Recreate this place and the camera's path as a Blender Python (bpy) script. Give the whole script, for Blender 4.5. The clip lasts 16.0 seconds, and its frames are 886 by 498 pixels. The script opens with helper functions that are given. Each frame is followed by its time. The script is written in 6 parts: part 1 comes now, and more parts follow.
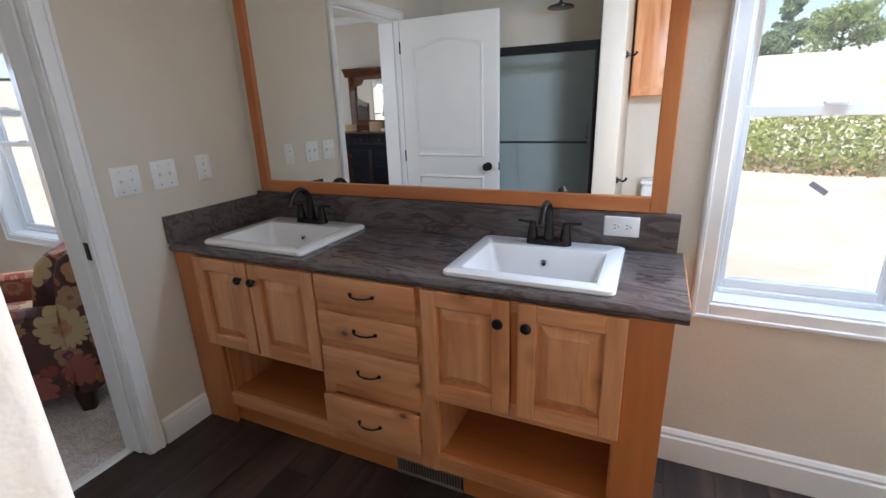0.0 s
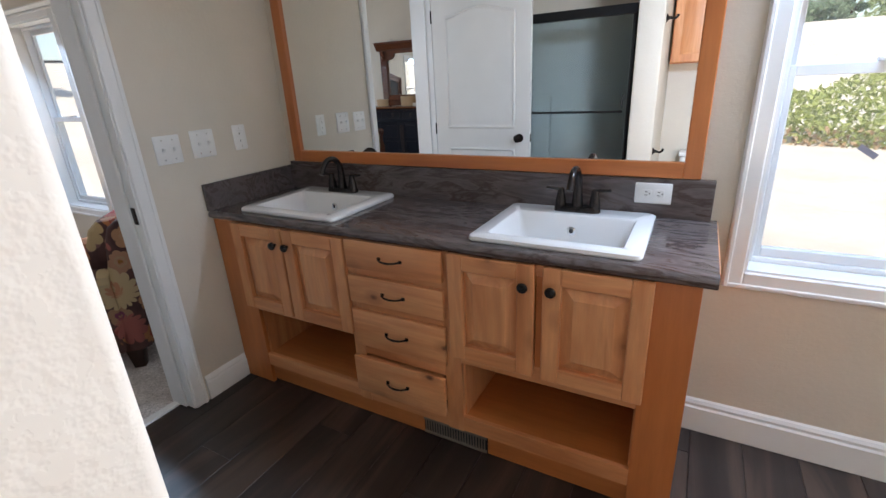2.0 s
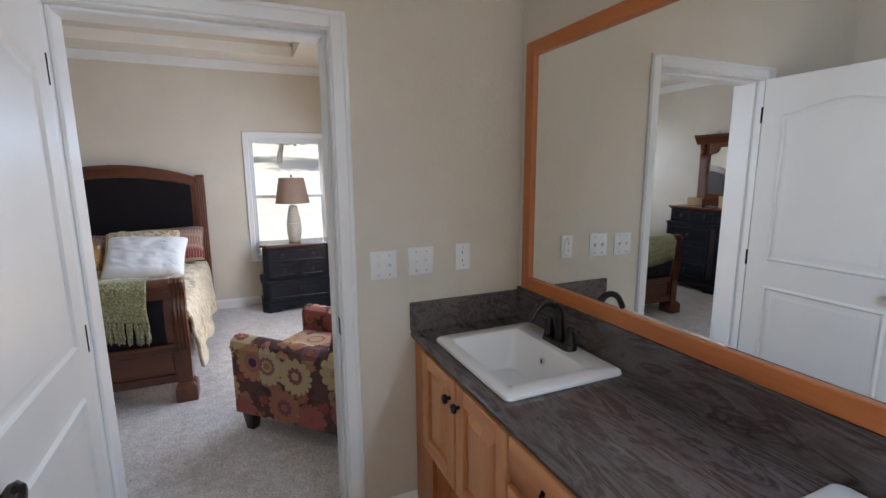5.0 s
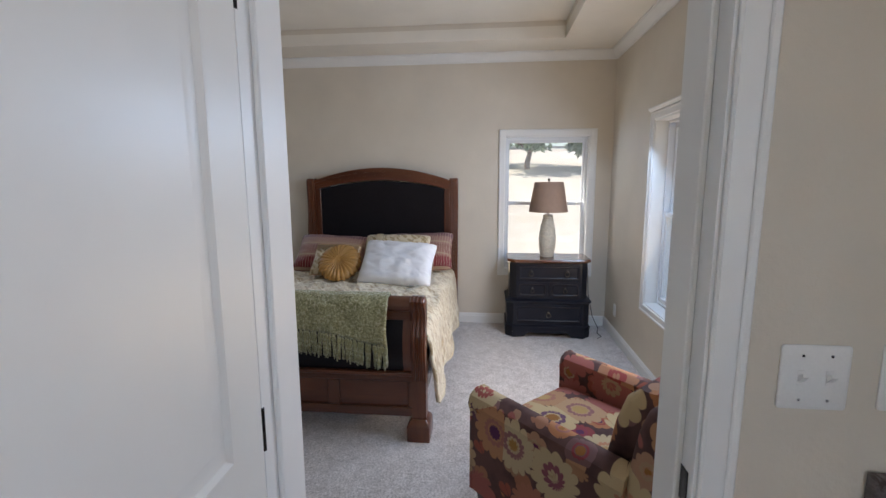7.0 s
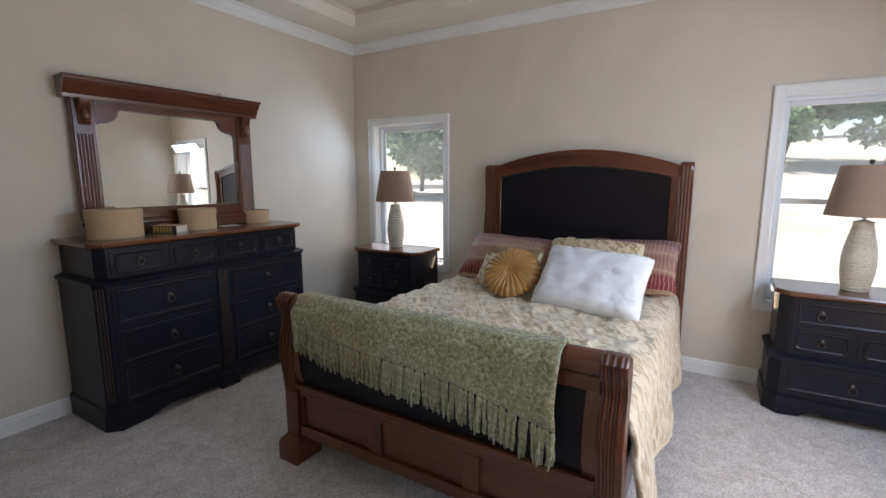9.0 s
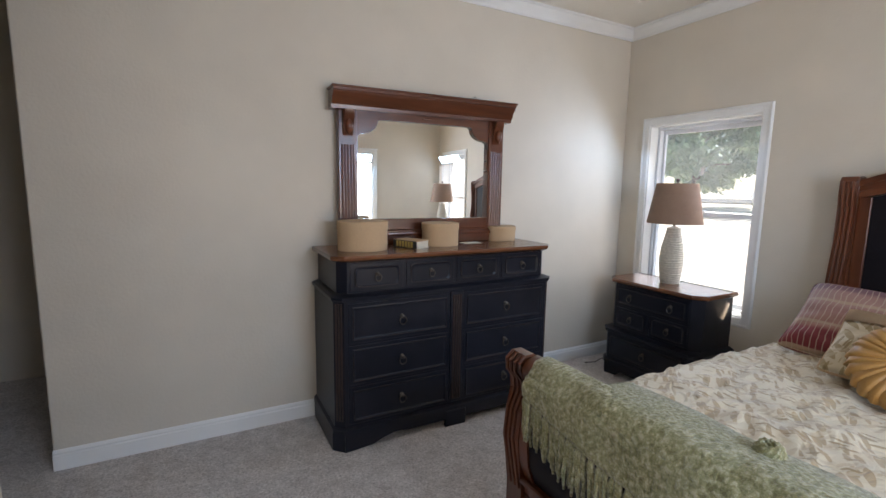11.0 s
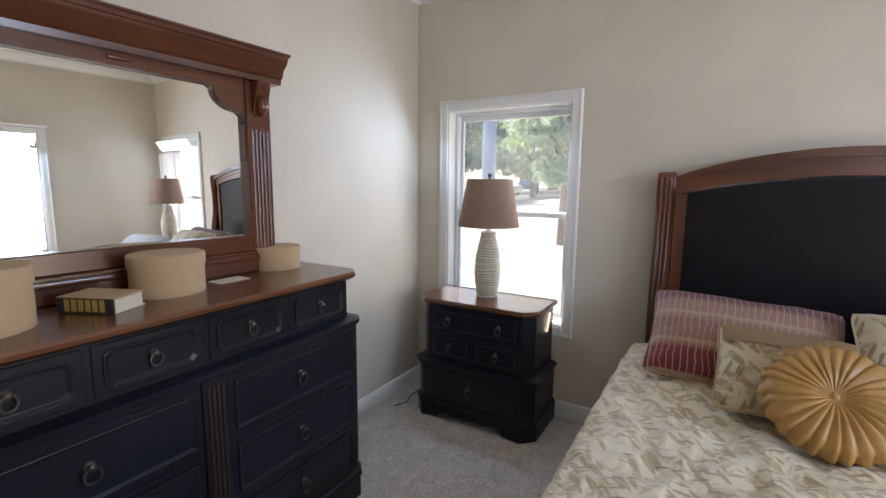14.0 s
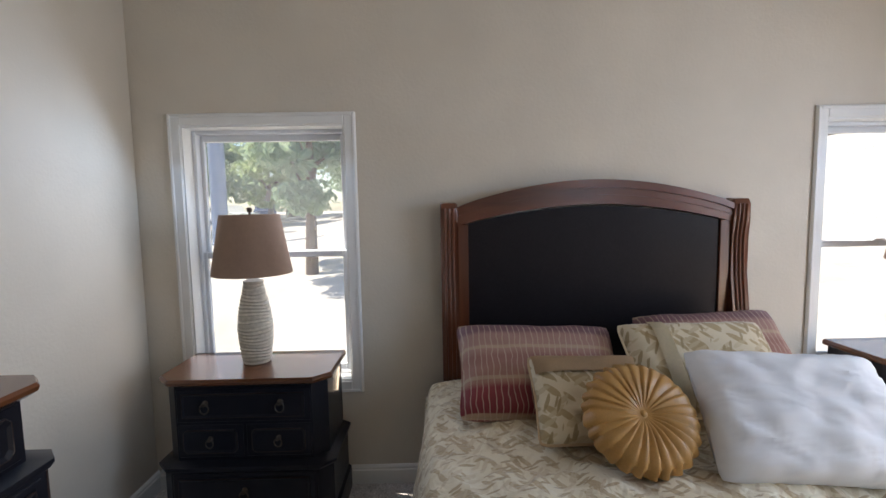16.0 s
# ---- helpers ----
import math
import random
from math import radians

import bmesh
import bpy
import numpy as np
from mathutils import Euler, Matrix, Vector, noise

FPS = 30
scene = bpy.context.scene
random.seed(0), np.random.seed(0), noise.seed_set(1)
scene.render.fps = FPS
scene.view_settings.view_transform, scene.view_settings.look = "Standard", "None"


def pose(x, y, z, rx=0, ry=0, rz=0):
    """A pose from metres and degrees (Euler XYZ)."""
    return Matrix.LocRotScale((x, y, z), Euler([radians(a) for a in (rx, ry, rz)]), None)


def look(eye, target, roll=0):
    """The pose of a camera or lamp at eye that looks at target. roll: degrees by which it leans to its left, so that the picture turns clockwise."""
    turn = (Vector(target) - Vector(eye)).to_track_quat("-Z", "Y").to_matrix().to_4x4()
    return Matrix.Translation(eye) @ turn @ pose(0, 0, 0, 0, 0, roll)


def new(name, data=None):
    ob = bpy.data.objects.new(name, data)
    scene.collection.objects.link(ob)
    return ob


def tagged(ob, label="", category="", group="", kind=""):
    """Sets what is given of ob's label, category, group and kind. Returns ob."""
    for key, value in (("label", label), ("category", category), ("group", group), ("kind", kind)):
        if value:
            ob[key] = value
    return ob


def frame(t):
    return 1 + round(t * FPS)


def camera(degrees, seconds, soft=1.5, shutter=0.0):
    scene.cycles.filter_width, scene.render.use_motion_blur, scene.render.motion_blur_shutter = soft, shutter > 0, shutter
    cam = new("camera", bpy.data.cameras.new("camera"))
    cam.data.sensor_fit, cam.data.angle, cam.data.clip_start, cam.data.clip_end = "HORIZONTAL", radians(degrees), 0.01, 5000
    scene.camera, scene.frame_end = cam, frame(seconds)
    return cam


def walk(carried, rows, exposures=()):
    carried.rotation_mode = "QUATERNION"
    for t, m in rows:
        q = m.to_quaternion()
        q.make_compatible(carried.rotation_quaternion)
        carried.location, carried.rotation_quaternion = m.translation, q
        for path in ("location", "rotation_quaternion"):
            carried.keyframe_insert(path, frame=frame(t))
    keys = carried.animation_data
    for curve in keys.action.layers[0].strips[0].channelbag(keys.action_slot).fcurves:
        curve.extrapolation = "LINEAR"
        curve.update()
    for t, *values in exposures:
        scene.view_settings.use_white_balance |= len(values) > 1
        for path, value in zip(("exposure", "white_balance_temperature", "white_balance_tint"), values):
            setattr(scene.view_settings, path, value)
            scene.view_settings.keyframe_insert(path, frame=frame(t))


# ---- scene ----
# Camera: seconds, eye, target, lean (degrees).
cam = camera(88.4, 16.0)
PATH = [
    (0, (1.901, -1.763, 1.427), (1.092, -0.037, 0.822), -2.1),
    (0.5, (1.919, -1.774, 1.422), (1.057, -0.07, 0.828), -2.5),
    (1, (1.91, -1.798, 1.418), (1.022, -0.119, 0.793), -2.7),
    (1.5, (1.92, -1.797, 1.399), (1.014, -0.144, 0.73), -2.8),
    (2, (1.93, -1.785, 1.39), (1.007, -0.15, 0.701), -3.0),
    (2.5, (1.92, -1.755, 1.383), (0.958, -0.14, 0.7), -3.2),
    (3, (1.921, -1.669, 1.388), (0.866, -0.09, 0.762), -3.3),
    (3.5, (1.977, -1.527, 1.468), (0.786, -0.016, 0.923), -3.0),
    (4, (1.952, -1.401, 1.511), (0.568, -0.036, 1.037), -2.4),
    (4.5, (1.832, -1.292, 1.536), (0.227, -0.161, 1.155), -1.2),
    (5, (1.755, -1.149, 1.557), (-0.051, -0.361, 1.217), -0.4),
    (7.5, (0.5, -1.212, 1.485), (-1.443, -1.591, 1.202), -0.4),
    (8, (0.219, -1.161, 1.418), (-1.684, -1.718, 1.157), -0.5),
    (8.5, (-0.029, -1.222, 1.409), (-1.87, -1.955, 1.131), -0.4),
    (9, (-0.218, -1.365, 1.411), (-1.913, -2.383, 1.107), -0.0),
    (9.5, (-0.401, -1.489, 1.43), (-1.878, -2.802, 1.119), 0.4),
    (10, (-0.512, -1.637, 1.432), (-1.754, -3.174, 1.125), 0.7),
    (12.5, (-0.876, -2.313, 1.434), (-1.718, -4.109, 1.181), 1.3),
    (13, (-0.926, -2.498, 1.434), (-1.997, -4.165, 1.163), 1.0),
    (13.5, (-1.078, -2.663, 1.453), (-2.456, -4.085, 1.171), 0.8),
    (14, (-1.195, -2.819, 1.453), (-2.896, -3.834, 1.172), 0.6),
    (14.5, (-1.319, -2.864, 1.454), (-3.182, -3.537, 1.183), 0.3),
    (15, (-1.456, -2.951, 1.476), (-3.384, -3.426, 1.234), -0.2),
    (15.5, (-1.535, -3.04, 1.493), (-3.513, -3.252, 1.29), -0.5),
    (16, (-1.515, -3.121, 1.498), (-3.507, -3.085, 1.323), -1.0),
]


EXPOSURE = [(t, stops, 6620, 13.0) for t, stops in ((0.0, 0.62), (3.0, 0.66), (4.2, 0.64), (5.0, 0.58), (7.5, 0.42), (8.5, 0.46), (10.0, 1.10), (12.5, 1.18), (14.5, 1.09), (16.0, 0.72))]
walk(cam, [(t, look(eye, target, roll)) for t, eye, target, roll in PATH], EXPOSURE)

# Daylight: high summer sun from the dresser side, clear sky.
world = bpy.data.worlds.new("sky")
scene.world = world
world.use_nodes = True
SUN_WAY = Vector((0.28, 1.0, -1.75)).normalized()
sky = world.node_tree.nodes.new("ShaderNodeTexSky")
sky.sky_type, sky.sun_disc = "NISHITA", False
sky.sun_elevation = math.asin(-SUN_WAY.z)
sky.sun_rotation = math.atan2(-SUN_WAY.x, -SUN_WAY.y)
back = world.node_tree.nodes["Background"]
back.inputs["Strength"].default_value = 0.15
world.node_tree.links.new(sky.outputs[0], back.inputs["Color"])
sun = new("sun", bpy.data.lights.new("sun", "SUN"))
sun.data.energy, sun.data.angle, sun.data.color = 5.0, radians(0.53), (1.0, 0.95, 0.87)
sun.matrix_world = look((0, 0, 30), Vector((0, 0, 30)) + SUN_WAY)


# Daylight in each window opening: cool skylight from its head, warm light off the sunlit ground from its sill.
def window_light(x, y, z0, z1, wide, turn, watts, swing=0.0, warm=(1.0, 0.78, 0.54), off_ground=0.28):
    for z, high, rx, share, colour in (((z0 + z1) / 2, z1 - z0 - 0.3, 88, 0.24, (0.95, 0.94, 1.0)), (z1 - 0.06, 0.12, 56, 0.66, (0.48, 0.69, 1.0)), (z0 + 0.06, 0.12, 118, off_ground, warm)):
        lamp = new("window_daylight", bpy.data.lights.new("window_daylight", "AREA"))
        lamp.data.shape, lamp.data.size, lamp.data.size_y = "RECTANGLE", wide, high
        lamp.data.energy, lamp.data.color = watts * share, colour
        lamp.matrix_world = pose(x, y, z, rx, 0, turn + swing)


window_light(2.39, -0.10, 0.73, 2.00, 0.46, 180, 37.0, 12, (0.98, 0.90, 0.86), 0.26)
window_light(-2.38, -0.09, 0.57, 1.93, 0.66, 180, 16.0)
window_light(-1.60, -0.09, 0.57, 1.93, 0.66, 180, 14.0)
window_light(-3.83, -4.01, 0.57, 1.93, 0.78, -90, 5.0)
window_light(-3.83, -0.64, 0.57, 1.93, 0.78, -90, 2.0)


# ---------- materials ----------
def material(name, rough=0.6, metal=0.0, spec=0.5):
    m = bpy.data.materials.new(name)
    m.use_nodes = True
    b = m.node_tree.nodes["Principled BSDF"]
    b.inputs["Roughness"].default_value = rough
    b.inputs["Metallic"].default_value = metal
    b.inputs["Specular IOR Level"].default_value = spec
    return m, m.node_tree.nodes, m.node_tree.links, b


def coords(n, l, scale=(1, 1, 1), rot=(0, 0, 0), kind="Object"):
    tc, mp = n.new("ShaderNodeTexCoord"), n.new("ShaderNodeMapping")
    mp.inputs["Scale"].default_value, mp.inputs["Rotation"].default_value = scale, rot
    l.new(tc.outputs[kind], mp.inputs["Vector"])
    return mp.outputs[0]


def noise_tex(n, l, vec, scale, detail=4.0, rough=0.55, distort=0.0):
    t = n.new("ShaderNodeTexNoise")
    for k, v in (("Scale", scale), ("Detail", detail), ("Roughness", rough), ("Distortion", distort)):
        t.inputs[k].default_value = v
    l.new(vec, t.inputs["Vector"])
    return t.outputs["Fac"]


def ramp(n, l, fac, stops):
    r = n.new("ShaderNodeValToRGB")
    e = r.color_ramp.elements
    while len(e) < len(stops):
        e.new(0.5)
    for el, (p, c) in zip(e, stops):
        el.position, el.color = p, (*c, 1)
    l.new(fac, r.inputs[0])
    return r.outputs[0]


def mixc(n, l, fac, a, b, mode="MIX"):
    x = n.new("ShaderNodeMix")
    x.data_type, x.blend_type = "RGBA", mode
    for s, v in ((x.inputs[0], fac), (x.inputs[6], a), (x.inputs[7], b)):
        if isinstance(v, (int, float)):
            s.default_value = v
        elif isinstance(v, tuple):
            s.default_value = (*v, 1)
        else:
            l.new(v, s)
    return x.outputs[2]


def bump(n, l, b, height, strength=0.3, dist=0.002, prev=None):
    x = n.new("ShaderNodeBump")
    x.inputs["Strength"].default_value, x.inputs["Distance"].default_value = strength, dist
    l.new(height, x.inputs["Height"])
    if prev:
        l.new(prev, x.inputs["Normal"])
    l.new(x.outputs[0], b.inputs["Normal"])
    return x.outputs[0]


def painted(name, col, rough=0.55, relief=0.0, spread=0.04, grain=55.0):
    """Paint with slight mottling; relief gives sprayed drywall texture."""
    m, n, l, b = material(name, rough, spec=0.35)
    v = coords(n, l)
    big = noise_tex(n, l, v, 2.3, 3)
    dark = tuple(c * (1 - spread) for c in col)
    lite = tuple(min(1, c * (1 + spread)) for c in col)
    l.new(ramp(n, l, big, [(0.3, dark), (0.7, lite)]), b.inputs["Base Color"])
    fine = noise_tex(n, l, v, grain, 3, 0.6)
    if relief:
        flat = ramp(n, l, fine, [(0.42, (0, 0, 0)), (0.6, (1, 1, 1))])
        bump(n, l, b, flat, relief, 0.004)
    else:
        bump(n, l, b, fine, 0.08, 0.001)
    return m


def wood(name, stops, axis=0, scale=1.0, rough=0.4, coat=0.0, knots=0.0, rand=0.0):
    """Long grain along axis, with cathedral figure and optional knots."""
    m, n, l, b = material(name, rough)
    s = [9.0 * scale, 9.0 * scale, 9.0 * scale]
    s[axis] = 0.9 * scale
    v = coords(n, l, tuple(s))
    if rand:
        oi = n.new("ShaderNodeObjectInfo")
        ad = n.new("ShaderNodeVectorMath")
        ad.operation = "MULTIPLY_ADD"
        l.new(oi.outputs["Random"], ad.inputs[0])
        ad.inputs[1].default_value = (37.0, 19.0, 53.0)
        l.new(v, ad.inputs[2])
        v = ad.outputs[0]
    a = noise_tex(n, l, v, 1.0, 5, 0.6, 1.2)
    f = noise_tex(n, l, v, 6.0, 3, 0.7)
    c = ramp(n, l, a, stops)
    c = mixc(n, l, 0.22, c, ramp(n, l, f, [(0.3, (0.35, 0.3, 0.28)), (0.7, (1, 1, 1))]), "MULTIPLY")
    if knots:
        vo = n.new("ShaderNodeTexVoronoi")
        vo.inputs["Scale"].default_value = 1.0
        ks = [6.0, 6.0, 6.0]
        ks[axis] = 4.0
        kv = coords(n, l, tuple(ks))
        if rand:
            ka = n.new("ShaderNodeVectorMath")
            ka.operation = "MULTIPLY_ADD"
            l.new(oi.outputs["Random"], ka.inputs[0])
            ka.inputs[1].default_value = (41.0, 23.0, 17.0)
            l.new(kv, ka.inputs[2])
            kv = ka.outputs[0]
        l.new(kv, vo.inputs["Vector"])
        halo = ramp(n, l, vo.outputs["Distance"], [(0.06, (0.6, 0.6, 0.6)), (0.22, (0, 0, 0))])
        c = mixc(n, l, halo, c, tuple(x * 0.72 for x in stops[0][1]))
        k = ramp(n, l, vo.outputs["Distance"], [(0.03, (1, 1, 1)), (0.085, (0, 0, 0))])
        c = mixc(n, l, k, c, tuple(x * 0.3 for x in stops[0][1]))
    l.new(c, b.inputs["Base Color"])
    b.inputs["Coat Weight"].default_value = coat
    b.inputs["Coat Roughness"].default_value = 0.25
    bump(n, l, b, f, 0.08, 0.0008)
    return m


def plain(name, col, rough=0.5, metal=0.0, grain=80.0, vary=0.12, relief=0.1, spec=0.5):
    m, n, l, b = material(name, rough, metal, spec)
    v = coords(n, l)
    f = noise_tex(n, l, v, grain, 3)
    g = noise_tex(n, l, v, grain / 12, 3)
    c = ramp(n, l, f, [(0.3, tuple(x * (1 - vary) for x in col)), (0.7, tuple(min(1, x * (1 + vary)) for x in col))])
    c = mixc(n, l, 0.35, c, ramp(n, l, g, [(0.3, tuple(x * (1 - vary) for x in col)), (0.7, tuple(min(1, x * (1 + vary)) for x in col))]))
    l.new(c, b.inputs["Base Color"])
    bump(n, l, b, f, relief, 0.001)
    return m


M_WALL = painted("wall_paint", (0.67, 0.610, 0.516), 0.6, relief=0.12)
M_CEIL = painted("ceiling_paint", (0.80, 0.76, 0.68), 0.7, relief=0.2)
M_TRIM = painted("trim_paint", (0.80, 0.80, 0.78), 0.35)
M_VINYL = painted("window_vinyl", (0.74, 0.76, 0.78), 0.3)
M_DOOR = painted("door_paint", (0.76, 0.75, 0.71), 0.35)


def make_glass(name, tint=(1, 1, 1), ior=1.12, rough=0.0):
    m, n, l, b = material(name, rough)
    b.inputs["Base Color"].default_value = (*tint, 1)
    b.inputs["Transmission Weight"].default_value = 1.0
    b.inputs["IOR"].default_value = ior
    return m


M_GLASS = make_glass("window_glass", (0.97, 0.99, 0.98))


def glare_veil(m, amount):
    """A thin uneven translucent veil mixed into a pane, imitating the haze of daylight glare."""
    n, l = m.node_tree.nodes, m.node_tree.links
    tr, mx = n.new("ShaderNodeBsdfTranslucent"), n.new("ShaderNodeMixShader")
    tr.inputs["Color"].default_value = (0.86, 0.87, 0.86, 1)
    f = noise_tex(n, l, coords(n, l), 2.5, 4, 0.6)
    l.new(ramp(n, l, f, [(0.3, (amount * 0.7,) * 3), (0.7, (amount * 1.3,) * 3)]), mx.inputs[0])
    l.new(n["Principled BSDF"].outputs[0], mx.inputs[1])
    l.new(tr.outputs[0], mx.inputs[2])
    l.new(mx.outputs[0], n["Material Output"].inputs["Surface"])


# Window glare is put into the glass itself as a pale scattering veil.
glare_veil(M_GLASS, 0.09)
M_SHOWERGLASS = make_glass("shower_glass", (0.86, 0.93, 0.92), 1.2)
M_MIRROR, _n, _l, _b = material("mirror_silver", 0.0, 1.0)
_b.inputs["Base Color"].default_value = (0.90, 0.92, 0.91, 1)


def make_carpet():
    m, n, l, b = material("carpet_pile", 0.95, spec=0.1)
    v = coords(n, l)
    f = noise_tex(n, l, v, 85, 4, 0.75)
    g = noise_tex(n, l, v, 9, 5, 0.7)
    c = ramp(n, l, f, [(0.30, (0.36, 0.33, 0.31)), (0.5, (0.74, 0.69, 0.66)), (0.68, (0.95, 0.91, 0.89))])
    c = mixc(n, l, 0.5, c, ramp(n, l, g, [(0.35, (0.62, 0.59, 0.57)), (0.6, (1, 1, 1))]), "MULTIPLY")
    tread = noise_tex(n, l, v, 26, 3, 0.6, 0.8)
    c = mixc(n, l, 0.45, c, ramp(n, l, tread, [(0.36, (0.62, 0.60, 0.58)), (0.62, (1, 1, 1))]), "MULTIPLY")
    l.new(c, b.inputs["Base Color"])
    p = bump(n, l, b, f, 1.0, 0.008)
    p = bump(n, l, b, tread, 0.5, 0.012, p)
    bump(n, l, b, g, 0.4, 0.015, p)
    b.inputs["Sheen Weight"].default_value = 0.3
    return m


M_CARPET = make_carpet()
M_PLANK = wood("vinyl_plank", [(0.3, (0.018, 0.013, 0.012)), (0.5, (0.038, 0.027, 0.023)), (0.62, (0.08, 0.053, 0.04)), (0.8, (0.05, 0.04, 0.036))], axis=1, scale=0.55, rough=0.36, rand=1.0)
ALDER = [(0.25, (0.47, 0.155, 0.05)), (0.42, (0.66, 0.265, 0.10)), (0.58, (0.77, 0.36, 0.155)), (0.75, (0.56, 0.20, 0.068))]
M_ALDER_V = wood("alder_upright", ALDER, axis=2, scale=0.9, rough=0.38, coat=0.25, knots=1, rand=1)
M_ALDER_H = wood("alder_level", ALDER, axis=0, scale=0.9, rough=0.38, coat=0.25, knots=1, rand=1)
FRAME = [(0.2, (0.42, 0.115, 0.028)), (0.5, (0.55, 0.175, 0.046)), (0.8, (0.64, 0.235, 0.07))]
M_FRAME_V = wood("orange_wood_upright", FRAME, axis=2, scale=0.6, rough=0.36, coat=0.2)
M_FRAME_H = wood("orange_wood_level", FRAME, axis=0, scale=0.6, rough=0.36, coat=0.2)


# ---------- building tools ----------
def obj(name, bm, mat, parent=None, smooth=False, sharp=35.0):
    me = bpy.data.meshes.new(name)
    bmesh.ops.recalc_face_normals(bm, faces=bm.faces)
    bm.to_mesh(me)
    bm.free()
    if mat:
        me.materials.append(mat)
    if smooth:
        me.shade_smooth()
        me.set_sharp_from_angle(angle=radians(sharp))
    ob = new(name, me)
    ob.parent = parent
    return ob


def part(name, bm, mat, parent, label="", smooth=True):
    ob = obj(name, bm, mat, parent, smooth)
    return tagged(ob, label) if label else ob


def thing(name, label, category, at=(0, 0, 0), turn=0.0, group="", kind=""):
    e = new(name)
    e.empty_display_size = 0.1
    e.matrix_basis = pose(*at, 0, 0, turn)
    return tagged(e, label, category, group, kind)


def box(bm, x0, x1, y0, y1, z0, z1, bevel=0.0, seg=1):
    """Adds a box to bm, its edges rounded by bevel."""
    vs = [bm.verts.new((x, y, z)) for z in (z0, z1) for x, y in ((x0, y0), (x1, y0), (x1, y1), (x0, y1))]
    fs = [bm.faces.new([vs[i] for i in q]) for q in ((3, 2, 1, 0), (4, 5, 6, 7), (0, 1, 5, 4), (1, 2, 6, 5), (2, 3, 7, 6), (3, 0, 4, 7))]
    if bevel:
        es = list({e for f in fs for e in f.edges})
        bmesh.ops.bevel(bm, geom=es, offset=bevel, segments=seg, profile=0.5, affect="EDGES")
    return bm


def cube(x0, x1, y0, y1, z0, z1, bevel=0.0, seg=1):
    return box(bmesh.new(), x0, x1, y0, y1, z0, z1, bevel, seg)


def prism(pts, axis, a, b, bm=None, bevel=0.0):
    """A 2D outline drawn out along an axis. axis x: pts are (y, z); y: (x, z); z: (x, y)."""
    bm = bm or bmesh.new()

    def put(u, v, w):
        return {"x": (w, u, v), "y": (u, w, v), "z": (u, v, w)}[axis]

    lo, hi = [bm.verts.new(put(u, v, a)) for u, v in pts], [bm.verts.new(put(u, v, b)) for u, v in pts]
    n = len(pts)
    fs = [bm.faces.new(lo[::-1]), bm.faces.new(hi)]
    fs += [bm.faces.new((lo[i], lo[(i + 1) % n], hi[(i + 1) % n], hi[i])) for i in range(n)]
    if bevel:
        es = list(set(fs[0].edges) | set(fs[1].edges))
        bmesh.ops.bevel(bm, geom=es, offset=bevel, segments=1, affect="EDGES")
    return bm


def lathe(profile, n=24, at=(0, 0, 0), bm=None, squash=1.0):
    """Turns (radius, height) rings about z."""
    bm = bm or bmesh.new()
    rings = []
    for r, z in profile:
        rings.append([bm.verts.new((at[0] + r * math.cos(a), at[1] + squash * r * math.sin(a), at[2] + z)) for a in (2 * math.pi * k / n for k in range(n))])
    for p, q in zip(rings, rings[1:]):
        for k in range(n):
            bm.faces.new((p[k], p[(k + 1) % n], q[(k + 1) % n], q[k]))
    bm.faces.new(rings[0][::-1])
    bm.faces.new(rings[-1])
    return bm


def tube(path, radius, n=10, bm=None):
    """A round bar along points; radius is one number or one for each point."""
    bm = bm or bmesh.new()
    path = [Vector(p) for p in path]
    rs = radius if isinstance(radius, (list, tuple)) else [radius] * len(path)
    rings, side = [], None
    for i, p in enumerate(path):
        d = (path[min(i + 1, len(path) - 1)] - path[max(i - 1, 0)]).normalized()
        if side is None:
            side = d.orthogonal().normalized()
        side = (side - d * side.dot(d)).normalized()
        up = d.cross(side)
        rings.append([bm.verts.new(p + rs[i] * (math.cos(a) * side + math.sin(a) * up)) for a in (2 * math.pi * k / n for k in range(n))])
    for p, q in zip(rings, rings[1:]):
        for k in range(n):
            bm.faces.new((p[k], p[(k + 1) % n], q[(k + 1) % n], q[k]))
    bm.faces.new(rings[0][::-1])
    bm.faces.new(rings[-1])
    return bm


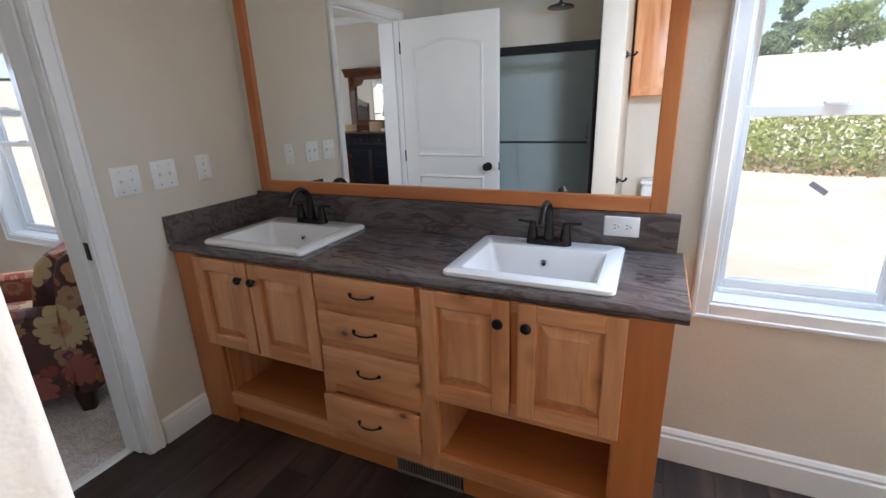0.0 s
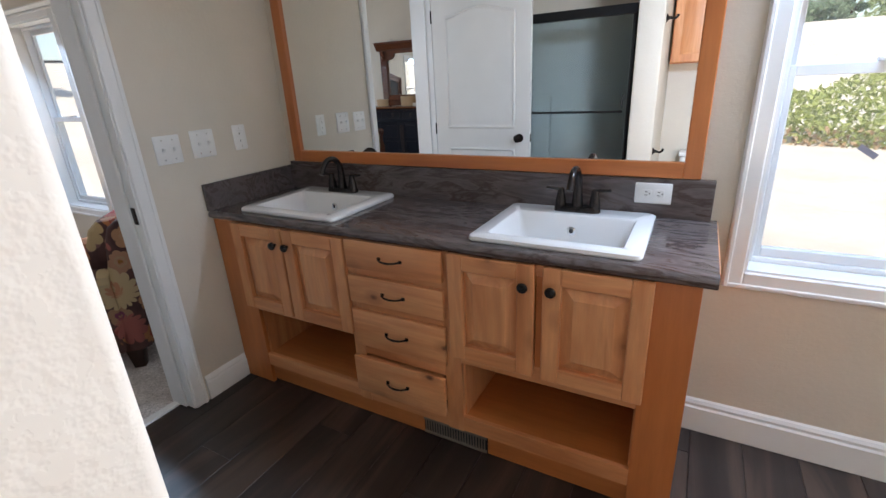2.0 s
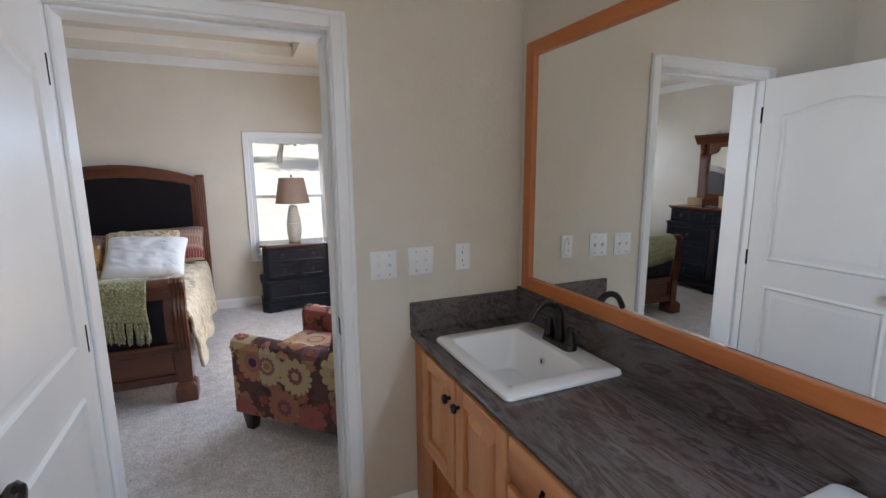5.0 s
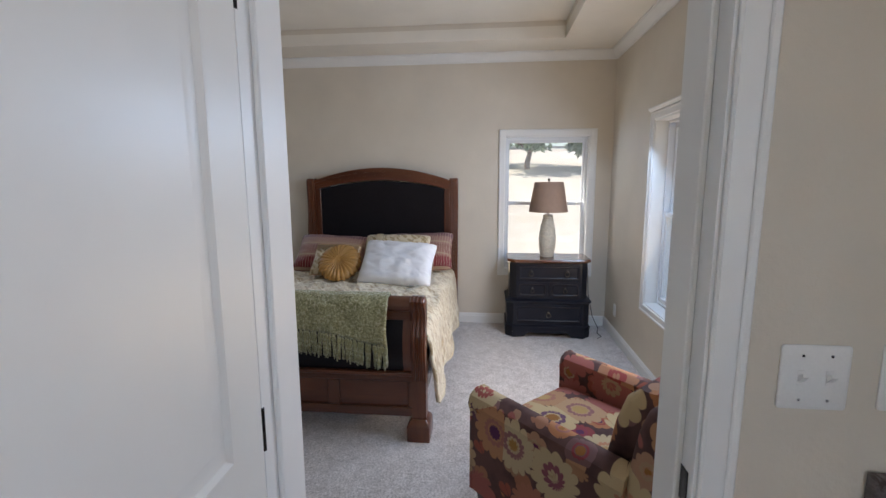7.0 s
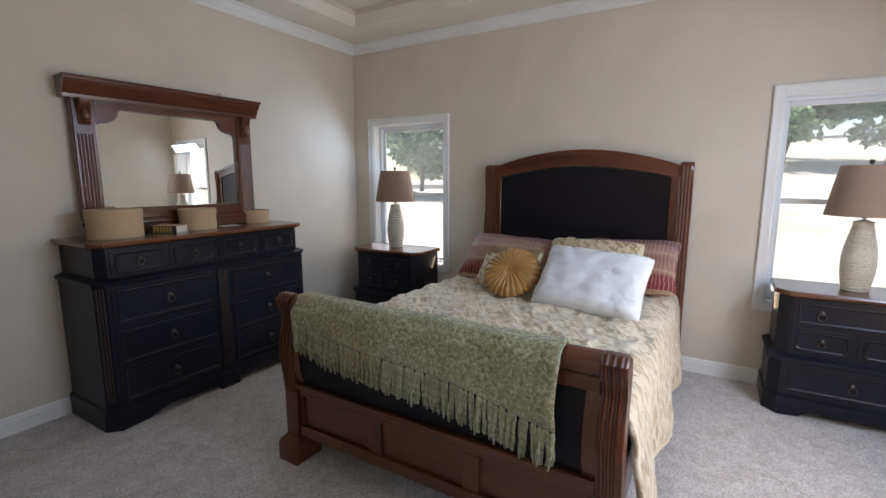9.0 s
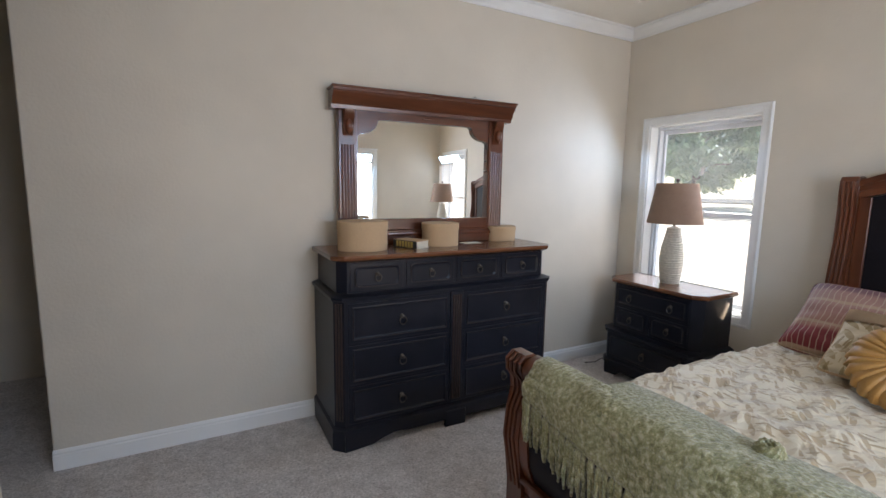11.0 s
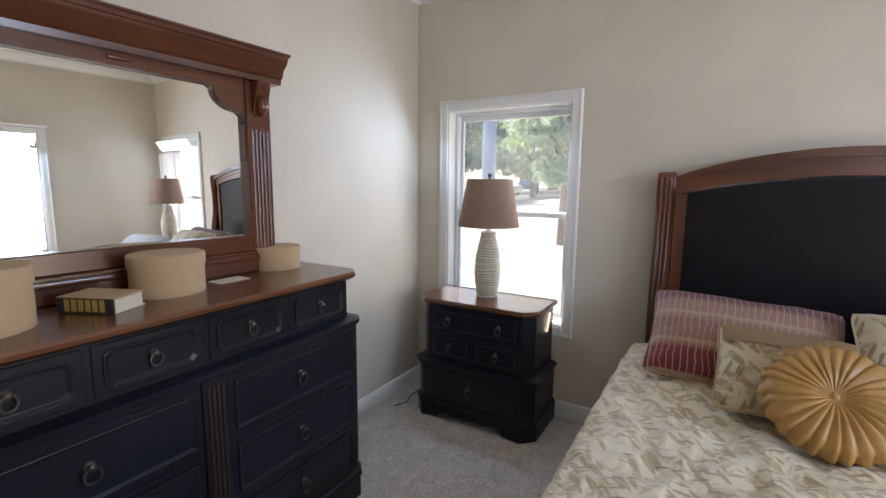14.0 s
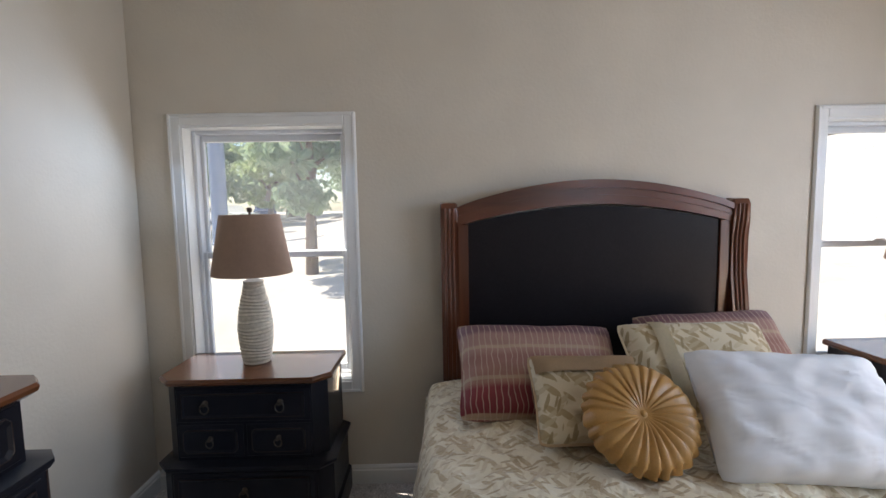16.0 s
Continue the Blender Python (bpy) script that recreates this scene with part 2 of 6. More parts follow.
def slab_with_holes(axis, p0, p1, a0, a1, b0, b1, holes):
    """A wall or ceiling sheet, p0..p1 thick across axis, with oblong holes (a0, a1, b0, b1) cut right through."""
    cut_a = sorted({a0, a1, *(h[0] for h in holes), *(h[1] for h in holes)})
    cut_b = sorted({b0, b1, *(h[2] for h in holes), *(h[3] for h in holes)})
    cut_a = [v for v in cut_a if a0 <= v <= a1]
    cut_b = [v for v in cut_b if b0 <= v <= b1]

    def solid(i, j):
        if not (0 <= i < len(cut_a) - 1 and 0 <= j < len(cut_b) - 1):
            return False
        u, v = (cut_a[i] + cut_a[i + 1]) / 2, (cut_b[j] + cut_b[j + 1]) / 2
        return not any(h[0] < u < h[1] and h[2] < v < h[3] for h in holes)

    bm = bmesh.new()

    def vert(p, a, b):
        return bm.verts.new({"x": (p, a, b), "y": (a, p, b), "z": (a, b, p)}[axis])

    for i in range(len(cut_a) - 1):
        for j in range(len(cut_b) - 1):
            if not solid(i, j):
                continue
            u0, u1, v0, v1 = cut_a[i], cut_a[i + 1], cut_b[j], cut_b[j + 1]
            for p in (p0, p1):
                bm.faces.new([vert(p, *q) for q in ((u0, v0), (u1, v0), (u1, v1), (u0, v1))])
            for di, dj, s, e in ((-1, 0, (u0, v0), (u0, v1)), (1, 0, (u1, v0), (u1, v1)), (0, -1, (u0, v0), (u1, v0)), (0, 1, (u0, v1), (u1, v1))):
                if not solid(i + di, j + dj):
                    bm.faces.new([vert(p0, *s), vert(p0, *e), vert(p1, *e), vert(p1, *s)])
    bmesh.ops.remove_doubles(bm, verts=bm.verts, dist=1e-5)
    return bm


def structure(name, bm, mat, label, category, smooth=False):
    return tagged(obj(name, bm, mat, None, smooth), label, category, kind="structure")


# ---------- the house: bath (x > 0) and bedroom (x < 0) ----------
M_SUBFLOOR = plain("dark_joint", (0.012, 0.010, 0.009), 0.8)
HEAD_X, DRESS_Y, DIV0, BATH_X1 = -3.92, -4.652, -0.172, 3.3
CEIL, TRAY = 2.730, 2.875
DOOR_Y0, DOOR_Y1, DOOR_TOP = -1.665, -0.810, 2.070
PART_X0, PART_X1, PART_Y = 1.50, 1.66, -1.677
BATH_Y0 = -2.5
HALL_Y0, HALL_Y1, HALL_X1 = -6.1, -3.5, 1.45
OUT = 0.17
CAS = 0.058
# window openings inside their casings
W_BATH = (2.125, 2.67, 0.71, 2.02)
W_PAIR = ((-2.765, -2.04), (-1.985, -1.26))
W_Z = (0.555, 1.945)
W_HEAD_Z = (0.579, 1.946)
W_HEAD = ((-4.415, -3.574), (-1.055, -0.213))

WALL_LABEL = "beige painted drywall with a light sprayed texture"
structure("wall_windows", slab_with_holes("y", 0, OUT, HEAD_X - OUT, BATH_X1 + OUT, -0.3, 3.1, [W_BATH] + [(a, b, *W_Z) for a, b in W_PAIR]), M_WALL, WALL_LABEL, "wall")
structure("wall_headboard", slab_with_holes("x", HEAD_X - OUT, HEAD_X, DRESS_Y - 0.12, 0, -0.3, 3.1, [(a, b, *W_HEAD_Z) for a, b in W_HEAD]), M_WALL, WALL_LABEL, "wall")
structure("wall_dresser", cube(HEAD_X, 0.0, DRESS_Y - 0.12, DRESS_Y, -0.3, CEIL, 0.012, 3), M_WALL, WALL_LABEL, "wall", True)
structure("wall_passage_side", cube(-0.12, 0.0, HALL_Y0, DRESS_Y - 0.12, -0.3, CEIL), M_WALL, WALL_LABEL, "wall")
structure("wall_passage_end", cube(HALL_X1, HALL_X1 + OUT, HALL_Y0, BATH_Y0 - 0.12, -0.3, CEIL), M_WALL, WALL_LABEL, "wall")
structure("wall_passage_far", cube(-0.12, HALL_X1 + OUT, HALL_Y0 - OUT, HALL_Y0, -0.3, CEIL), M_WALL, WALL_LABEL, "wall")
structure("wall_divider", slab_with_holes("x", DIV0, 0, HALL_Y1, 0, -0.3, CEIL, [(DOOR_Y0, DOOR_Y1, -0.3, DOOR_TOP)]), M_WALL, WALL_LABEL, "wall")
structure("wall_bath_end", cube(BATH_X1, BATH_X1 + OUT, BATH_Y0 - 0.12, 0, -0.3, 3.1), M_WALL, WALL_LABEL, "wall")
structure("wall_bath_back", cube(0, BATH_X1, BATH_Y0 - 0.12, BATH_Y0, -0.3, CEIL), M_WALL, WALL_LABEL, "wall")
structure("wall_partition", cube(PART_X0, PART_X1, BATH_Y0, PART_Y, -0.3, CEIL, 0.012, 3), M_WALL, WALL_LABEL, "wall", True)

TRAY_BOX = (-3.475, -0.60, -4.225, -0.56)
structure("ceiling", slab_with_holes("z", CEIL, CEIL + 0.1, HEAD_X, BATH_X1, HALL_Y0 - OUT, 0, [TRAY_BOX]), M_CEIL, "white textured drywall ceiling with a raised tray", "ceiling")
bm = slab_with_holes("z", CEIL + 0.1, TRAY - 0.001, TRAY_BOX[0] - 0.1, TRAY_BOX[1] + 0.1, TRAY_BOX[2] - 0.1, TRAY_BOX[3] + 0.1, [TRAY_BOX])
structure("ceiling_tray_side", bm, M_WALL, "beige painted side of the ceiling tray", "ceiling")
structure("ceiling_tray", cube(HEAD_X, BATH_X1, HALL_Y0 - OUT, 0, TRAY, TRAY + 0.1), M_CEIL, "white textured drywall in the ceiling tray", "ceiling")

structure("floor_bedroom", prism([(HEAD_X, DRESS_Y), (0.0, DRESS_Y), (0.0, HALL_Y0), (HALL_X1, HALL_Y0), (HALL_X1, BATH_Y0 - 0.12), (DIV0 + 0.06, BATH_Y0 - 0.12), (DIV0 + 0.06, 0), (HEAD_X, 0)], "z", -0.2, 0.0), M_CARPET, "beige cut-pile carpet, wall to wall", "carpet")
floor_bath = structure("floor_bath", cube(DIV0 + 0.06, BATH_X1, BATH_Y0, 0, -0.2, -0.009), M_SUBFLOOR, "dark brown wood-look vinyl plank floor", "floor")
structure("trim_threshold", cube(DIV0 + 0.03, DIV0 + 0.075, DOOR_Y0 + 0.02, DOOR_Y1 - 0.02, -0.02, 0.006, 0.003), M_TRIM, "pale metal strip between carpet and vinyl", "threshold")


def baseboard(name, axis, face, sign, a, b, h=0.105):
    """A moulded board on a wall face; sign is the side on which the room lies."""
    d = 0.014 * sign
    pts = [(face, 0.0), (face + d, 0.0), (face + d, h * 0.72), (face + d * 0.7, h * 0.78), (face + d * 0.75, h * 0.86), (face + d * 0.35, h * 0.95), (face, h)]
    bm = prism(pts, "y" if axis == "x" else "x", a, b)
    structure(name, bm, M_TRIM, "white painted moulded baseboard", "baseboard")


baseboard("baseboard_head", "x", HEAD_X, 1, DRESS_Y + 0.015, -0.015)
baseboard("baseboard_dresser", "y", DRESS_Y, 1, HEAD_X, 0.0)
baseboard("baseboard_passage_end", "x", HALL_X1, -1, HALL_Y0, BATH_Y0 - 0.12)
baseboard("baseboard_windows", "y", 0.0, -1, HEAD_X, DIV0)
baseboard("baseboard_divider_low", "x", DIV0, -1, HALL_Y1, DOOR_Y0 - 0.062)
baseboard("baseboard_divider_high", "x", DIV0, -1, DOOR_Y1 + 0.062, -0.015)
baseboard("baseboard_bath_window", "y", 0.0, -1, 1.95, BATH_X1, 0.15)
baseboard("baseboard_bath_door", "x", 0.0, 1, DOOR_Y1 + 0.062, -0.52, 0.125)
baseboard("baseboard_partition", "x", PART_X1, 1, BATH_Y0, PART_Y)


def crown(name, axis, face, sign, a, b):
    d = 0.07 * sign
    z = CEIL
    pts = [(face, z - 0.085), (face + d * 0.14, z - 0.085), (face + d * 0.2, z - 0.07), (face + d * 0.55, z - 0.045), (face + d * 0.8, z - 0.018), (face + d, z - 0.014), (face + d, z - 0.001), (face, z - 0.001)]
    structure(name, prism(pts, "y" if axis == "x" else "x", a, b), M_TRIM, "white crown moulding under the ceiling", "moulding")


crown("trim_crown_head", "x", HEAD_X, 1, DRESS_Y + 0.002, -0.002)
crown("trim_crown_dresser", "y", DRESS_Y, 1, HEAD_X + 0.003, 0.0)
crown("trim_crown_windows", "y", 0.0, -1, HEAD_X + 0.003, DIV0 - 0.002)
crown("trim_crown_divider", "x", DIV0, -1, HALL_Y1, -0.002)


def window(name, axis, face, sign, a0, a1, z0, z1, label, low_gap=0.0, head_cap=False, bare_left=False, bare_right=False):
    """A single-hung vinyl window in a cased opening; sign is the side of the room."""
    w = thing(name, label, "window", kind="structure")

    def bx(p0, p1, q0, q1, c0, c1, bev=0.0, seg=1):
        lo, hi = sorted((face - sign * p0, face - sign * p1))
        return cube(lo, hi, q0, q1, c0, c1, bev, seg) if axis == "x" else cube(q0, q1, lo, hi, c0, c1, bev, seg)

    deep = OUT
    jamb = 0.012
    # jamb liners
    part("jamb", bx(-0.004, deep - 0.06, a0, a0 + jamb, z0, z1), M_TRIM, w)
    part("jamb", bx(-0.004, deep - 0.06, a1 - jamb, a1, z0, z1), M_TRIM, w)
    part("head_jamb", bx(-0.004, deep - 0.06, a0 + jamb, a1 - jamb, z1 - jamb, z1), M_TRIM, w)
    part("window_sill", bx(-0.006, deep - 0.06, a0 + jamb, a1 - jamb, z0, z0 + jamb), M_TRIM, w)

    def casing(q0, q1, c0, c1):
        c = part("casing", bx(-0.016, -0.001, q0, q1, c0, c1, 0.004), M_TRIM, w)
        return c

    if not bare_left:
        casing(a0 - CAS, a0 + 0.004, z0 - CAS, z1 + CAS)
        part("casing_bead", bx(-0.022, -0.014, a0 - CAS + 0.004, a0 - CAS + 0.02, z0 - CAS + 0.004, z1 + CAS - 0.004, 0.003), M_TRIM, w)
    if not bare_right:
        casing(a1 - 0.004, a1 + CAS, z0 - CAS, z1 + CAS)
        part("casing_bead", bx(-0.022, -0.014, a1 + CAS - 0.02, a1 + CAS - 0.004, z0 - CAS + 0.004, z1 + CAS - 0.004, 0.003), M_TRIM, w)
    casing(a0 + 0.004, a1 - 0.004, z1 - 0.004, z1 + CAS)
    casing(a0 + 0.004, a1 - 0.004, z0 - CAS, z0 + 0.004)
    part("casing_bead", bx(-0.022, -0.014, a0 - CAS + 0.02, a1 + CAS - 0.02, z1 + CAS - 0.02, z1 + CAS - 0.004, 0.003), M_TRIM, w)
    part("casing_bead", bx(-0.022, -0.014, a0 - CAS + 0.02, a1 + CAS - 0.02, z0 - CAS + 0.004, z0 - CAS + 0.02, 0.003), M_TRIM, w)
    # vinyl frame
    f0, f1, fw = deep - 0.085, deep - 0.005, 0.02
    i0, i1, k0, k1 = a0 + jamb, a1 - jamb, z0 + jamb, z1 - jamb
    part("window_frame", bx(f0, f1, i0, i0 + fw, k0, k1, 0.003), M_VINYL, w)
    part("window_frame", bx(f0, f1, i1 - fw, i1, k0, k1, 0.003), M_VINYL, w)
    part("window_frame", bx(f0, f1, i0 + fw, i1 - fw, k1 - fw, k1, 0.003), M_VINYL, w)
    part("window_frame", bx(f0, f1, i0 + fw, i1 - fw, k0, k0 + fw, 0.003), M_VINYL, w)
    mid, sw = (k0 + k1) / 2, 0.02
    for nm, s0, s1, b0, b1 in (("upper_sash", f0 + 0.045, f0 + 0.07, mid - 0.012, k1 - fw), ("lower_sash", f0 + 0.012, f0 + 0.04, k0 + fw, mid + 0.02)):
        j0, j1 = i0 + fw, i1 - fw
        sash = part(nm, bx(s0, s1, j0, j0 + sw, b0, b1, 0.003), M_VINYL, w)
        part("stile", bx(s0, s1, j1 - sw, j1, b0, b1, 0.003), M_VINYL, sash)
        part("rail", bx(s0, s1, j0 + sw, j1 - sw, b0, b0 + 0.034, 0.003), M_VINYL, sash)
        part("rail", bx(s0, s1, j0 + sw, j1 - sw, b1 - 0.034, b1, 0.003), M_VINYL, sash)
        pane = part("pane", bx((s0 + s1) / 2 - 0.002, (s0 + s1) / 2 + 0.002, j0 + sw - 0.004, j1 - sw + 0.004, b0 + sw, b1 - sw + 0.004), M_GLASS, sash, "clear window glass", smooth=False)
        pane.visible_shadow = False
    c = (i0 + i1) / 2
    part("sash_lock", bx(f0 - 0.002, f0 + 0.03, c - 0.03, c + 0.03, mid + 0.02, mid + 0.032, 0.004, 2), M_VINYL, w, "white sash lock")
    return w


window("window_1", "y", 0.0, -1, *W_BATH, "white single-hung vinyl window with moulded white casing")
window("window_2", "x", HEAD_X, 1, *W_HEAD[0], *W_HEAD_Z, "white single-hung window behind a bedside lamp")
window("window_3", "x", HEAD_X, 1, *W_HEAD[1], *W_HEAD_Z, "white single-hung window behind a bedside lamp")
window("window_4", "y", 0.0, -1, *W_PAIR[0], *W_Z, "white single-hung window, one of a joined pair", bare_right=True)
window("window_5", "y", 0.0, -1, *W_PAIR[1], *W_Z, "white single-hung window, one of a joined pair", bare_left=True)
structure("trim_mullion", cube(W_PAIR[0][1] - 0.004, W_PAIR[1][0] + 0.004, -0.017, -0.001, W_Z[0] - CAS, W_Z[1] + CAS, 0.004), M_TRIM, "white casing board between the paired windows", "trim")
structure("trim_window_cap", prism([(0, W_Z[1] + CAS), (-0.02, W_Z[1] + CAS), (-0.036, W_Z[1] + CAS + 0.018), (-0.036, W_Z[1] + CAS + 0.026), (0, W_Z[1] + CAS + 0.026)], "x", W_PAIR[0][0] - CAS - 0.015, W_PAIR[1][1] + CAS + 0.015), M_TRIM, "white moulded cap over the paired windows", "trim")

# door opening between the rooms
fr = thing("door_frame_1", "white painted door frame with moulded casing", "door frame", kind="structure")
part("jamb", cube(DIV0 - 0.003, 0.003, DOOR_Y1 - 0.018, DOOR_Y1, 0, DOOR_TOP), M_TRIM, fr)
part("jamb", cube(DIV0 - 0.003, 0.003, DOOR_Y0, DOOR_Y0 + 0.018, 0, DOOR_TOP), M_TRIM, fr)
part("head_jamb", cube(DIV0 - 0.003, 0.003, DOOR_Y0 + 0.018, DOOR_Y1 - 0.018, DOOR_TOP - 0.018, DOOR_TOP), M_TRIM, fr)
part("stop", cube(DIV0 + 0.02, -0.045, DOOR_Y1 - 0.03, DOOR_Y1 - 0.017, 0, DOOR_TOP - 0.018, 0.003), M_TRIM, fr)
part("stop", cube(DIV0 + 0.02, -0.045, DOOR_Y0 + 0.017, DOOR_Y0 + 0.03, 0, DOOR_TOP - 0.018, 0.003), M_TRIM, fr)
part("stop", cube(DIV0 + 0.02, -0.045, DOOR_Y0 + 0.03, DOOR_Y1 - 0.03, DOOR_TOP - 0.03, DOOR_TOP - 0.017, 0.003), M_TRIM, fr)
for x0, s in ((0.0, 1), (DIV0, -1)):
    def cs(q0, q1, c0, c1, out0, out1, bev):
        lo, hi = sorted((x0 + s * out0, x0 + s * out1))
        part("casing" if out0 < 0.01 else "casing_bead", cube(lo, hi, q0, q1, c0, c1, bev), M_TRIM, fr)
    for q0, q1, k0, k1 in ((DOOR_Y1 - 0.012, DOOR_Y1 + 0.05, DOOR_Y1 + 0.03, DOOR_Y1 + 0.046), (DOOR_Y0 - 0.05, DOOR_Y0 + 0.012, DOOR_Y0 - 0.046, DOOR_Y0 - 0.03)):
        cs(q0, q1, 0, DOOR_TOP + 0.05, 0.001, 0.015, 0.004)
        cs(k0, k1, 0, DOOR_TOP + 0.046, 0.013, 0.021, 0.003)
    cs(DOOR_Y0 + 0.012, DOOR_Y1 - 0.012, DOOR_TOP - 0.012, DOOR_TOP + 0.05, 0.001, 0.015, 0.004)
    cs(DOOR_Y0 - 0.03, DOOR_Y1 + 0.03, DOOR_TOP + 0.03, DOOR_TOP + 0.046, 0.013, 0.021, 0.003)


# ---------- bath: materials ----------
def make_laminate():
    m, n, l, b = material("stone_laminate", 0.17, spec=0.5)
    v = coords(n, l, (1.0, 5.0, 5.0), (0, 0, 0.16))
    a = noise_tex(n, l, v, 2.4, 7, 0.62, 1.3)
    f = noise_tex(n, l, v, 22, 4, 0.65)
    c = ramp(n, l, a, [(0.30, (0.050, 0.036, 0.034)), (0.42, (0.105, 0.086, 0.083)), (0.50, (0.145, 0.122, 0.118)), (0.56, (0.070, 0.046, 0.040)), (0.63, (0.135, 0.115, 0.112)), (0.74, (0.20, 0.175, 0.17))])
    c = mixc(n, l, 0.35, c, ramp(n, l, f, [(0.35, (0.6, 0.55, 0.53)), (0.65, (1, 1, 1))]), "MULTIPLY")
    l.new(c, b.inputs["Base Color"])
    bump(n, l, b, f, 0.05, 0.0006)
    return m


M_STONE = make_laminate()
M_PORC, _n, _l, _b = material("white_porcelain", 0.12, spec=0.55)
_b.inputs["Base Color"].default_value = (0.80, 0.80, 0.79, 1)
_b.inputs["Coat Weight"].default_value = 0.4
M_BRONZE = plain("oiled_bronze", (0.030, 0.025, 0.023), 0.24, 0.6, 140, 0.25, 0.05)
M_CHROME, _n, _l, _b = material("chrome", 0.12, 1.0)
_b.inputs["Base Color"].default_value = (0.75, 0.75, 0.76, 1)
M_PLATE = plain("white_plastic", (0.80, 0.80, 0.78), 0.35, 0, 200, 0.03, 0.02)
# Near-black colour that stands in for the shade inside slots and holes.
M_SLOT_SHADE = plain("slot_shade", (0.02, 0.02, 0.02), 0.6)
M_BLACKM = plain("black_metal", (0.012, 0.012, 0.013), 0.35, 0.4, 200, 0.2, 0.03)
M_SURROUND = plain("shower_panel", (0.36, 0.38, 0.37), 0.3, 0, 6, 0.05, 0.02)
M_VENT = plain("brown_vent_metal", (0.24, 0.19, 0.15), 0.4, 0.5, 120, 0.15, 0.03)
# Inside alder: the orange glow of the lit shelves is put into its colour.
M_ALDER_GLOW = wood("alder_inside_glow", [(0.2, (0.52, 0.18, 0.045)), (0.5, (0.66, 0.26, 0.07)), (0.8, (0.74, 0.33, 0.10))], axis=0, scale=0.8, rough=0.45)


def round_rect(hw, hd, r, k=4):
    pts = []
    for cx, cy, a0 in ((hw - r, hd - r, 0), (-hw + r, hd - r, 90), (-hw + r, -hd + r, 180), (hw - r, -hd + r, 270)):
        pts += [(cx + r * math.cos(radians(a0 + 90 * i / k)), cy + r * math.sin(radians(a0 + 90 * i / k))) for i in range(k + 1)]
    return pts


def loft(rings, bm=None, cap=True):
    """Skins a stack of equal-length rings of 3D points."""
    bm = bm or bmesh.new()
    vs = [[bm.verts.new(p) for p in ring] for ring in rings]
    n = len(vs[0])
    for p, q in zip(vs, vs[1:]):
        for k in range(n):
            bm.faces.new((p[k], p[(k + 1) % n], q[(k + 1) % n], q[k]))
    if cap is True:
        bm.faces.new(vs[0][::-1])
    if cap:
        bm.faces.new(vs[-1])
    return bm


def raised_panel(pts_of, levels, axis="y"):
    """A moulded field: pts_of(inset) gives an outline of (u, v); levels are (inset, height off the face)."""
    rings = []
    for inset, h in levels:
        rings.append([(u, h, v) if axis == "y" else (h, u, v) for u, v in pts_of(inset)])
    return loft(rings)


# ---------- vanity ----------
VX, VF, VTOP = 1.945, -0.515, 0.85
van = thing("bathroom_vanity", "knotty alder double vanity with raised-panel doors, drawers and open shelves", "vanity", (0.004, -0.004, 0))
van.scale = (1.022, 1.0, 1.0)


def vbox(name, mat, x0, x1, y0, y1, z0, z1, bev=0.0015, label=""):
    return part(name, cube(x0, x1, y0, y1, z0, z1, bev), mat, van, label)


vbox("side_panel", M_ALDER_V, 0.0, 0.018, VF + 0.02, 0, 0, VTOP)
vbox("side_panel", M_FRAME_V, VX - 0.018, VX, VF + 0.02, 0, 0, VTOP, label="redder alder end panel")
vbox("back_panel", M_ALDER_GLOW, 0.018, VX - 0.018, -0.02, -0.005, 0.1, VTOP)
vbox("face_stile", M_FRAME_V, 0.0, 0.182, VF, VF + 0.02, 0, VTOP)
vbox("face_stile", M_FRAME_V, 1.82, VX, VF, VF + 0.02, 0, VTOP)
vbox("face_stile", M_FRAME_V, 0.425, 0.453, VF, VF + 0.02, 0.478, VTOP - 0.04)
vbox("face_stile", M_FRAME_V, 1.505, 1.539, VF, VF + 0.02, 0.478, VTOP - 0.04)
vbox("face_stile", M_ALDER_V, 0.745, 0.80, VF, VF + 0.02, 0.1, VTOP)
vbox("face_stile", M_ALDER_V, 1.17, 1.236, VF, VF + 0.02, 0.1, VTOP)
for x0, x1 in ((0.182, 0.745), (1.236, 1.82)):
    vbox("top_rail", M_ALDER_H, x0, x1, VF, VF + 0.02, VTOP - 0.04, VTOP)
    vbox("middle_rail", M_ALDER_H, x0, x1, VF, VF + 0.02, 0.415, 0.478)
    vbox("bottom_rail", M_ALDER_H, x0, x1, VF, VF + 0.02, 0.105, 0.172)
    vbox("compartment_floor", M_ALDER_GLOW, x0 - 0.02, x1 + 0.02, VF + 0.02, -0.02, 0.44, 0.455)
    vbox("open_shelf", M_FRAME_H, x0 - 0.03, x1 + 0.03, VF + 0.02, -0.02, 0.154, 0.170, label="orange-toned open shelf board")
    vbox("shelf_end", M_ALDER_V, x0 - 0.006, x0 + 0.006, VF + 0.02, -0.02, 0.170, 0.44)
    vbox("shelf_end", M_ALDER_V, x1 - 0.006, x1 + 0.006, VF + 0.02, -0.02, 0.170, 0.44)
for z0, z1 in ((0.80, VTOP), (0.69, 0.745), (0.54, 0.60), (0.34, 0.405), (0.105, 0.195)):
    vbox("drawer_rail", M_ALDER_H, 0.80, 1.17, VF, VF + 0.02, z0, z1)
vbox("toe_kick", M_FRAME_H, 0.13, 1.04, -0.485, -0.47, 0.0, 0.105)
vbox("toe_kick", M_FRAME_H, 1.32, 1.84, -0.485, -0.47, 0.0, 0.105)
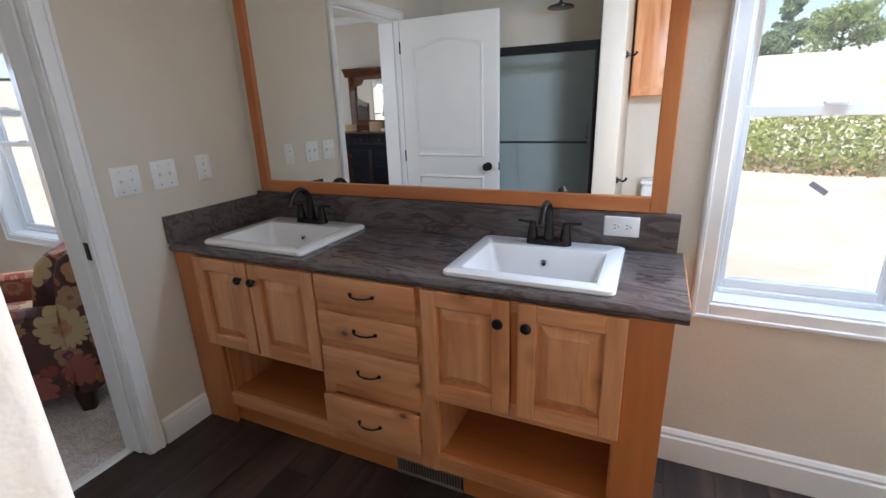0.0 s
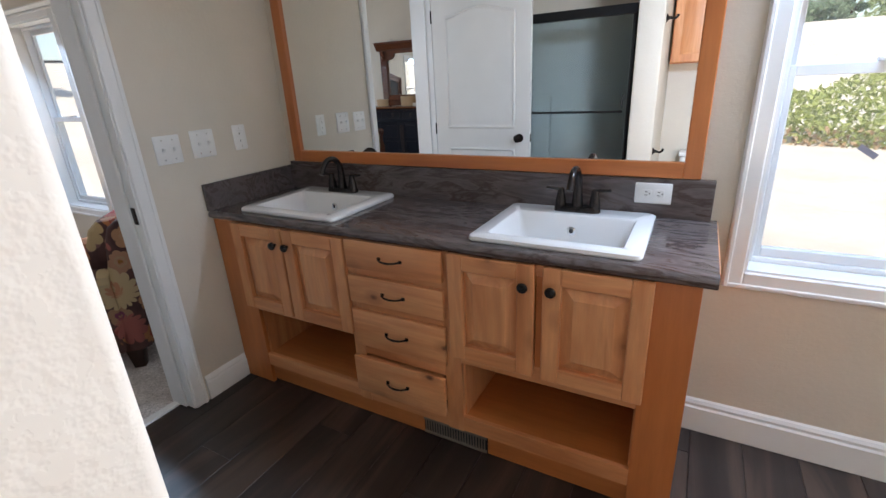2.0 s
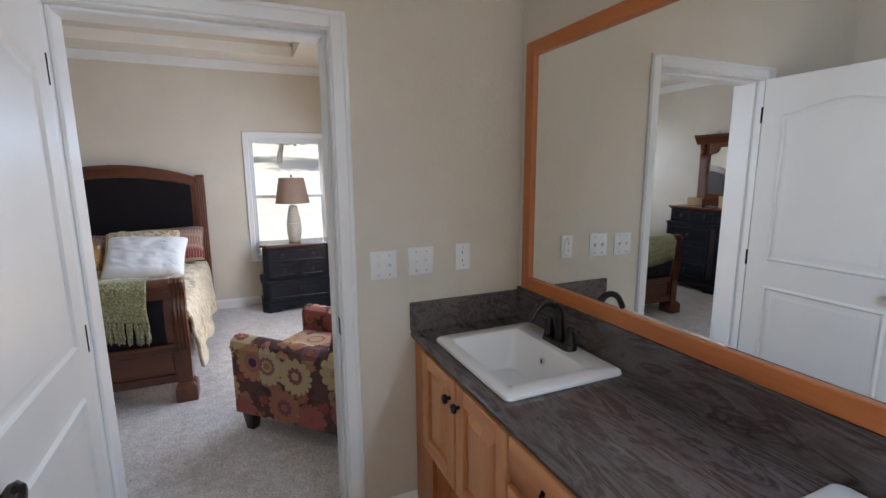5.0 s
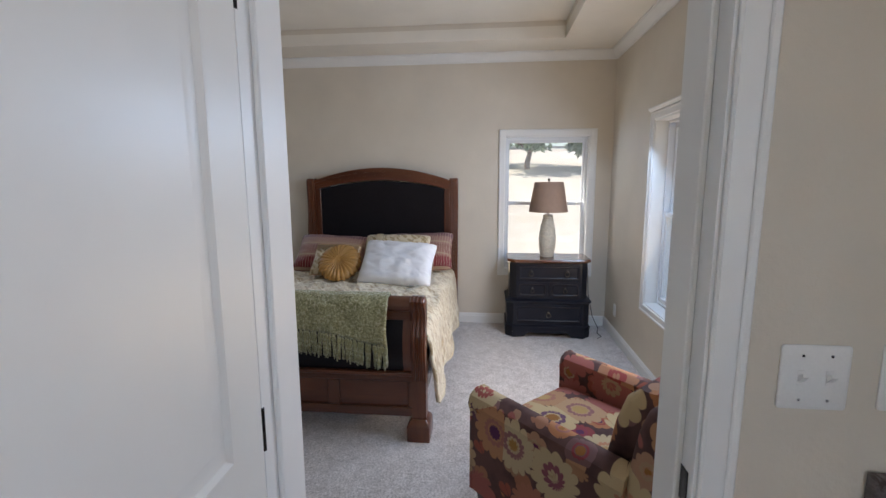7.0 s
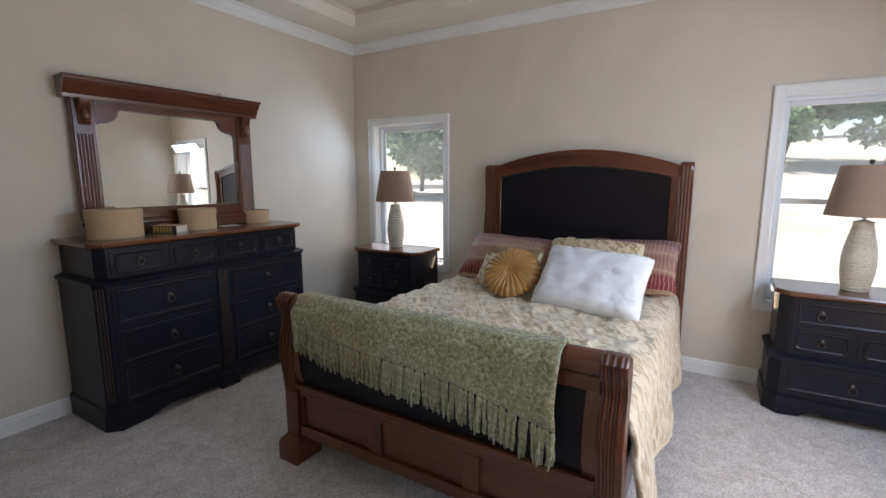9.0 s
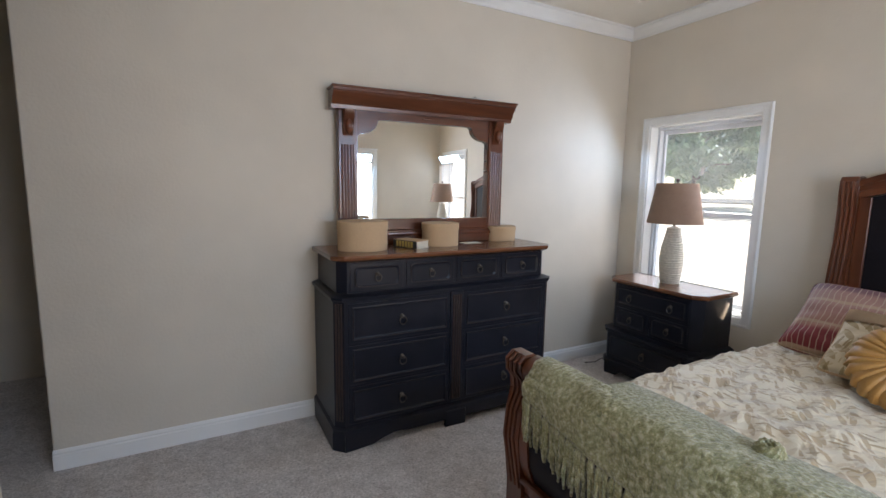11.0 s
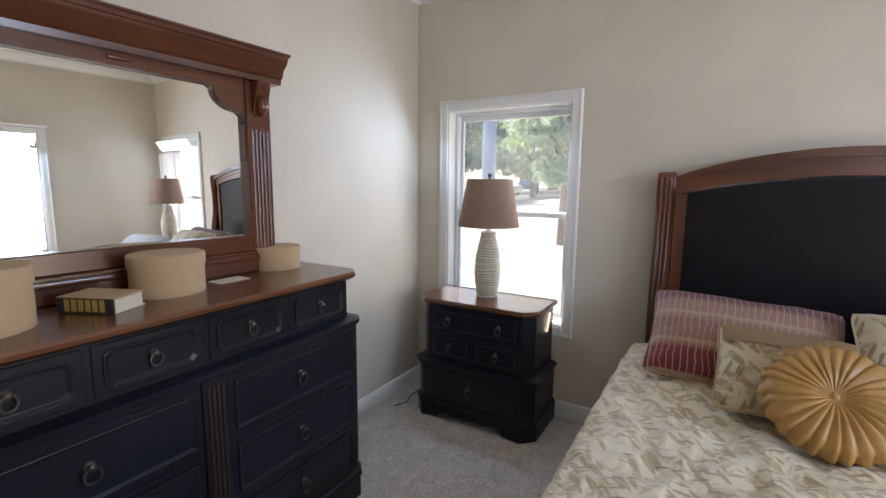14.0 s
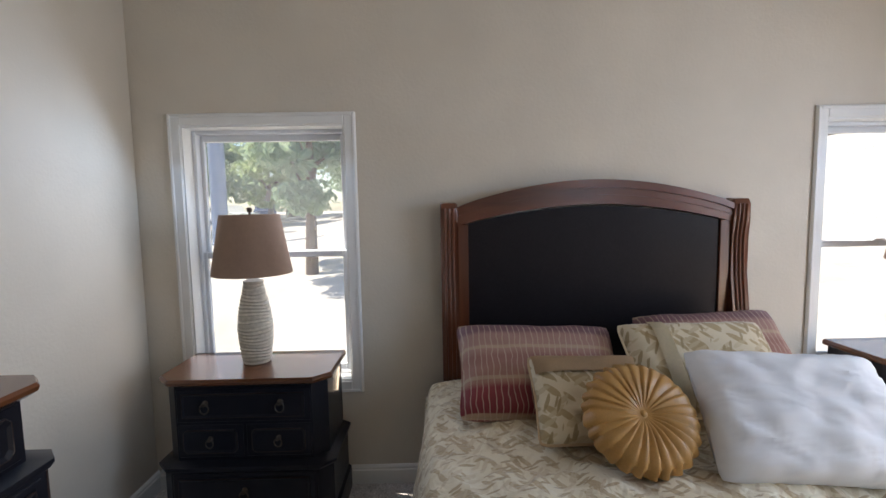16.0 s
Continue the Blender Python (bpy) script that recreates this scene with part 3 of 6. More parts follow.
vbox("toe_kick", M_FRAME_H, 1.04, 1.32, -0.485, -0.47, 0.085, 0.105)


def frame_door(x0, x1, z0, z1, knob_left):
    y0, y1, s = VF - 0.021, VF - 0.001, 0.056
    d = vbox("door", M_ALDER_V, x0, x0 + s, y0, y1, z0, z1, 0.003)
    part("stile", cube(x1 - s, x1, y0, y1, z0, z1, 0.003), M_ALDER_V, d)
    part("rail", cube(x0 + s, x1 - s, y0, y1, z1 - s, z1, 0.003), M_ALDER_H, d)
    part("rail", cube(x0 + s, x1 - s, y0, y1, z0, z0 + s, 0.003), M_ALDER_H, d)
    a0, a1, b0, b1 = x0 + s, x1 - s, z0 + s, z1 - s
    bm = raised_panel(lambda i: [(a0 + i, b0 + i), (a1 - i, b0 + i), (a1 - i, b1 - i), (a0 + i, b1 - i)], ((-0.004, y1), (-0.004, y1 - 0.002), (0.006, y1 - 0.002), (0.034, y1 - 0.016), (0.038, y1 - 0.0185)))
    part("raised_panel", bm, M_ALDER_V, d, smooth=False)
    kx = x0 + 0.03 if knob_left else x1 - 0.03
    k = lathe([(0.006, 0), (0.006, 0.012), (0.016, 0.016), (0.0175, 0.022), (0.014, 0.028), (0.004, 0.030)], 16)
    bmesh.ops.transform(k, matrix=pose(kx, y0, z1 - 0.07, 90, 0, 0), verts=k.verts)
    part("knob", k, M_BRONZE, d, "dark bronze knob")


frame_door(0.132, 0.430, 0.434, 0.847, False)
frame_door(0.440, 0.760, 0.434, 0.847, True)
frame_door(1.204, 1.504, 0.448, 0.850, False)
frame_door(1.530, 1.834, 0.448, 0.850, True)


def drawer(z0, z1, pull=0.0):
    x0, x1, y0 = 0.770, 1.184, VF - 0.022 - pull
    d = part("drawer", cube(x0, x1, y0, y0 + 0.02, z0, z1, 0.005, 2), M_ALDER_H, van)
    if pull:
        part("drawer_box", cube(x0 + 0.03, x1 - 0.03, y0 + 0.02, VF + 0.1, z0 + 0.02, z1 - 0.02), M_ALDER_H, d)
    c, zc = (x0 + x1) / 2, (z0 + z1) / 2
    pts = [(c - 0.046, y0 - 0.003, zc), (c - 0.042, y0 - 0.014, zc), (c - 0.024, y0 - 0.024, zc - 0.002), (c, y0 - 0.027, zc - 0.003), (c + 0.024, y0 - 0.024, zc - 0.002), (c + 0.042, y0 - 0.014, zc), (c + 0.046, y0 - 0.003, zc)]
    h = tube(pts, [0.005, 0.0038, 0.0034, 0.004, 0.0034, 0.0038, 0.005], 8)
    for sx in (-0.046, 0.046):
        lathe([(0.0065, -0.005), (0.0065, 0.005)], 10, (c + sx, y0 - 0.003, zc), h)
    part("handle", h, M_BRONZE, d, "dark bronze arched pull")


drawer(0.734, 0.85)
drawer(0.588, 0.704)
drawer(0.392, 0.556)
drawer(0.182, 0.350, 0.022)

ct = thing("countertop", "dark brown-grey stone-pattern laminate countertop with low backsplash", "countertop", (0.002, -0.002, 0))
CT0, CT1, CTX = VTOP + 0.002, 0.888, 2.022
SINKS = (0.434, 1.564)
prof = [(-0.51, CT0), (-0.525, CT0), (-0.535, CT0 + 0.009), (-0.537, CT0 + 0.02), (-0.532, CT1 - 0.006), (-0.524, CT1), (-0.49, CT1), (-0.49, CT0)]
part("front_edge", prism(prof, "x", 0, CTX), M_STONE, ct)
part("top", slab_with_holes("z", CT0, CT1, 0, CTX, -0.49, 0, [(s - 0.235, s + 0.235, -0.46, -0.13) for s in SINKS]), M_STONE, ct, smooth=False)
part("backsplash", cube(0.02, CTX - 0.020, -0.021, -0.001, CT1, 1.031, 0.002), M_STONE, ct)
part("side_splash", cube(0.0, 0.02, -0.538, -0.001, CT1, 1.010, 0.002), M_STONE, ct)
part("end_strip", cube(CTX, CTX + 0.003, -0.50, -0.01, CT0 + 0.002, CT1 - 0.002), M_ALDER_H, ct, "raw light edge strip")

for sx in SINKS:
    sk = thing("drop_in_sink", "white rectangular porcelain drop-in sink in the countertop", "sink", (sx, -0.268, CT1), group="vanity sinks")
    W, D = 0.272, 0.226
    rings = []
    for hw, hd, oy, z, r in ((W - 0.004, D - 0.004, 0, 0.0, 0.02), (W, D, 0, 0.006, 0.024), (W - 0.002, D - 0.002, 0, 0.016, 0.024), (W - 0.012, D - 0.012, 0, 0.022, 0.02),
                             (W - 0.055, D - 0.075, -0.03, 0.021, 0.012), (W - 0.062, D - 0.082, -0.03, 0.014, 0.014), (W - 0.085, D - 0.105, -0.03, -0.08, 0.03), (W - 0.11, D - 0.125, -0.03, -0.118, 0.04), (0.03, 0.03, -0.03, -0.126, 0.028)):
        rings.append([(x, y + oy, z) for x, y in round_rect(hw, hd, r, 5)])
    part("basin", loft(rings, None, "end"), M_PORC, sk)
    dr = lathe([(0.026, -0.126), (0.026, -0.122), (0.02, -0.121), (0.018, -0.124)], 18, (0, -0.03, 0))
    part("drain", dr, M_CHROME, sk, "chrome drain")
    ov = lathe([(0.016, 0), (0.016, 0.004), (0.0085, 0.005), (0.007, 0.002)], 18)
    bmesh.ops.transform(ov, matrix=pose(0, 0.095, -0.035, 78, 0, 0), verts=ov.verts)
    ring = part("overflow_ring", ov, M_CHROME, sk, "chrome overflow ring")
    # The hole is a solid disc, its inner shade given as near-black.
    oh = lathe([(0.0072, 0.0005), (0.007, 0.0026), (0.0002, 0.0028)], 16)
    bmesh.ops.transform(oh, matrix=pose(0, 0.095, -0.035, 78, 0, 0), verts=oh.verts)
    part("hole", oh, M_SLOT_SHADE, ring, "dark overflow hole")
    fc = thing("sink_faucet", "dark bronze two-handle faucet with arched spout", "faucet", (sx, -0.098, CT1 + 0.022), group="vanity faucets")
    base = loft([[(x, y, z) for x, y in round_rect(0.085 * k, 0.028 * k, 0.026 * k, 5)] for z, k in ((0, 1.0), (0.012, 0.98), (0.02, 0.9))])
    part("base", base, M_BRONZE, fc)
    arc = [(0, 0, 0.018), (0, 0.0, 0.075)] + [(0, -0.062 + 0.062 * math.cos(a), 0.102 + 0.064 * math.sin(a)) for a in (radians(15 * i) for i in range(0, 11))] + [(0, -0.132, 0.104)]
    part("spout", tube(arc, [0.021, 0.0165] + [0.0145 - 0.0003 * i for i in range(11)] + [0.0125], 12), M_BRONZE, fc)
    for s in (-1, 1):
        hd = part("tap_handle", lathe([(0.021, 0.016), (0.019, 0.04), (0.013, 0.07), (0.012, 0.082), (0.006, 0.086)], 14, (s * 0.062, 0, 0)), M_BRONZE, fc)
        part("lever", tube([(s * 0.058, 0, 0.078), (s * 0.085, -0.004, 0.082), (s * 0.118, -0.008, 0.086)], [0.008, 0.006, 0.005], 8), M_BRONZE, hd)

# wall mirror
wm = thing("wall_mirror", "wide wall mirror in a flat orange-toned wood frame", "mirror", (0, -0.003, 0))
MX0, MX1, MZ0, MZ1, MW = 0.058, 1.957, 1.033, 2.072, 0.056
part("glass", cube(MX0 + 0.03, MX1 - 0.03, -0.008, -0.002, MZ0 + 0.03, MZ1 - 0.03), M_MIRROR, wm, "clear mirror glass", smooth=False)
part("frame_rail", cube(MX0 + MW, MX1 - MW, -0.022, -0.001, MZ0, MZ0 + MW, 0.003), M_FRAME_H, wm)
part("frame_rail", cube(MX0 + MW, MX1 - MW, -0.022, -0.001, MZ1 - MW, MZ1, 0.003), M_FRAME_H, wm)
part("frame_stile", cube(MX0, MX0 + MW, -0.022, -0.001, MZ0, MZ1, 0.003), M_FRAME_V, wm)
part("frame_stile", cube(MX1 - MW, MX1, -0.022, -0.001, MZ0, MZ1, 0.003), M_FRAME_V, wm)


def switch_plate(y0, y1, z0, z1, gangs, rocker=False):
    p = thing("switch_plate", "white plastic light switch plate on the wall" if not rocker else "white plastic wall plate with a rocker outlet", "light switch", (0.0005, (y0 + y1) / 2, (z0 + z1) / 2), group="wall plates by the door")
    h, w = (z1 - z0) / 2, (y1 - y0) / 2
    part("plate", loft([[(x, y, z) for y, z in round_rect(w - i, h - i, 0.006, 3)] for x, i in ((0, 0), (0.003, 0), (0.006, 0.004))]), M_PLATE, p)
    for g in range(gangs):
        c = (g - (gangs - 1) / 2) * 0.046
        if rocker:
            part("rocker", cube(0.005, 0.009, c - 0.016, c + 0.016, -0.032, 0.032, 0.002), M_PLATE, p)
            for s in (-1, 1):
                part("slot", cube(0.0088, 0.0094, c - 0.006, c - 0.003, s * 0.017 - 0.005, s * 0.017 + 0.005), M_SLOT_SHADE, p, "dark slot")
        else:
            part("toggle_surround", cube(0.005, 0.0068, c - 0.007, c + 0.007, -0.014, 0.014, 0.001), M_PLATE, p)
            part("toggle", prism([(0.006, -0.008), (0.006, 0.004), (0.017, 0.012), (0.019, 0.006)], "y", c - 0.005, c + 0.005), M_PLATE, p)
        for s in (-1, 1):
            sc = lathe([(0.003, 0), (0.0025, 0.001)], 8)
            bmesh.ops.transform(sc, matrix=pose(0.006, c, s * 0.04, 0, 90, 0), verts=sc.verts)
            part("screw", sc, M_CHROME, p)


switch_plate(-0.702, -0.590, 1.122, 1.238, 2)
switch_plate(-0.541, -0.429, 1.125, 1.244, 2)
switch_plate(-0.325, -0.255, 1.131, 1.246, 1, True)

ol = thing("wall_outlet", "white duplex outlet plate set sideways in the backsplash", "outlet", (1.813, -0.0235, 0.977))
part("plate", loft([[(x, y, z) for x, z in round_rect(0.061 - i, 0.037 - i, 0.005, 3)] for y, i in ((0, 0), (-0.004, 0), (-0.007, 0.004))]), M_PLATE, ol)
for s in (-1, 1):
    rc = part("receptacle", loft([[(x + s * 0.021, y, z) for x, z in round_rect(0.017 - i, 0.015 - i, 0.008, 4)] for y, i in ((-0.006, 0), (-0.0085, 0.001))]), M_PLATE, ol)
    for dz in (-0.006, 0.006):
        part("slot", cube(s * 0.021 - 0.006, s * 0.021 + 0.003, -0.0092, -0.0083, dz - 0.0012, dz + 0.0012), M_SLOT_SHADE, rc)
    part("slot", cube(s * 0.021 + 0.008, s * 0.021 + 0.012, -0.0092, -0.0083, -0.002, 0.002), M_SLOT_SHADE, rc)

fv = thing("floor_register", "brown slotted metal heating register in the toe kick", "vent", (1.21, -0.492, 0.0))
# Near-black sheet in place of the shade behind the slats.
part("backing", cube(-0.14, 0.14, 0.0, 0.004, 0.004, 0.083), M_SLOT_SHADE, fv)
for z0, z1 in ((0.004, 0.018), (0.07, 0.084)):
    part("frame", cube(-0.142, 0.142, -0.006, 0.002, z0, z1, 0.002), M_VENT, fv)
for i in range(23):
    x = -0.132 + i * 0.012
    part("slat", cube(x - 0.0025, x + 0.0025, -0.004, 0.001, 0.018, 0.07), M_VENT, fv)

# ---------- the open door ----------
DW, DH = 0.808, 2.045
dr1 = thing("door_1", "white two-panel interior door standing open", "door", (0.005, DOOR_Y0 + 0.02, 0.008), 1.0, kind="structure")
part("leaf", cube(0.004, DW, -0.035, 0.0, 0, DH, 0.002), M_DOOR, dr1)


def arch_top(i):
    x0, x1, z0, z1 = 0.115 + i, DW - 0.115 - i, 1.02 + i, 1.84 - i
    c, half = (x0 + x1) / 2, (x1 - x0) / 2
    top = [(x1 - 2 * half * k / 12, z1 + 0.055 * math.sin(math.pi * k / 12) ** 1.5) for k in range(13)]
    return [(x0, z0), (x1, z0)] + top


def low_panel(i):
    x0, x1, z0, z1 = 0.115 + i, DW - 0.115 - i, 0.2 + i, 0.87 - i
    return [(x0, z0), (x1, z0), (x1, z1), (x0, z1)]


for side in (1, -1):
    for outline in (arch_top, low_panel):
        y = 0.0 if side > 0 else -0.035
        lv = [(0.0, y - side * 0.002), (0.0, y + side * 0.0005), (0.007, y + side * 0.010), (0.014, y + side * 0.011), (0.022, y + side * 0.002), (0.034, y + side * 0.001), (0.058, y + side * 0.008), (0.060, y + side * 0.008)]
        part("panel", raised_panel(outline, lv), M_DOOR, dr1)
    kn = lathe([(0.032, 0), (0.032, 0.006), (0.012, 0.01), (0.011, 0.03), (0.026, 0.04), (0.03, 0.052), (0.022, 0.062), (0.004, 0.065)], 20)
    bmesh.ops.transform(kn, matrix=pose(DW - 0.080, 0.0 if side > 0 else -0.035, 0.95, -90 * side, 0, 0), verts=kn.verts)
    part("door_knob", kn, M_BRONZE, dr1, "round dark bronze knob")
part("latch_plate", cube(DW - 0.0015, DW + 0.001, -0.029, -0.006, 0.92, 0.98), M_BRONZE, dr1)
for z in (0.24, 1.02, 1.85):
    hg = tube([(-0.003, -0.004, z - 0.045), (-0.003, -0.004, z + 0.045)], 0.006, 8)
    part("hinge", hg, M_BRONZE, dr1, "dark bronze hinge")
sp = tagged(obj("strike_plate", cube(-0.05, -0.015, DOOR_Y1 - 0.0205, DOOR_Y1 - 0.0185, 0.905, 0.975, 0.0005), M_BRONZE), "dark bronze strike plate on the door jamb", "strike plate")

# ---------- shower, toilet corner (seen in the mirror) ----------
sh = thing("shower_enclosure", "black-framed sliding glass shower doors with towel bar", "shower", (0, -1.745, 0))
part("header", cube(0.004, PART_X0 - 0.006, -0.03, 0.025, 1.745, 1.805, 0.003), M_BLACKM, sh)
part("side_jamb", cube(0.004, 0.03, -0.02, 0.018, 0.10, 1.745, 0.003), M_BLACKM, sh)
part("side_jamb", cube(PART_X0 - 0.032, PART_X0 - 0.006, -0.02, 0.018, 0.10, 1.745, 0.003), M_BLACKM, sh)
part("sill_track", cube(0.004, PART_X0 - 0.006, -0.03, 0.025, 0.085, 0.105, 0.003), M_BLACKM, sh)
for x0, x1, y in ((0.035, 0.78, -0.012), (0.72, PART_X0 - 0.034, 0.006)):
    g = part("glass_door", cube(x0, x1, y, y + 0.005, 0.11, 1.75), M_SHOWERGLASS, sh, "tinted clear glass sliding door", smooth=False)
    g.visible_shadow = False
bar = part("towel_bar", tube([(0.76, 0.05, 1.135), (PART_X0 - 0.05, 0.05, 1.135)], 0.008, 8), M_BLACKM, sh)
for x in (0.80, PART_X0 - 0.07):
    part("bracket", tube([(x, 0.008, 1.135), (x, 0.05, 1.135)], 0.011, 8), M_BLACKM, bar)
part("pull", tube([(PART_X0 - 0.06, 0.012, 1.16), (PART_X0 - 0.06, 0.04, 1.175), (PART_X0 - 0.06, 0.04, 1.235), (PART_X0 - 0.06, 0.012, 1.25)], 0.006, 8), M_BLACKM, sh)
sr = thing("shower_surround", "pale grey moulded shower stall panels and base", "shower stall", (0, 0, 0))
part("base", cube(0.004, PART_X0 - 0.004, BATH_Y0 + 0.004, -1.705, -0.005, 0.085, 0.01, 2), M_SURROUND, sr)
part("back_panel", cube(0.004, PART_X0 - 0.004, BATH_Y0 + 0.002, BATH_Y0 + 0.02, 0.085, 1.88, 0.004), M_SURROUND, sr)
part("end_panel", cube(0.002, 0.018, BATH_Y0 + 0.02, -1.775, 0.085, 1.88, 0.003), M_SURROUND, sr)
part("end_panel", cube(PART_X0 - 0.02, PART_X0 - 0.003, BATH_Y0 + 0.02, -1.775, 0.085, 1.88, 0.003), M_SURROUND, sr)
for x in (0.72,):
    part("corner_shelf", cube(x, x + 0.014, BATH_Y0 + 0.02, BATH_Y0 + 0.03, 0.085, 1.22, 0.004), M_SURROUND, sr)
sd = thing("rain_shower", "dark bronze round rain shower head on a bent arm", "shower", (1.14, -2.15, 2.10))
part("arm", tube([(PART_X0 - 1.14 - 0.002, -0.0, 0.13), (0.2, 0, 0.14), (0.04, 0, 0.13), (0.0, 0, 0.09), (0, 0, 0.02)], 0.009, 10), M_BRONZE, sd)
part("rose", lathe([(0.012, 0.04), (0.03, 0.025), (0.09, 0.01), (0.1, 0.0), (0.098, -0.008), (0.01, -0.01)], 28), M_BRONZE, sd)

tc = thing("wall_cabinet", "orange-toned alder cabinet hung over the toilet", "cabinet", (PART_X1 + 0.015, BATH_Y0 + 0.002, 1.43))
part("body", cube(0, 0.6, 0, 0.24, 0, 0.78, 0.002), M_FRAME_V, tc)
for x0, x1 in ((0.006, 0.297), (0.303, 0.594)):
    d = part("door", cube(x0, x1, 0.241, 0.258, 0.006, 0.774, 0.004), M_ALDER_V, tc)
    bm = raised_panel(lambda i: [(x0 + 0.055 + i, 0.06 + i), (x1 - 0.055 - i, 0.06 + i), (x1 - 0.055 - i, 0.72 - i), (x0 + 0.055 + i, 0.72 - i)], ((0, 0.257), (0, 0.2585), (0.02, 0.265), (0.024, 0.266)))
    part("raised_panel", bm, M_ALDER_V, d)
tl = thing("toilet", "white porcelain toilet with closed lid", "toilet", (2.02, BATH_Y0 + 0.01, -0.006))
part("tank", cube(-0.2, 0.2, 0.005, 0.19, 0.36, 0.75, 0.03, 3), M_PORC, tl)
part("tank_lid", cube(-0.21, 0.21, 0.0, 0.2, 0.75, 0.785, 0.012, 2), M_PORC, tl)
part("bowl", loft([[(0.19 * k * math.cos(a), 0.43 + o + 0.26 * k2 * math.sin(a), z) for a in (2 * math.pi * i / 24 for i in range(24))] for z, k, k2, o in ((0, 0.6, 0.75, -0.08), (0.15, 0.55, 0.7, -0.06), (0.3, 0.9, 0.92, -0.02), (0.39, 1.0, 1.0, 0))]), M_PORC, tl)
part("lid", loft([[(0.2 * k * math.cos(a), 0.43 + 0.265 * k * math.sin(a), z) for a in (2 * math.pi * i / 24 for i in range(24))] for z, k in ((0.391, 1.0), (0.42, 1.0), (0.43, 0.93))]), M_PORC, tl)
for z in (1.70, 0.86):
    hk = thing("robe_hook", "dark bronze double robe hook on the partition wall", "hook", (PART_X1 + 0.0005, -1.77, z), group="robe hooks")
    ro = lathe([(0.026, 0), (0.026, 0.004), (0.012, 0.014), (0.009, 0.03)], 16)
    bmesh.ops.transform(ro, matrix=pose(0, 0, 0, 0, 90, 0), verts=ro.verts)
    part("rosette", ro, M_BRONZE, hk)
    for s in (-1, 1):
        part("prong", tube([(0.026, 0, 0), (0.045, s * 0.014, -0.008), (0.062, s * 0.02, 0.004), (0.066, s * 0.021, 0.016)], [0.007, 0.006, 0.006, 0.009], 8), M_BRONZE, hk)


# ---------- bedroom: materials ----------
CHERRY = [(0.2, (0.048, 0.012, 0.005)), (0.5, (0.118, 0.033, 0.012)), (0.8, (0.19, 0.058, 0.021))]
M_CHERRY_Y = wood("cherry_across", CHERRY, axis=1, scale=0.8, rough=0.28, coat=0.3)
M_CHERRY_Z = wood("cherry_upright", CHERRY, axis=2, scale=0.8, rough=0.28, coat=0.3)
M_CHERRY_X = wood("cherry_along", CHERRY, axis=0, scale=0.8, rough=0.25, coat=0.5)
M_TOPWOOD = wood("brown_wood_top", [(0.2, (0.075, 0.026, 0.011)), (0.5, (0.15, 0.055, 0.022)), (0.8, (0.22, 0.09, 0.04))], axis=0, scale=0.7, rough=0.24, coat=0.4)
M_LEATHER = plain("black_leather", (0.012, 0.010, 0.012), 0.42, 0, 90, 0.25, 0.25, 0.16)


def make_black_wood():
    """Black paint rubbed through to brown here and there."""
    m, n, l, b = material("rubbed_black_paint", 0.34, spec=0.26)
    v = coords(n, l)
    a = noise_tex(n, l, v, 5, 4)
    f = noise_tex(n, l, v, 60, 4, 0.7)
    c = ramp(n, l, a, [(0.3, (0.009, 0.010, 0.016)), (0.7, (0.017, 0.018, 0.026))])
    c = mixc(n, l, ramp(n, l, f, [(0.66, (0, 0, 0)), (0.78, (0.55, 0.55, 0.55))]), c, (0.07, 0.025, 0.012))
    l.new(c, b.inputs["Base Color"])
    bump(n, l, b, f, 0.06, 0.0008)
    return m


M_BLACK = make_black_wood()
M_RUBBED = plain("rubbed_brown_edge", (0.036, 0.018, 0.013), 0.45, 0, 30, 0.5, 0.08)
M_PEWTER = plain("dark_pewter", (0.10, 0.085, 0.072), 0.42, 0.85, 150, 0.3, 0.05)
M_BOX = plain("tan_pasteboard", (0.52, 0.36, 0.21), 0.75, 0, 120, 0.06, 0.1)
M_CREAMPAPER = plain("cream_paper", (0.66, 0.60, 0.48), 0.8, 0, 200, 0.08, 0.15)
M_BOOKSPINE = plain("black_book_cover", (0.03, 0.028, 0.025), 0.5, 0, 90, 0.2, 0.1)
M_BAND = plain("cream_satin_band", (0.72, 0.63, 0.45), 0.6, 0, 90, 0.08, 0.1)
M_GOLDINK = plain("gold_band", (0.5, 0.36, 0.10), 0.4, 0.3, 90, 0.1, 0.05)
M_SHADE = plain("brown_linen_shade", (0.30, 0.20, 0.145), 0.85, 0, 260, 0.12, 0.3)
M_CERAMIC = plain("ribbed_cream_ceramic", (0.56, 0.52, 0.43), 0.45, 0, 60, 0.2, 0.2)
def make_cotton():
    """White cotton with long soft creases; shade is coloured into their hollows, darker and bluer."""
    m, n, l, b = material("white_cotton", 0.9, spec=0.2)
    v = coords(n, l, (1.0, 1.0, 1.7), (0, 0.5, 0))
    w = noise_tex(n, l, v, 4.0, 2, 0.45, 0.7)
    f = noise_tex(n, l, coords(n, l), 300, 2)
    l.new(ramp(n, l, w, [(0.3, (0.74, 0.75, 0.79)), (0.7, (0.80, 0.81, 0.83))]), b.inputs["Base Color"])
    bump(n, l, b, w, 1.0, 0.03, bump(n, l, b, f, 0.15, 0.001))
    return m


M_WHITECLOTH = make_cotton()
M_GOLDSILK = plain("gold_satin", (0.40, 0.21, 0.058), 0.42, 0, 160, 0.12, 0.1)
M_CORD = plain("brown_cord", (0.06, 0.045, 0.035), 0.6)


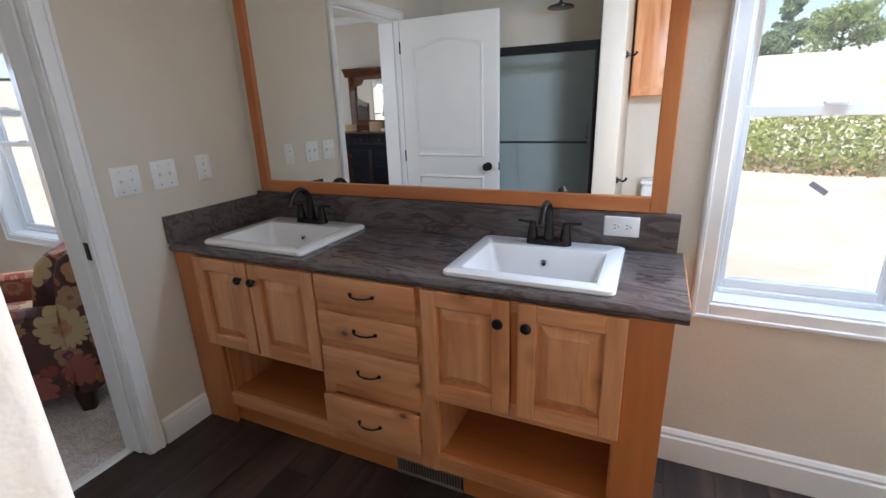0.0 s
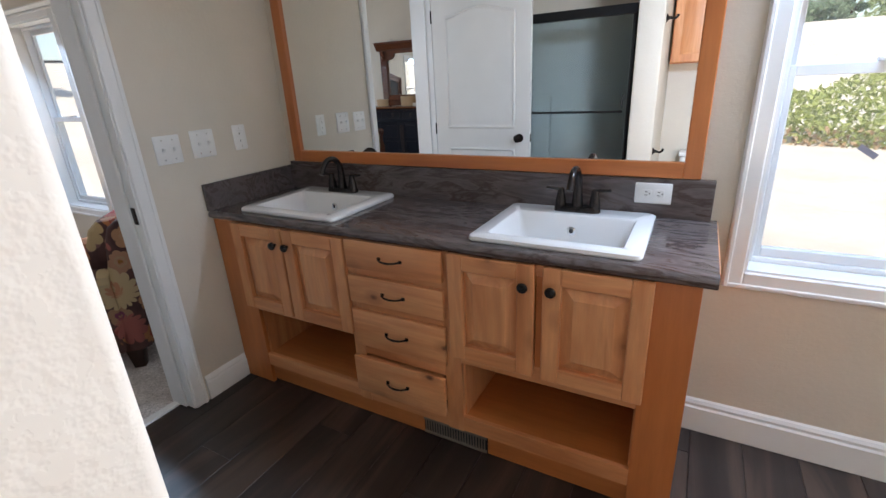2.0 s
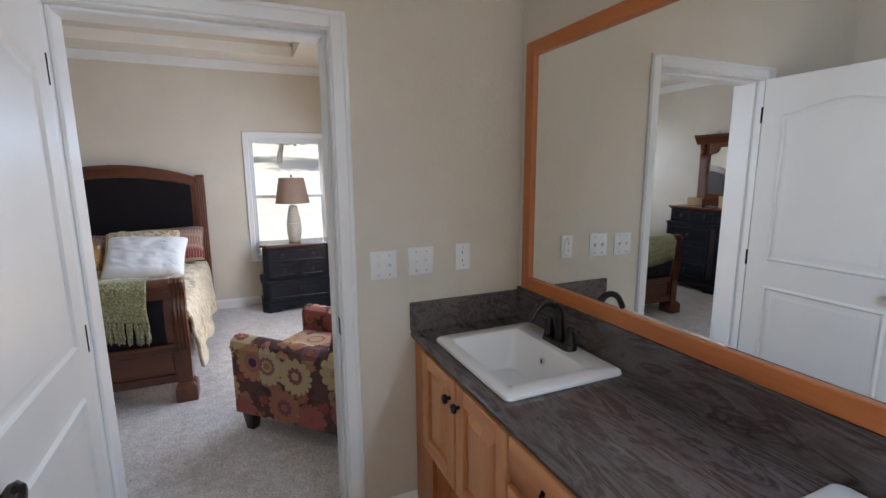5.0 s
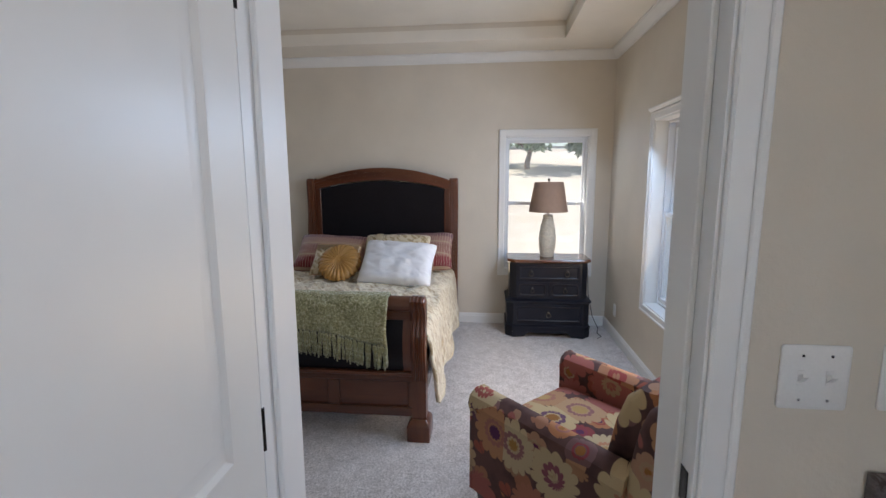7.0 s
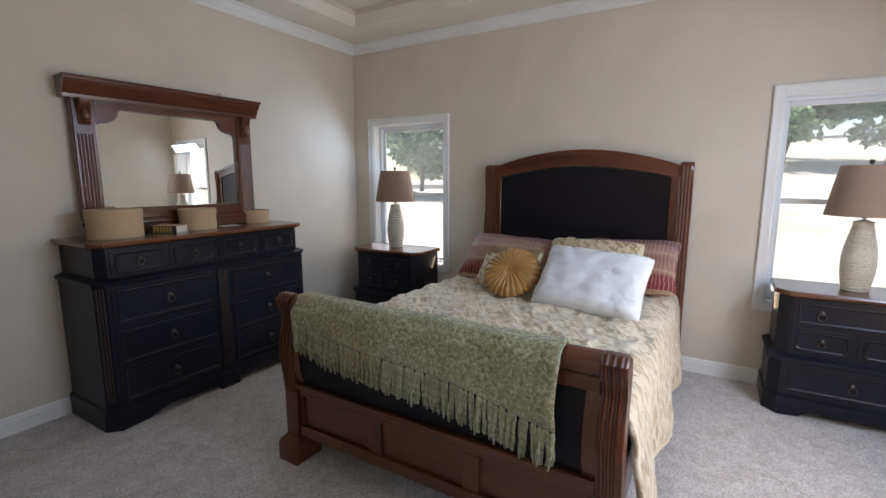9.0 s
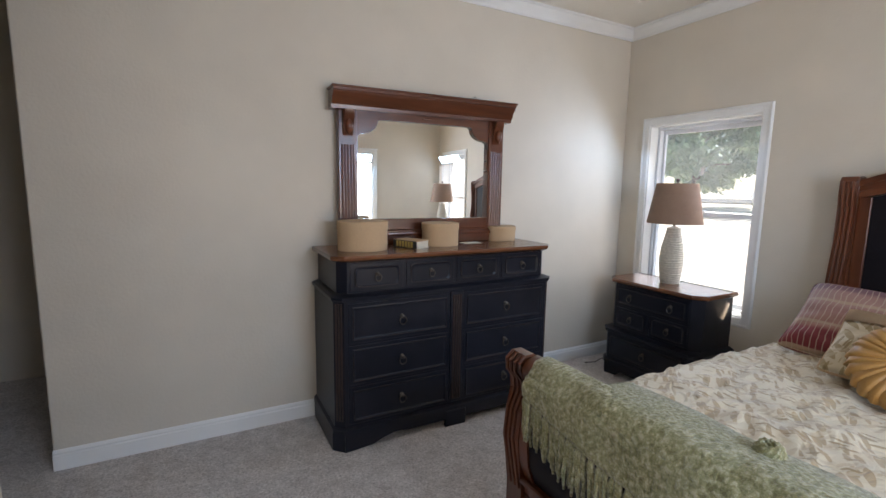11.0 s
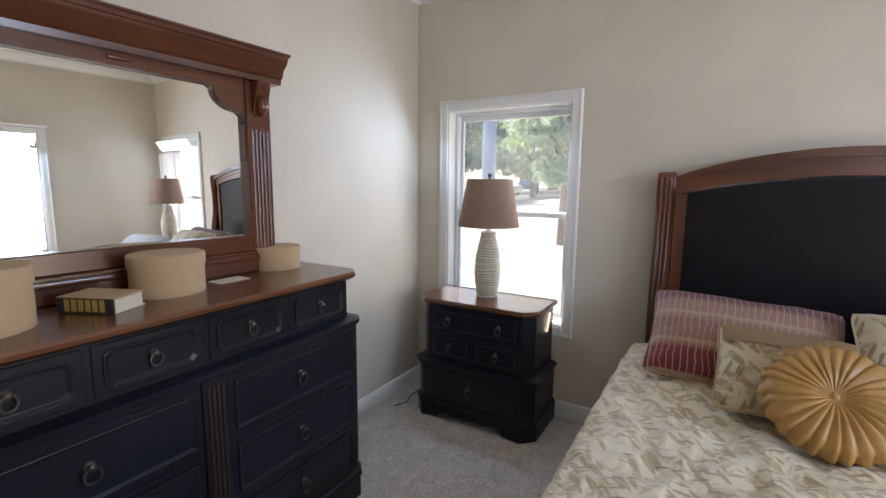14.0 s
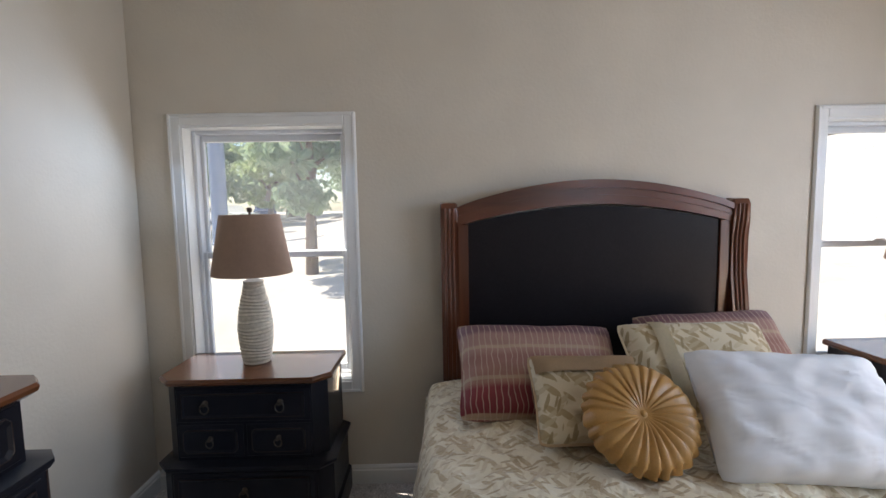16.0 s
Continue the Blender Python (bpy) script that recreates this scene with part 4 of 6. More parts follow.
def make_leaf_fabric(name, base, dark, scale, folds=0.0, upright=False):
    """Woven leaves: long cells at two slants, with veins, on a pale satin ground."""
    m, n, l, b = material(name, 0.55, spec=0.35)
    v = coords(n, l)
    nz = n.new("ShaderNodeTexNoise")
    nz.inputs["Scale"].default_value, nz.inputs["Detail"].default_value = scale * 0.5, 3
    l.new(v, nz.inputs["Vector"])
    ad = n.new("ShaderNodeVectorMath")
    ad.operation = "MULTIPLY_ADD"
    l.new(nz.outputs["Color"], ad.inputs[0])
    ad.inputs[1].default_value = (0.045, 0.045, 0.045)
    l.new(v, ad.inputs[2])
    c = mixc(n, l, noise_tex(n, l, v, scale * 0.6, 3), tuple(x * 1.12 for x in base), tuple(x * 0.82 for x in base))
    for turn, stretch, tone, edge in ((0.7, 3.6, dark, 0.42), (-0.6, 4.0, tuple((p + q) / 2 for p, q in zip(base, dark)), 0.36), (1.9, 5.0, tuple(x * 0.85 for x in dark), 0.30)):
        mp = n.new("ShaderNodeMapping")
        mp.vector_type = "TEXTURE"
        mp.inputs["Rotation"].default_value, mp.inputs["Scale"].default_value = ((0.15, turn, 0.2), (1.0, 1.0, 1 / stretch)) if upright else ((0.15, 0.2, turn), (1.0, 1 / stretch, 1.0))
        mp.inputs["Location"].default_value = (turn, stretch, 0.3)
        l.new(ad.outputs[0], mp.inputs["Vector"])
        vo = n.new("ShaderNodeTexVoronoi")
        vo.inputs["Scale"].default_value = scale
        l.new(mp.outputs[0], vo.inputs["Vector"])
        leaf = ramp(n, l, vo.outputs["Distance"], [(edge, (1, 1, 1)), (edge + 0.05, (0, 0, 0))])
        some = n.new("ShaderNodeSeparateColor")
        l.new(vo.outputs["Color"], some.inputs[0])
        pick = ramp(n, l, some.outputs[0], [(0.22, (0, 0, 0)), (0.28, (0.85, 0.85, 0.85))])
        c = mixc(n, l, mixc(n, l, 1.0, leaf, pick, "MULTIPLY"), c, tone)
    f = noise_tex(n, l, v, 260, 2)
    l.new(c, b.inputs["Base Color"])
    p = bump(n, l, b, f, 0.2, 0.001)
    if folds:
        bump(n, l, b, noise_tex(n, l, v, 9.0, 3, 0.5, 1.6), 1.0, folds, p)
    b.inputs["Sheen Weight"].default_value = 0.25
    return m


M_COMFORT = make_leaf_fabric("cream_leaf_damask", (0.76, 0.675, 0.51), (0.48, 0.355, 0.205), 12.0, 0.024)
M_LEAFPILLOW = make_leaf_fabric("gold_leaf_damask", (0.63, 0.54, 0.38), (0.34, 0.24, 0.11), 10.0, 0.0, True)


def make_stripes():
    """Bands from plum to wine with pale threads, along local z."""
    m, n, l, b = material("plum_striped_fabric", 0.55, spec=0.35)
    tc = n.new("ShaderNodeTexCoord")
    sp = n.new("ShaderNodeSeparateXYZ")
    l.new(tc.outputs["Object"], sp.inputs[0])
    mr = n.new("ShaderNodeMapRange")
    mr.inputs["From Min"].default_value, mr.inputs["From Max"].default_value = -0.25, 0.25
    l.new(sp.outputs["Z"], mr.inputs["Value"])
    c = ramp(n, l, mr.outputs[0], [(0.0, (0.17, 0.018, 0.024)), (0.28, (0.21, 0.032, 0.038)), (0.33, (0.33, 0.175, 0.13)), (0.55, (0.27, 0.13, 0.105)), (0.62, (0.34, 0.20, 0.155)), (0.76, (0.30, 0.17, 0.14)), (0.80, (0.17, 0.085, 0.095)), (1.0, (0.20, 0.11, 0.12))])
    wv = n.new("ShaderNodeTexWave")
    wv.bands_direction = "Z"
    wv.inputs["Scale"].default_value, wv.inputs["Distortion"].default_value = 2.3, 0.2
    l.new(tc.outputs["Object"], wv.inputs["Vector"])
    c = mixc(n, l, ramp(n, l, wv.outputs["Fac"], [(0.955, (0, 0, 0)), (0.985, (1, 1, 1))]), c, (0.40, 0.28, 0.19))
    w2 = n.new("ShaderNodeTexWave")
    w2.bands_direction = "X"
    w2.inputs["Scale"].default_value, w2.inputs["Distortion"].default_value, w2.inputs["Detail Scale"].default_value = 13.0, 5.0, 0.8
    l.new(tc.outputs["Object"], w2.inputs["Vector"])
    c = mixc(n, l, ramp(n, l, w2.outputs["Fac"], [(0.90, (0, 0, 0)), (0.97, (0.75, 0.75, 0.75))]), c, (0.46, 0.35, 0.27))
    l.new(c, b.inputs["Base Color"])
    bump(n, l, b, wv.outputs["Fac"], 0.1, 0.001)
    return m


M_STRIPE = make_stripes()


def make_throw():
    m, n, l, b = material("green_chenille", 0.95, spec=0.1)
    v = coords(n, l)
    f = noise_tex(n, l, v, 75, 3, 0.7)
    g = noise_tex(n, l, v, 12, 3)
    c = ramp(n, l, f, [(0.34, (0.22, 0.21, 0.10)), (0.5, (0.37, 0.36, 0.19)), (0.64, (0.58, 0.56, 0.38))])
    c = mixc(n, l, 0.4, c, ramp(n, l, g, [(0.3, (0.7, 0.7, 0.65)), (0.7, (1, 1, 1))]), "MULTIPLY")
    l.new(c, b.inputs["Base Color"])
    bump(n, l, b, f, 1.0, 0.012)
    b.inputs["Sheen Weight"].default_value = 0.4
    return m


M_THROW = make_throw()

# ---------- bed ----------
BY0, BY1, BHX, BFX = -3.090, -1.520, -3.895, -1.640
bed = thing("sleigh_bed", "cherry-stained sleigh bed with black leather headboard and footboard panels", "bed")
PW = 0.085


def arch(y, base, rise):
    u = (y - (BY0 + BY1) / 2) / ((BY1 - BY0) / 2 - PW)
    return base + rise * max(0.0, math.cos(u * math.pi / 2)) ** 0.85


def arch_band(base0, rise0, base1, rise1, x0, x1, inner=0.0, n=28):
    ys = [BY0 + PW + inner + (BY1 - BY0 - 2 * PW - 2 * inner) * k / n for k in range(n + 1)]
    lo, hi = [(y, arch(y, base0, rise0)) for y in ys], [(y, arch(y, base1, rise1)) for y in ys]
    bm = bmesh.new()
    for k in range(n):
        prism([lo[k], lo[k + 1], hi[k + 1], hi[k]], "x", x0, x1, bm)
    bmesh.ops.remove_doubles(bm, verts=bm.verts, dist=1e-5)
    inner_faces = [f for f in bm.faces if abs(f.normal.y) > 0.95 and all(BY0 + PW + inner + 0.01 < v.co.y < BY1 - PW - inner - 0.01 for v in f.verts)]
    bmesh.ops.delete(bm, geom=inner_faces, context="FACES_ONLY")
    return bm


for y0, y1 in ((BY0, BY0 + PW), (BY1 - PW, BY1)):
    # scrolled posts, swept back at the top
    pts = [(BHX + 0.02, 0), (BHX + 0.13, 0), (BHX + 0.13, 0.5), (BHX + 0.12, 0.95), (BHX + 0.09, 1.15), (BHX + 0.085, 1.33), (BHX + 0.10, 1.43), (BHX + 0.105, 1.5), (BHX + 0.09, 1.525), (BHX + 0.03, 1.53), (BHX - 0.01, 1.51), (BHX, 1.35), (BHX + 0.02, 1.0)]
    post = part("post", prism(pts, "y", y0, y1, bevel=0.006), M_CHERRY_Z, bed)
    for dy in (0.022, 0.0425, 0.063):
        part("reed", tube([(BHX + 0.131, y0 + dy, 0.6), (BHX + 0.121, y0 + dy, 0.95), (BHX + 0.092, y0 + dy, 1.15), (BHX + 0.087, y0 + dy, 1.33), (BHX + 0.10, y0 + dy, 1.42), (BHX + 0.106, y0 + dy, 1.5)], 0.007, 6), M_CHERRY_Z, post)
part("top_rail", arch_band(1.41, 0.10, 1.485, 0.125, BHX + 0.02, BHX + 0.085), M_CHERRY_Y, bed)
part("top_moulding", arch_band(1.475, 0.118, 1.505, 0.128, BHX + 0.0, BHX + 0.10), M_CHERRY_Y, bed)
part("top_bead", arch_band(1.445, 0.112, 1.457, 0.114, BHX + 0.05, BHX + 0.092), M_CHERRY_Y, bed)
for y0, y1 in ((BY0 + PW, BY0 + PW + 0.055), (BY1 - PW - 0.055, BY1 - PW)):
    part("inner_stile", cube(BHX + 0.025, BHX + 0.08, y0, y1, 0.3, 1.42, 0.004), M_CHERRY_Z, bed)
part("leather_panel", arch_band(0.3, 0.0, 1.405, 0.095, BHX + 0.04, BHX + 0.068, 0.055), M_LEATHER, bed, "black leather headboard panel")
part("lower_board", cube(BHX + 0.03, BHX + 0.075, BY0 + PW, BY1 - PW, 0.15, 0.3), M_CHERRY_Y, bed)

BY0, BY1 = -3.162, -1.558
# footboard: S-curved posts, rolled top, leather, three panels
for y0, y1 in ((BY0, BY0 + PW), (BY1 - PW, BY1)):
    front = [(BFX - 0.02, 0.12), (BFX - 0.03, 0.36), (BFX - 0.012, 0.46), (BFX + 0.006, 0.56), (BFX - 0.004, 0.66), (BFX - 0.03, 0.72), (BFX - 0.025, 0.768), (BFX + 0.005, 0.806), (BFX + 0.008, 0.84), (BFX - 0.02, 0.863), (BFX - 0.06, 0.863), (BFX - 0.09, 0.845)]
    backp = [(BFX - 0.105, 0.797), (BFX - 0.105, 0.72), (BFX - 0.085, 0.65), (BFX - 0.07, 0.56), (BFX - 0.095, 0.46), (BFX - 0.115, 0.36), (BFX - 0.115, 0.12)]
    post = part("foot_post", prism(front + backp, "y", y0, y1, bevel=0.006), M_CHERRY_Z, bed)
    for dy in (0.02, 0.0425, 0.065):
        part("reed", tube([(x + 0.002, y0 + dy, z) for x, z in front[1:10]], 0.008, 6), M_CHERRY_Z, post)
    part("foot_block", loft([[(BFX - 0.067 + x, (y0 + y1) / 2 + y, z) for x, y in round_rect(hx, hy, 0.006, 2)] for z, hx, hy in ((0.0, 0.085, 0.066), (0.09, 0.085, 0.066), (0.105, 0.078, 0.06), (0.125, 0.056, 0.046))]), M_CHERRY_Z, post)
FI0, FI1 = BY0 + PW - 0.01, BY1 - PW + 0.01
roll = [(BFX - 0.06 + 0.055 * math.cos(a), 0.812 + 0.045 * math.sin(a)) for a in (2 * math.pi * k / 18 for k in range(18))]
part("top_roll", prism(roll, "y", FI0, FI1), M_CHERRY_Y, bed)
part("upper_rail", cube(BFX - 0.095, BFX - 0.035, FI0, FI1, 0.72, 0.79, 0.004), M_CHERRY_Y, bed)
lp = [(BFX - 0.05, 0.40), (BFX - 0.02, 0.48), (BFX - 0.012, 0.56), (BFX - 0.022, 0.65), (BFX - 0.045, 0.725), (BFX - 0.075, 0.725), (BFX - 0.06, 0.56), (BFX - 0.08, 0.40)]
part("leather_panel", prism(lp, "y", FI0 + 0.05, FI1 - 0.05), M_LEATHER, bed, "curved black leather footboard panel")
for y0, y1 in ((FI0, FI0 + 0.055), (FI1 - 0.055, FI1)):
    part("inner_stile", prism([(u + 0.008, v) for u, v in lp[:5]] + [(u - 0.008, v) for u, v in lp[5:]], "y", y0, y1), M_CHERRY_Z, bed)
part("ledge", cube(BFX - 0.10, BFX - 0.02, FI0, FI1, 0.385, 0.41, 0.005), M_CHERRY_Y, bed)
part("lower_board", cube(BFX - 0.095, BFX - 0.055, FI0, FI1, 0.135, 0.385), M_CHERRY_Y, bed)
part("bottom_rail", cube(BFX - 0.10, BFX - 0.034, FI0, FI1, 0.13, 0.185, 0.004), M_CHERRY_Y, bed)
part("panel_rail", cube(BFX - 0.10, BFX - 0.04, FI0, FI1, 0.345, 0.385, 0.004), M_CHERRY_Y, bed)
third = (FI1 - FI0) / 3
for k in range(4):
    c = FI0 + k * third
    a, b = max(FI0, c - 0.035), min(FI1, c + 0.035)
    part("muntin", cube(BFX - 0.10, BFX - 0.04, a, b, 0.185, 0.345, 0.004), M_CHERRY_Z, bed)
for y0, y1 in ((BY0 + 0.02, BY0 + 0.05), (BY1 - 0.05, BY1 - 0.02)):
    part("side_rail", cube(BHX + 0.1, BFX - 0.08, y0, y1, 0.2, 0.4, 0.004), M_CHERRY_X, bed)
mat_ob = thing("mattress", "white mattress hidden under the comforter", "mattress")
part("core", cube(BHX + 0.14, BFX - 0.12, BY0 + 0.06, BY1 - 0.06, 0.28, 0.60, 0.05, 3), M_WHITECLOTH, mat_ob)


def cloth(nx, ny, at):
    """A rectangular sheet of nx by ny cells; at(u, v) gives its points. Closed to some thickness by a modifier-free shell."""
    bm = bmesh.new()
    vs = [[bm.verts.new(at(i / nx, j / ny)) for j in range(ny + 1)] for i in range(nx + 1)]
    for i in range(nx):
        for j in range(ny):
            bm.faces.new((vs[i][j], vs[i + 1][j], vs[i + 1][j + 1], vs[i][j + 1]))
    return bm


def comforter_at(u, v):
    x0, x1 = BHX + 0.13, BFX - 0.125
    x = x0 + (x1 - x0) * u
    half = (BY1 - BY0) / 2 + 0.012
    drop = 0.44
    s = (v - 0.5) * 2 * (half + drop)
    top = 0.645
    n1 = noise.noise((x * 3.1, s * 3.1, 1.7)) * 0.018 + noise.noise((x * 8.0, s * 9.0, 4.2)) * 0.018 - abs(noise.noise((x * 7.0 + s * 5, s * 9.0 - x * 5, 9.0))) * 0.028 - abs(noise.noise((x * 17.0 - s * 9, s * 15.0, 2.0))) * 0.010
    a = abs(s)
    sg = 1 if s > 0 else -1
    r = 0.09
    if a < half - r:
        y, z = s, top + n1 + 0.035 * math.cos(s / half * 1.4)
    elif a < half - r + r * math.pi / 2:
        t = (a - (half - r)) / r
        y, z = sg * (half - r + r * math.sin(t)), top + 0.006 - r * (1 - math.cos(t)) + n1
    else:
        d = a - (half - r + r * math.pi / 2)
        wave = 0.022 * math.sin(x * 9 + 2.0 * noise.noise((x * 2, 0, 3))) * min(1, d / 0.2)
        y, z = sg * (half + 0.01 + d * 0.10 + wave + n1 * 0.35), top - r - d * 0.97
        z += 0.03 * noise.noise((x * 3, sg, 0.5))
    # the head end sinks under the pillows
    z -= 0.02 * max(0.0, 1 - u * 6)
    return (x, (BY0 + BY1) / 2 + y, z)


cm = thing("comforter", "cream and gold leaf-patterned comforter, rumpled on the bed", "comforter")
cover = part("cover", cloth(130, 150, comforter_at), M_COMFORT, cm)
sol = cover.modifiers.new("thick", "SOLIDIFY")
sol.thickness, sol.offset = 0.02, -1
for sgn in (0, 1):
    part("piping", tube([Vector(comforter_at(k / 60, sgn)) for k in range(61)], 0.007, 6), M_BAND, cm, "cream piping cord along the hem")


# ---------- throw over the footboard ----------
TY0, TY1 = -3.01, -1.765


def throw_at(u, v):
    """u along the footboard, v from the bed side over the roll and down the front."""
    y = TY0 + (TY1 - TY0) * u
    wob = 0.012 * noise.noise((y * 6, v * 4, 2.0)) + 0.006 * noise.noise((y * 17, v * 11, 5.0))
    front_len = 0.075 + 0.17 * u + 0.015 * math.sin(u * 7)
    path = [(BFX - 0.47 + 0.1 * noise.noise((y * 3, 0, 8)), 0.70), (BFX - 0.20, 0.72), (BFX - 0.135, 0.782), (BFX - 0.10, 0.845), (BFX - 0.06, 0.868), (BFX - 0.012, 0.861), (BFX + 0.017, 0.829), (BFX + 0.024, 0.812), (BFX + 0.028, 0.838 - front_len * 0.6), (BFX + 0.032, 0.838 - front_len)]
    t = v * (len(path) - 1)
    i = min(int(t), len(path) - 2)
    f = t - i
    x, z = path[i][0] + (path[i + 1][0] - path[i][0]) * f, path[i][1] + (path[i + 1][1] - path[i][1]) * f
    return (x + wob, y + 0.015 * noise.noise((v * 5, u * 3, 1)), z + wob * 0.7)


tw = obj("throw_blanket", cloth(90, 40, throw_at), M_THROW, None, True, 180)
tagged(tw, "olive green chenille throw with knotted fringe over the footboard", "blanket")
sol = tw.modifiers.new("thick", "SOLIDIFY")
sol.thickness, sol.offset = 0.012, 1
FR = []
for k in range(4):
    rnd = random.Random(k)
    bm = bmesh.new()
    for s in range(3):
        dx, dy = rnd.uniform(-0.01, 0.012), rnd.uniform(-0.010, 0.010)
        pts = [(0, 0, 0), (0.004, dy * 0.2, -0.02), (0.004 + dx * 0.5, dy * 0.6, -0.06), (0.006 + dx, dy + rnd.uniform(-0.006, 0.006), -0.10), (0.006 + dx, dy * 1.3, -0.125 - rnd.uniform(0, 0.03))]
        tube(pts, [0.004, 0.0085, 0.006, 0.0065, 0.004], 5, bm)
    me = bpy.data.meshes.new("tassel")
    bm.to_mesh(me)
    bm.free()
    me.materials.append(M_THROW)
    me.shade_smooth()
    FR.append(me)
for k in range(86):
    u = (k + 0.5 + 0.25 * math.sin(k * 2.3)) / 86
    p = throw_at(u, 1.0)
    t = new("tassel", FR[k % 4])
    t.parent = tw
    t.matrix_basis = pose(p[0] + 0.006, p[1], p[2] + 0.004, random.uniform(-4, 4), random.uniform(-3, 5), random.uniform(-25, 25))
# a gathered rosette of the same yarn on its upper side
bm = bmesh.new()
for k in range(9):
    a0 = 2 * math.pi * k / 9
    tube([(0.034 * math.cos(a0 + 0.5 * q) * (1 - 0.12 * q), 0.034 * math.sin(a0 + 0.5 * q) * (1 - 0.12 * q), 0.006 + 0.013 * q) for q in range(4)], [0.012, 0.013, 0.011, 0.006], 6, bm)
knot = part("rosette", bm, M_THROW, tw)
knot.location = (BFX - 0.42, -2.50, 0.70)


# ---------- pillows ----------
def pillow(name, label, mat, w, h, thick, at, lean, turn, roll_deg=0.0, piping=None, crease=0.006, seed=0, group="pillows on the bed"):
    """A stuffed cushion: local x wide, z high, y thick."""
    e = thing(name, label, "pillow", at, 0, group=group)
    e.matrix_basis = pose(*at, 0, 0, turn) @ pose(0, 0, 0, lean, 0, 0) @ pose(0, 0, 0, 0, roll_deg, 0)
    bm = bmesh.new()
    n = 34
    for side in (1, -1):
        vs = []
        for i in range(n + 1):
            row = []
            for j in range(n + 1):
                a, b = 2 * i / n - 1, 2 * j / n - 1
                pinch = (1 - 0.07 * (1 - abs(a) ** 2) * abs(b) ** 4) * (1 - 0.07 * (a * b) ** 6)
                pinch2 = (1 - 0.07 * (1 - abs(b) ** 2) * abs(a) ** 4) * (1 - 0.05 * (a * b) ** 6)
                bulge = ((1 - a ** 4) * (1 - b ** 4)) ** 0.5
                wr = crease * (noise.noise((a * 3 + seed, b * 4, side)) - 1.6 * abs(noise.noise((a * 3.5 + b * 4.5, seed + 3.0, b * 2 - a * 2)))) * bulge ** 0.4
                row.append(bm.verts.new((a * w / 2 * pinch2, side * (thick / 2 * bulge + wr + 0.001), b * h / 2 * pinch)))
            vs.append(row)
        for i in range(n):
            for j in range(n):
                bm.faces.new((vs[i][j], vs[i + 1][j], vs[i + 1][j + 1], vs[i][j + 1]))
    bmesh.ops.remove_doubles(bm, verts=bm.verts, dist=0.004)
    part("cushion", bm, mat, e)
    if piping:
        loop = []
        for a, b in [(-1 + 2 * k / 16, -1) for k in range(16)] + [(1, -1 + 2 * k / 16) for k in range(16)] + [(1 - 2 * k / 16, 1) for k in range(16)] + [(-1, 1 - 2 * k / 16) for k in range(17)]:
            pinch = (1 - 0.07 * (1 - abs(a) ** 2) * abs(b) ** 4) * (1 - 0.07 * (a * b) ** 6)
            pinch2 = (1 - 0.07 * (1 - abs(b) ** 2) * abs(a) ** 4) * (1 - 0.05 * (a * b) ** 6)
            loop.append((a * w / 2 * pinch2, 0, b * h / 2 * pinch))
        part("piping", tube(loop, 0.006, 6), piping, e)
    return e


def pillow_band(w, h, thick, t0, t1, upright, n=16):
    """A strip of other cloth laid over a cushion's face, from t0 to t1 of its half-size."""
    bm = bmesh.new()
    vs = []
    for i in range(n + 1):
        row = []
        for j in range(5):
            a, b = 1.9 * i / n - 0.95, t0 + (t1 - t0) * j / 4
            if upright:
                a, b = b, a
            bulge = (max(0, 1 - a ** 4) * max(0, 1 - b ** 4)) ** 0.5
            row.append(bm.verts.new((a * w / 2 * (1 - 0.07 * (1 - b * b) * a ** 4), -(thick / 2 * bulge + 0.010), b * h / 2 * (1 - 0.07 * (1 - a * a) * b ** 4))))
        vs.append(row)
    for i in range(n):
        for j in range(4):
            bm.faces.new((vs[i][j], vs[i + 1][j], vs[i + 1][j + 1], vs[i][j + 1]))
    bmesh.ops.solidify(bm, geom=bm.faces, thickness=0.003)
    return bm


# local +y is the back of a pillow; turned so that its face looks down the bed
pillow("striped_pillow", "plum and wine striped bed pillow against the headboard", M_STRIPE, 0.70, 0.44, 0.17, (-3.37, -2.69, 0.815), -47, 93, 3, M_STRIPE, seed=1)
pillow("striped_pillow", "plum and wine striped bed pillow behind the white one", M_STRIPE, 0.66, 0.44, 0.16, (-3.47, -1.87, 0.83), -45, 87, -3, M_STRIPE, seed=2)
lpil = pillow("leaf_pillow", "cream and gold leaf-patterned pillow with a pale band", M_LEAFPILLOW, 0.62, 0.42, 0.16, (-3.27, -2.05, 0.845), -45, 90, 0, M_BAND, seed=3)
part("band", pillow_band(0.62, 0.42, 0.16, -0.62, -0.42, True), M_BAND, lpil, "pale cream band")
sm = pillow("accent_pillow", "small gold leaf-patterned pillow with a plain tan band", M_LEAFPILLOW, 0.42, 0.34, 0.13, (-3.11, -2.57, 0.80), -46, 92, 2, M_BOX, seed=4)
part("band", pillow_band(0.42, 0.34, 0.13, 0.45, 0.93, False), M_BOX, sm, "plain tan band")
pillow("white_pillow", "plain white cotton pillow", M_WHITECLOTH, 0.64, 0.44, 0.19, (-2.90, -1.965, 0.82), -44, 88, 3, None, 0.012, seed=5)

rp = thing("round_pillow", "round pleated gold satin pillow with a button centre", "pillow", (-2.92, -2.47, 0.815), group="pillows on the bed")
rp.matrix_basis = pose(-2.92, -2.47, 0.815, 0, 0, 90) @ pose(0, 0, 0, -44, 0, 0)
bm = bmesh.new()
N, K = 260, 10


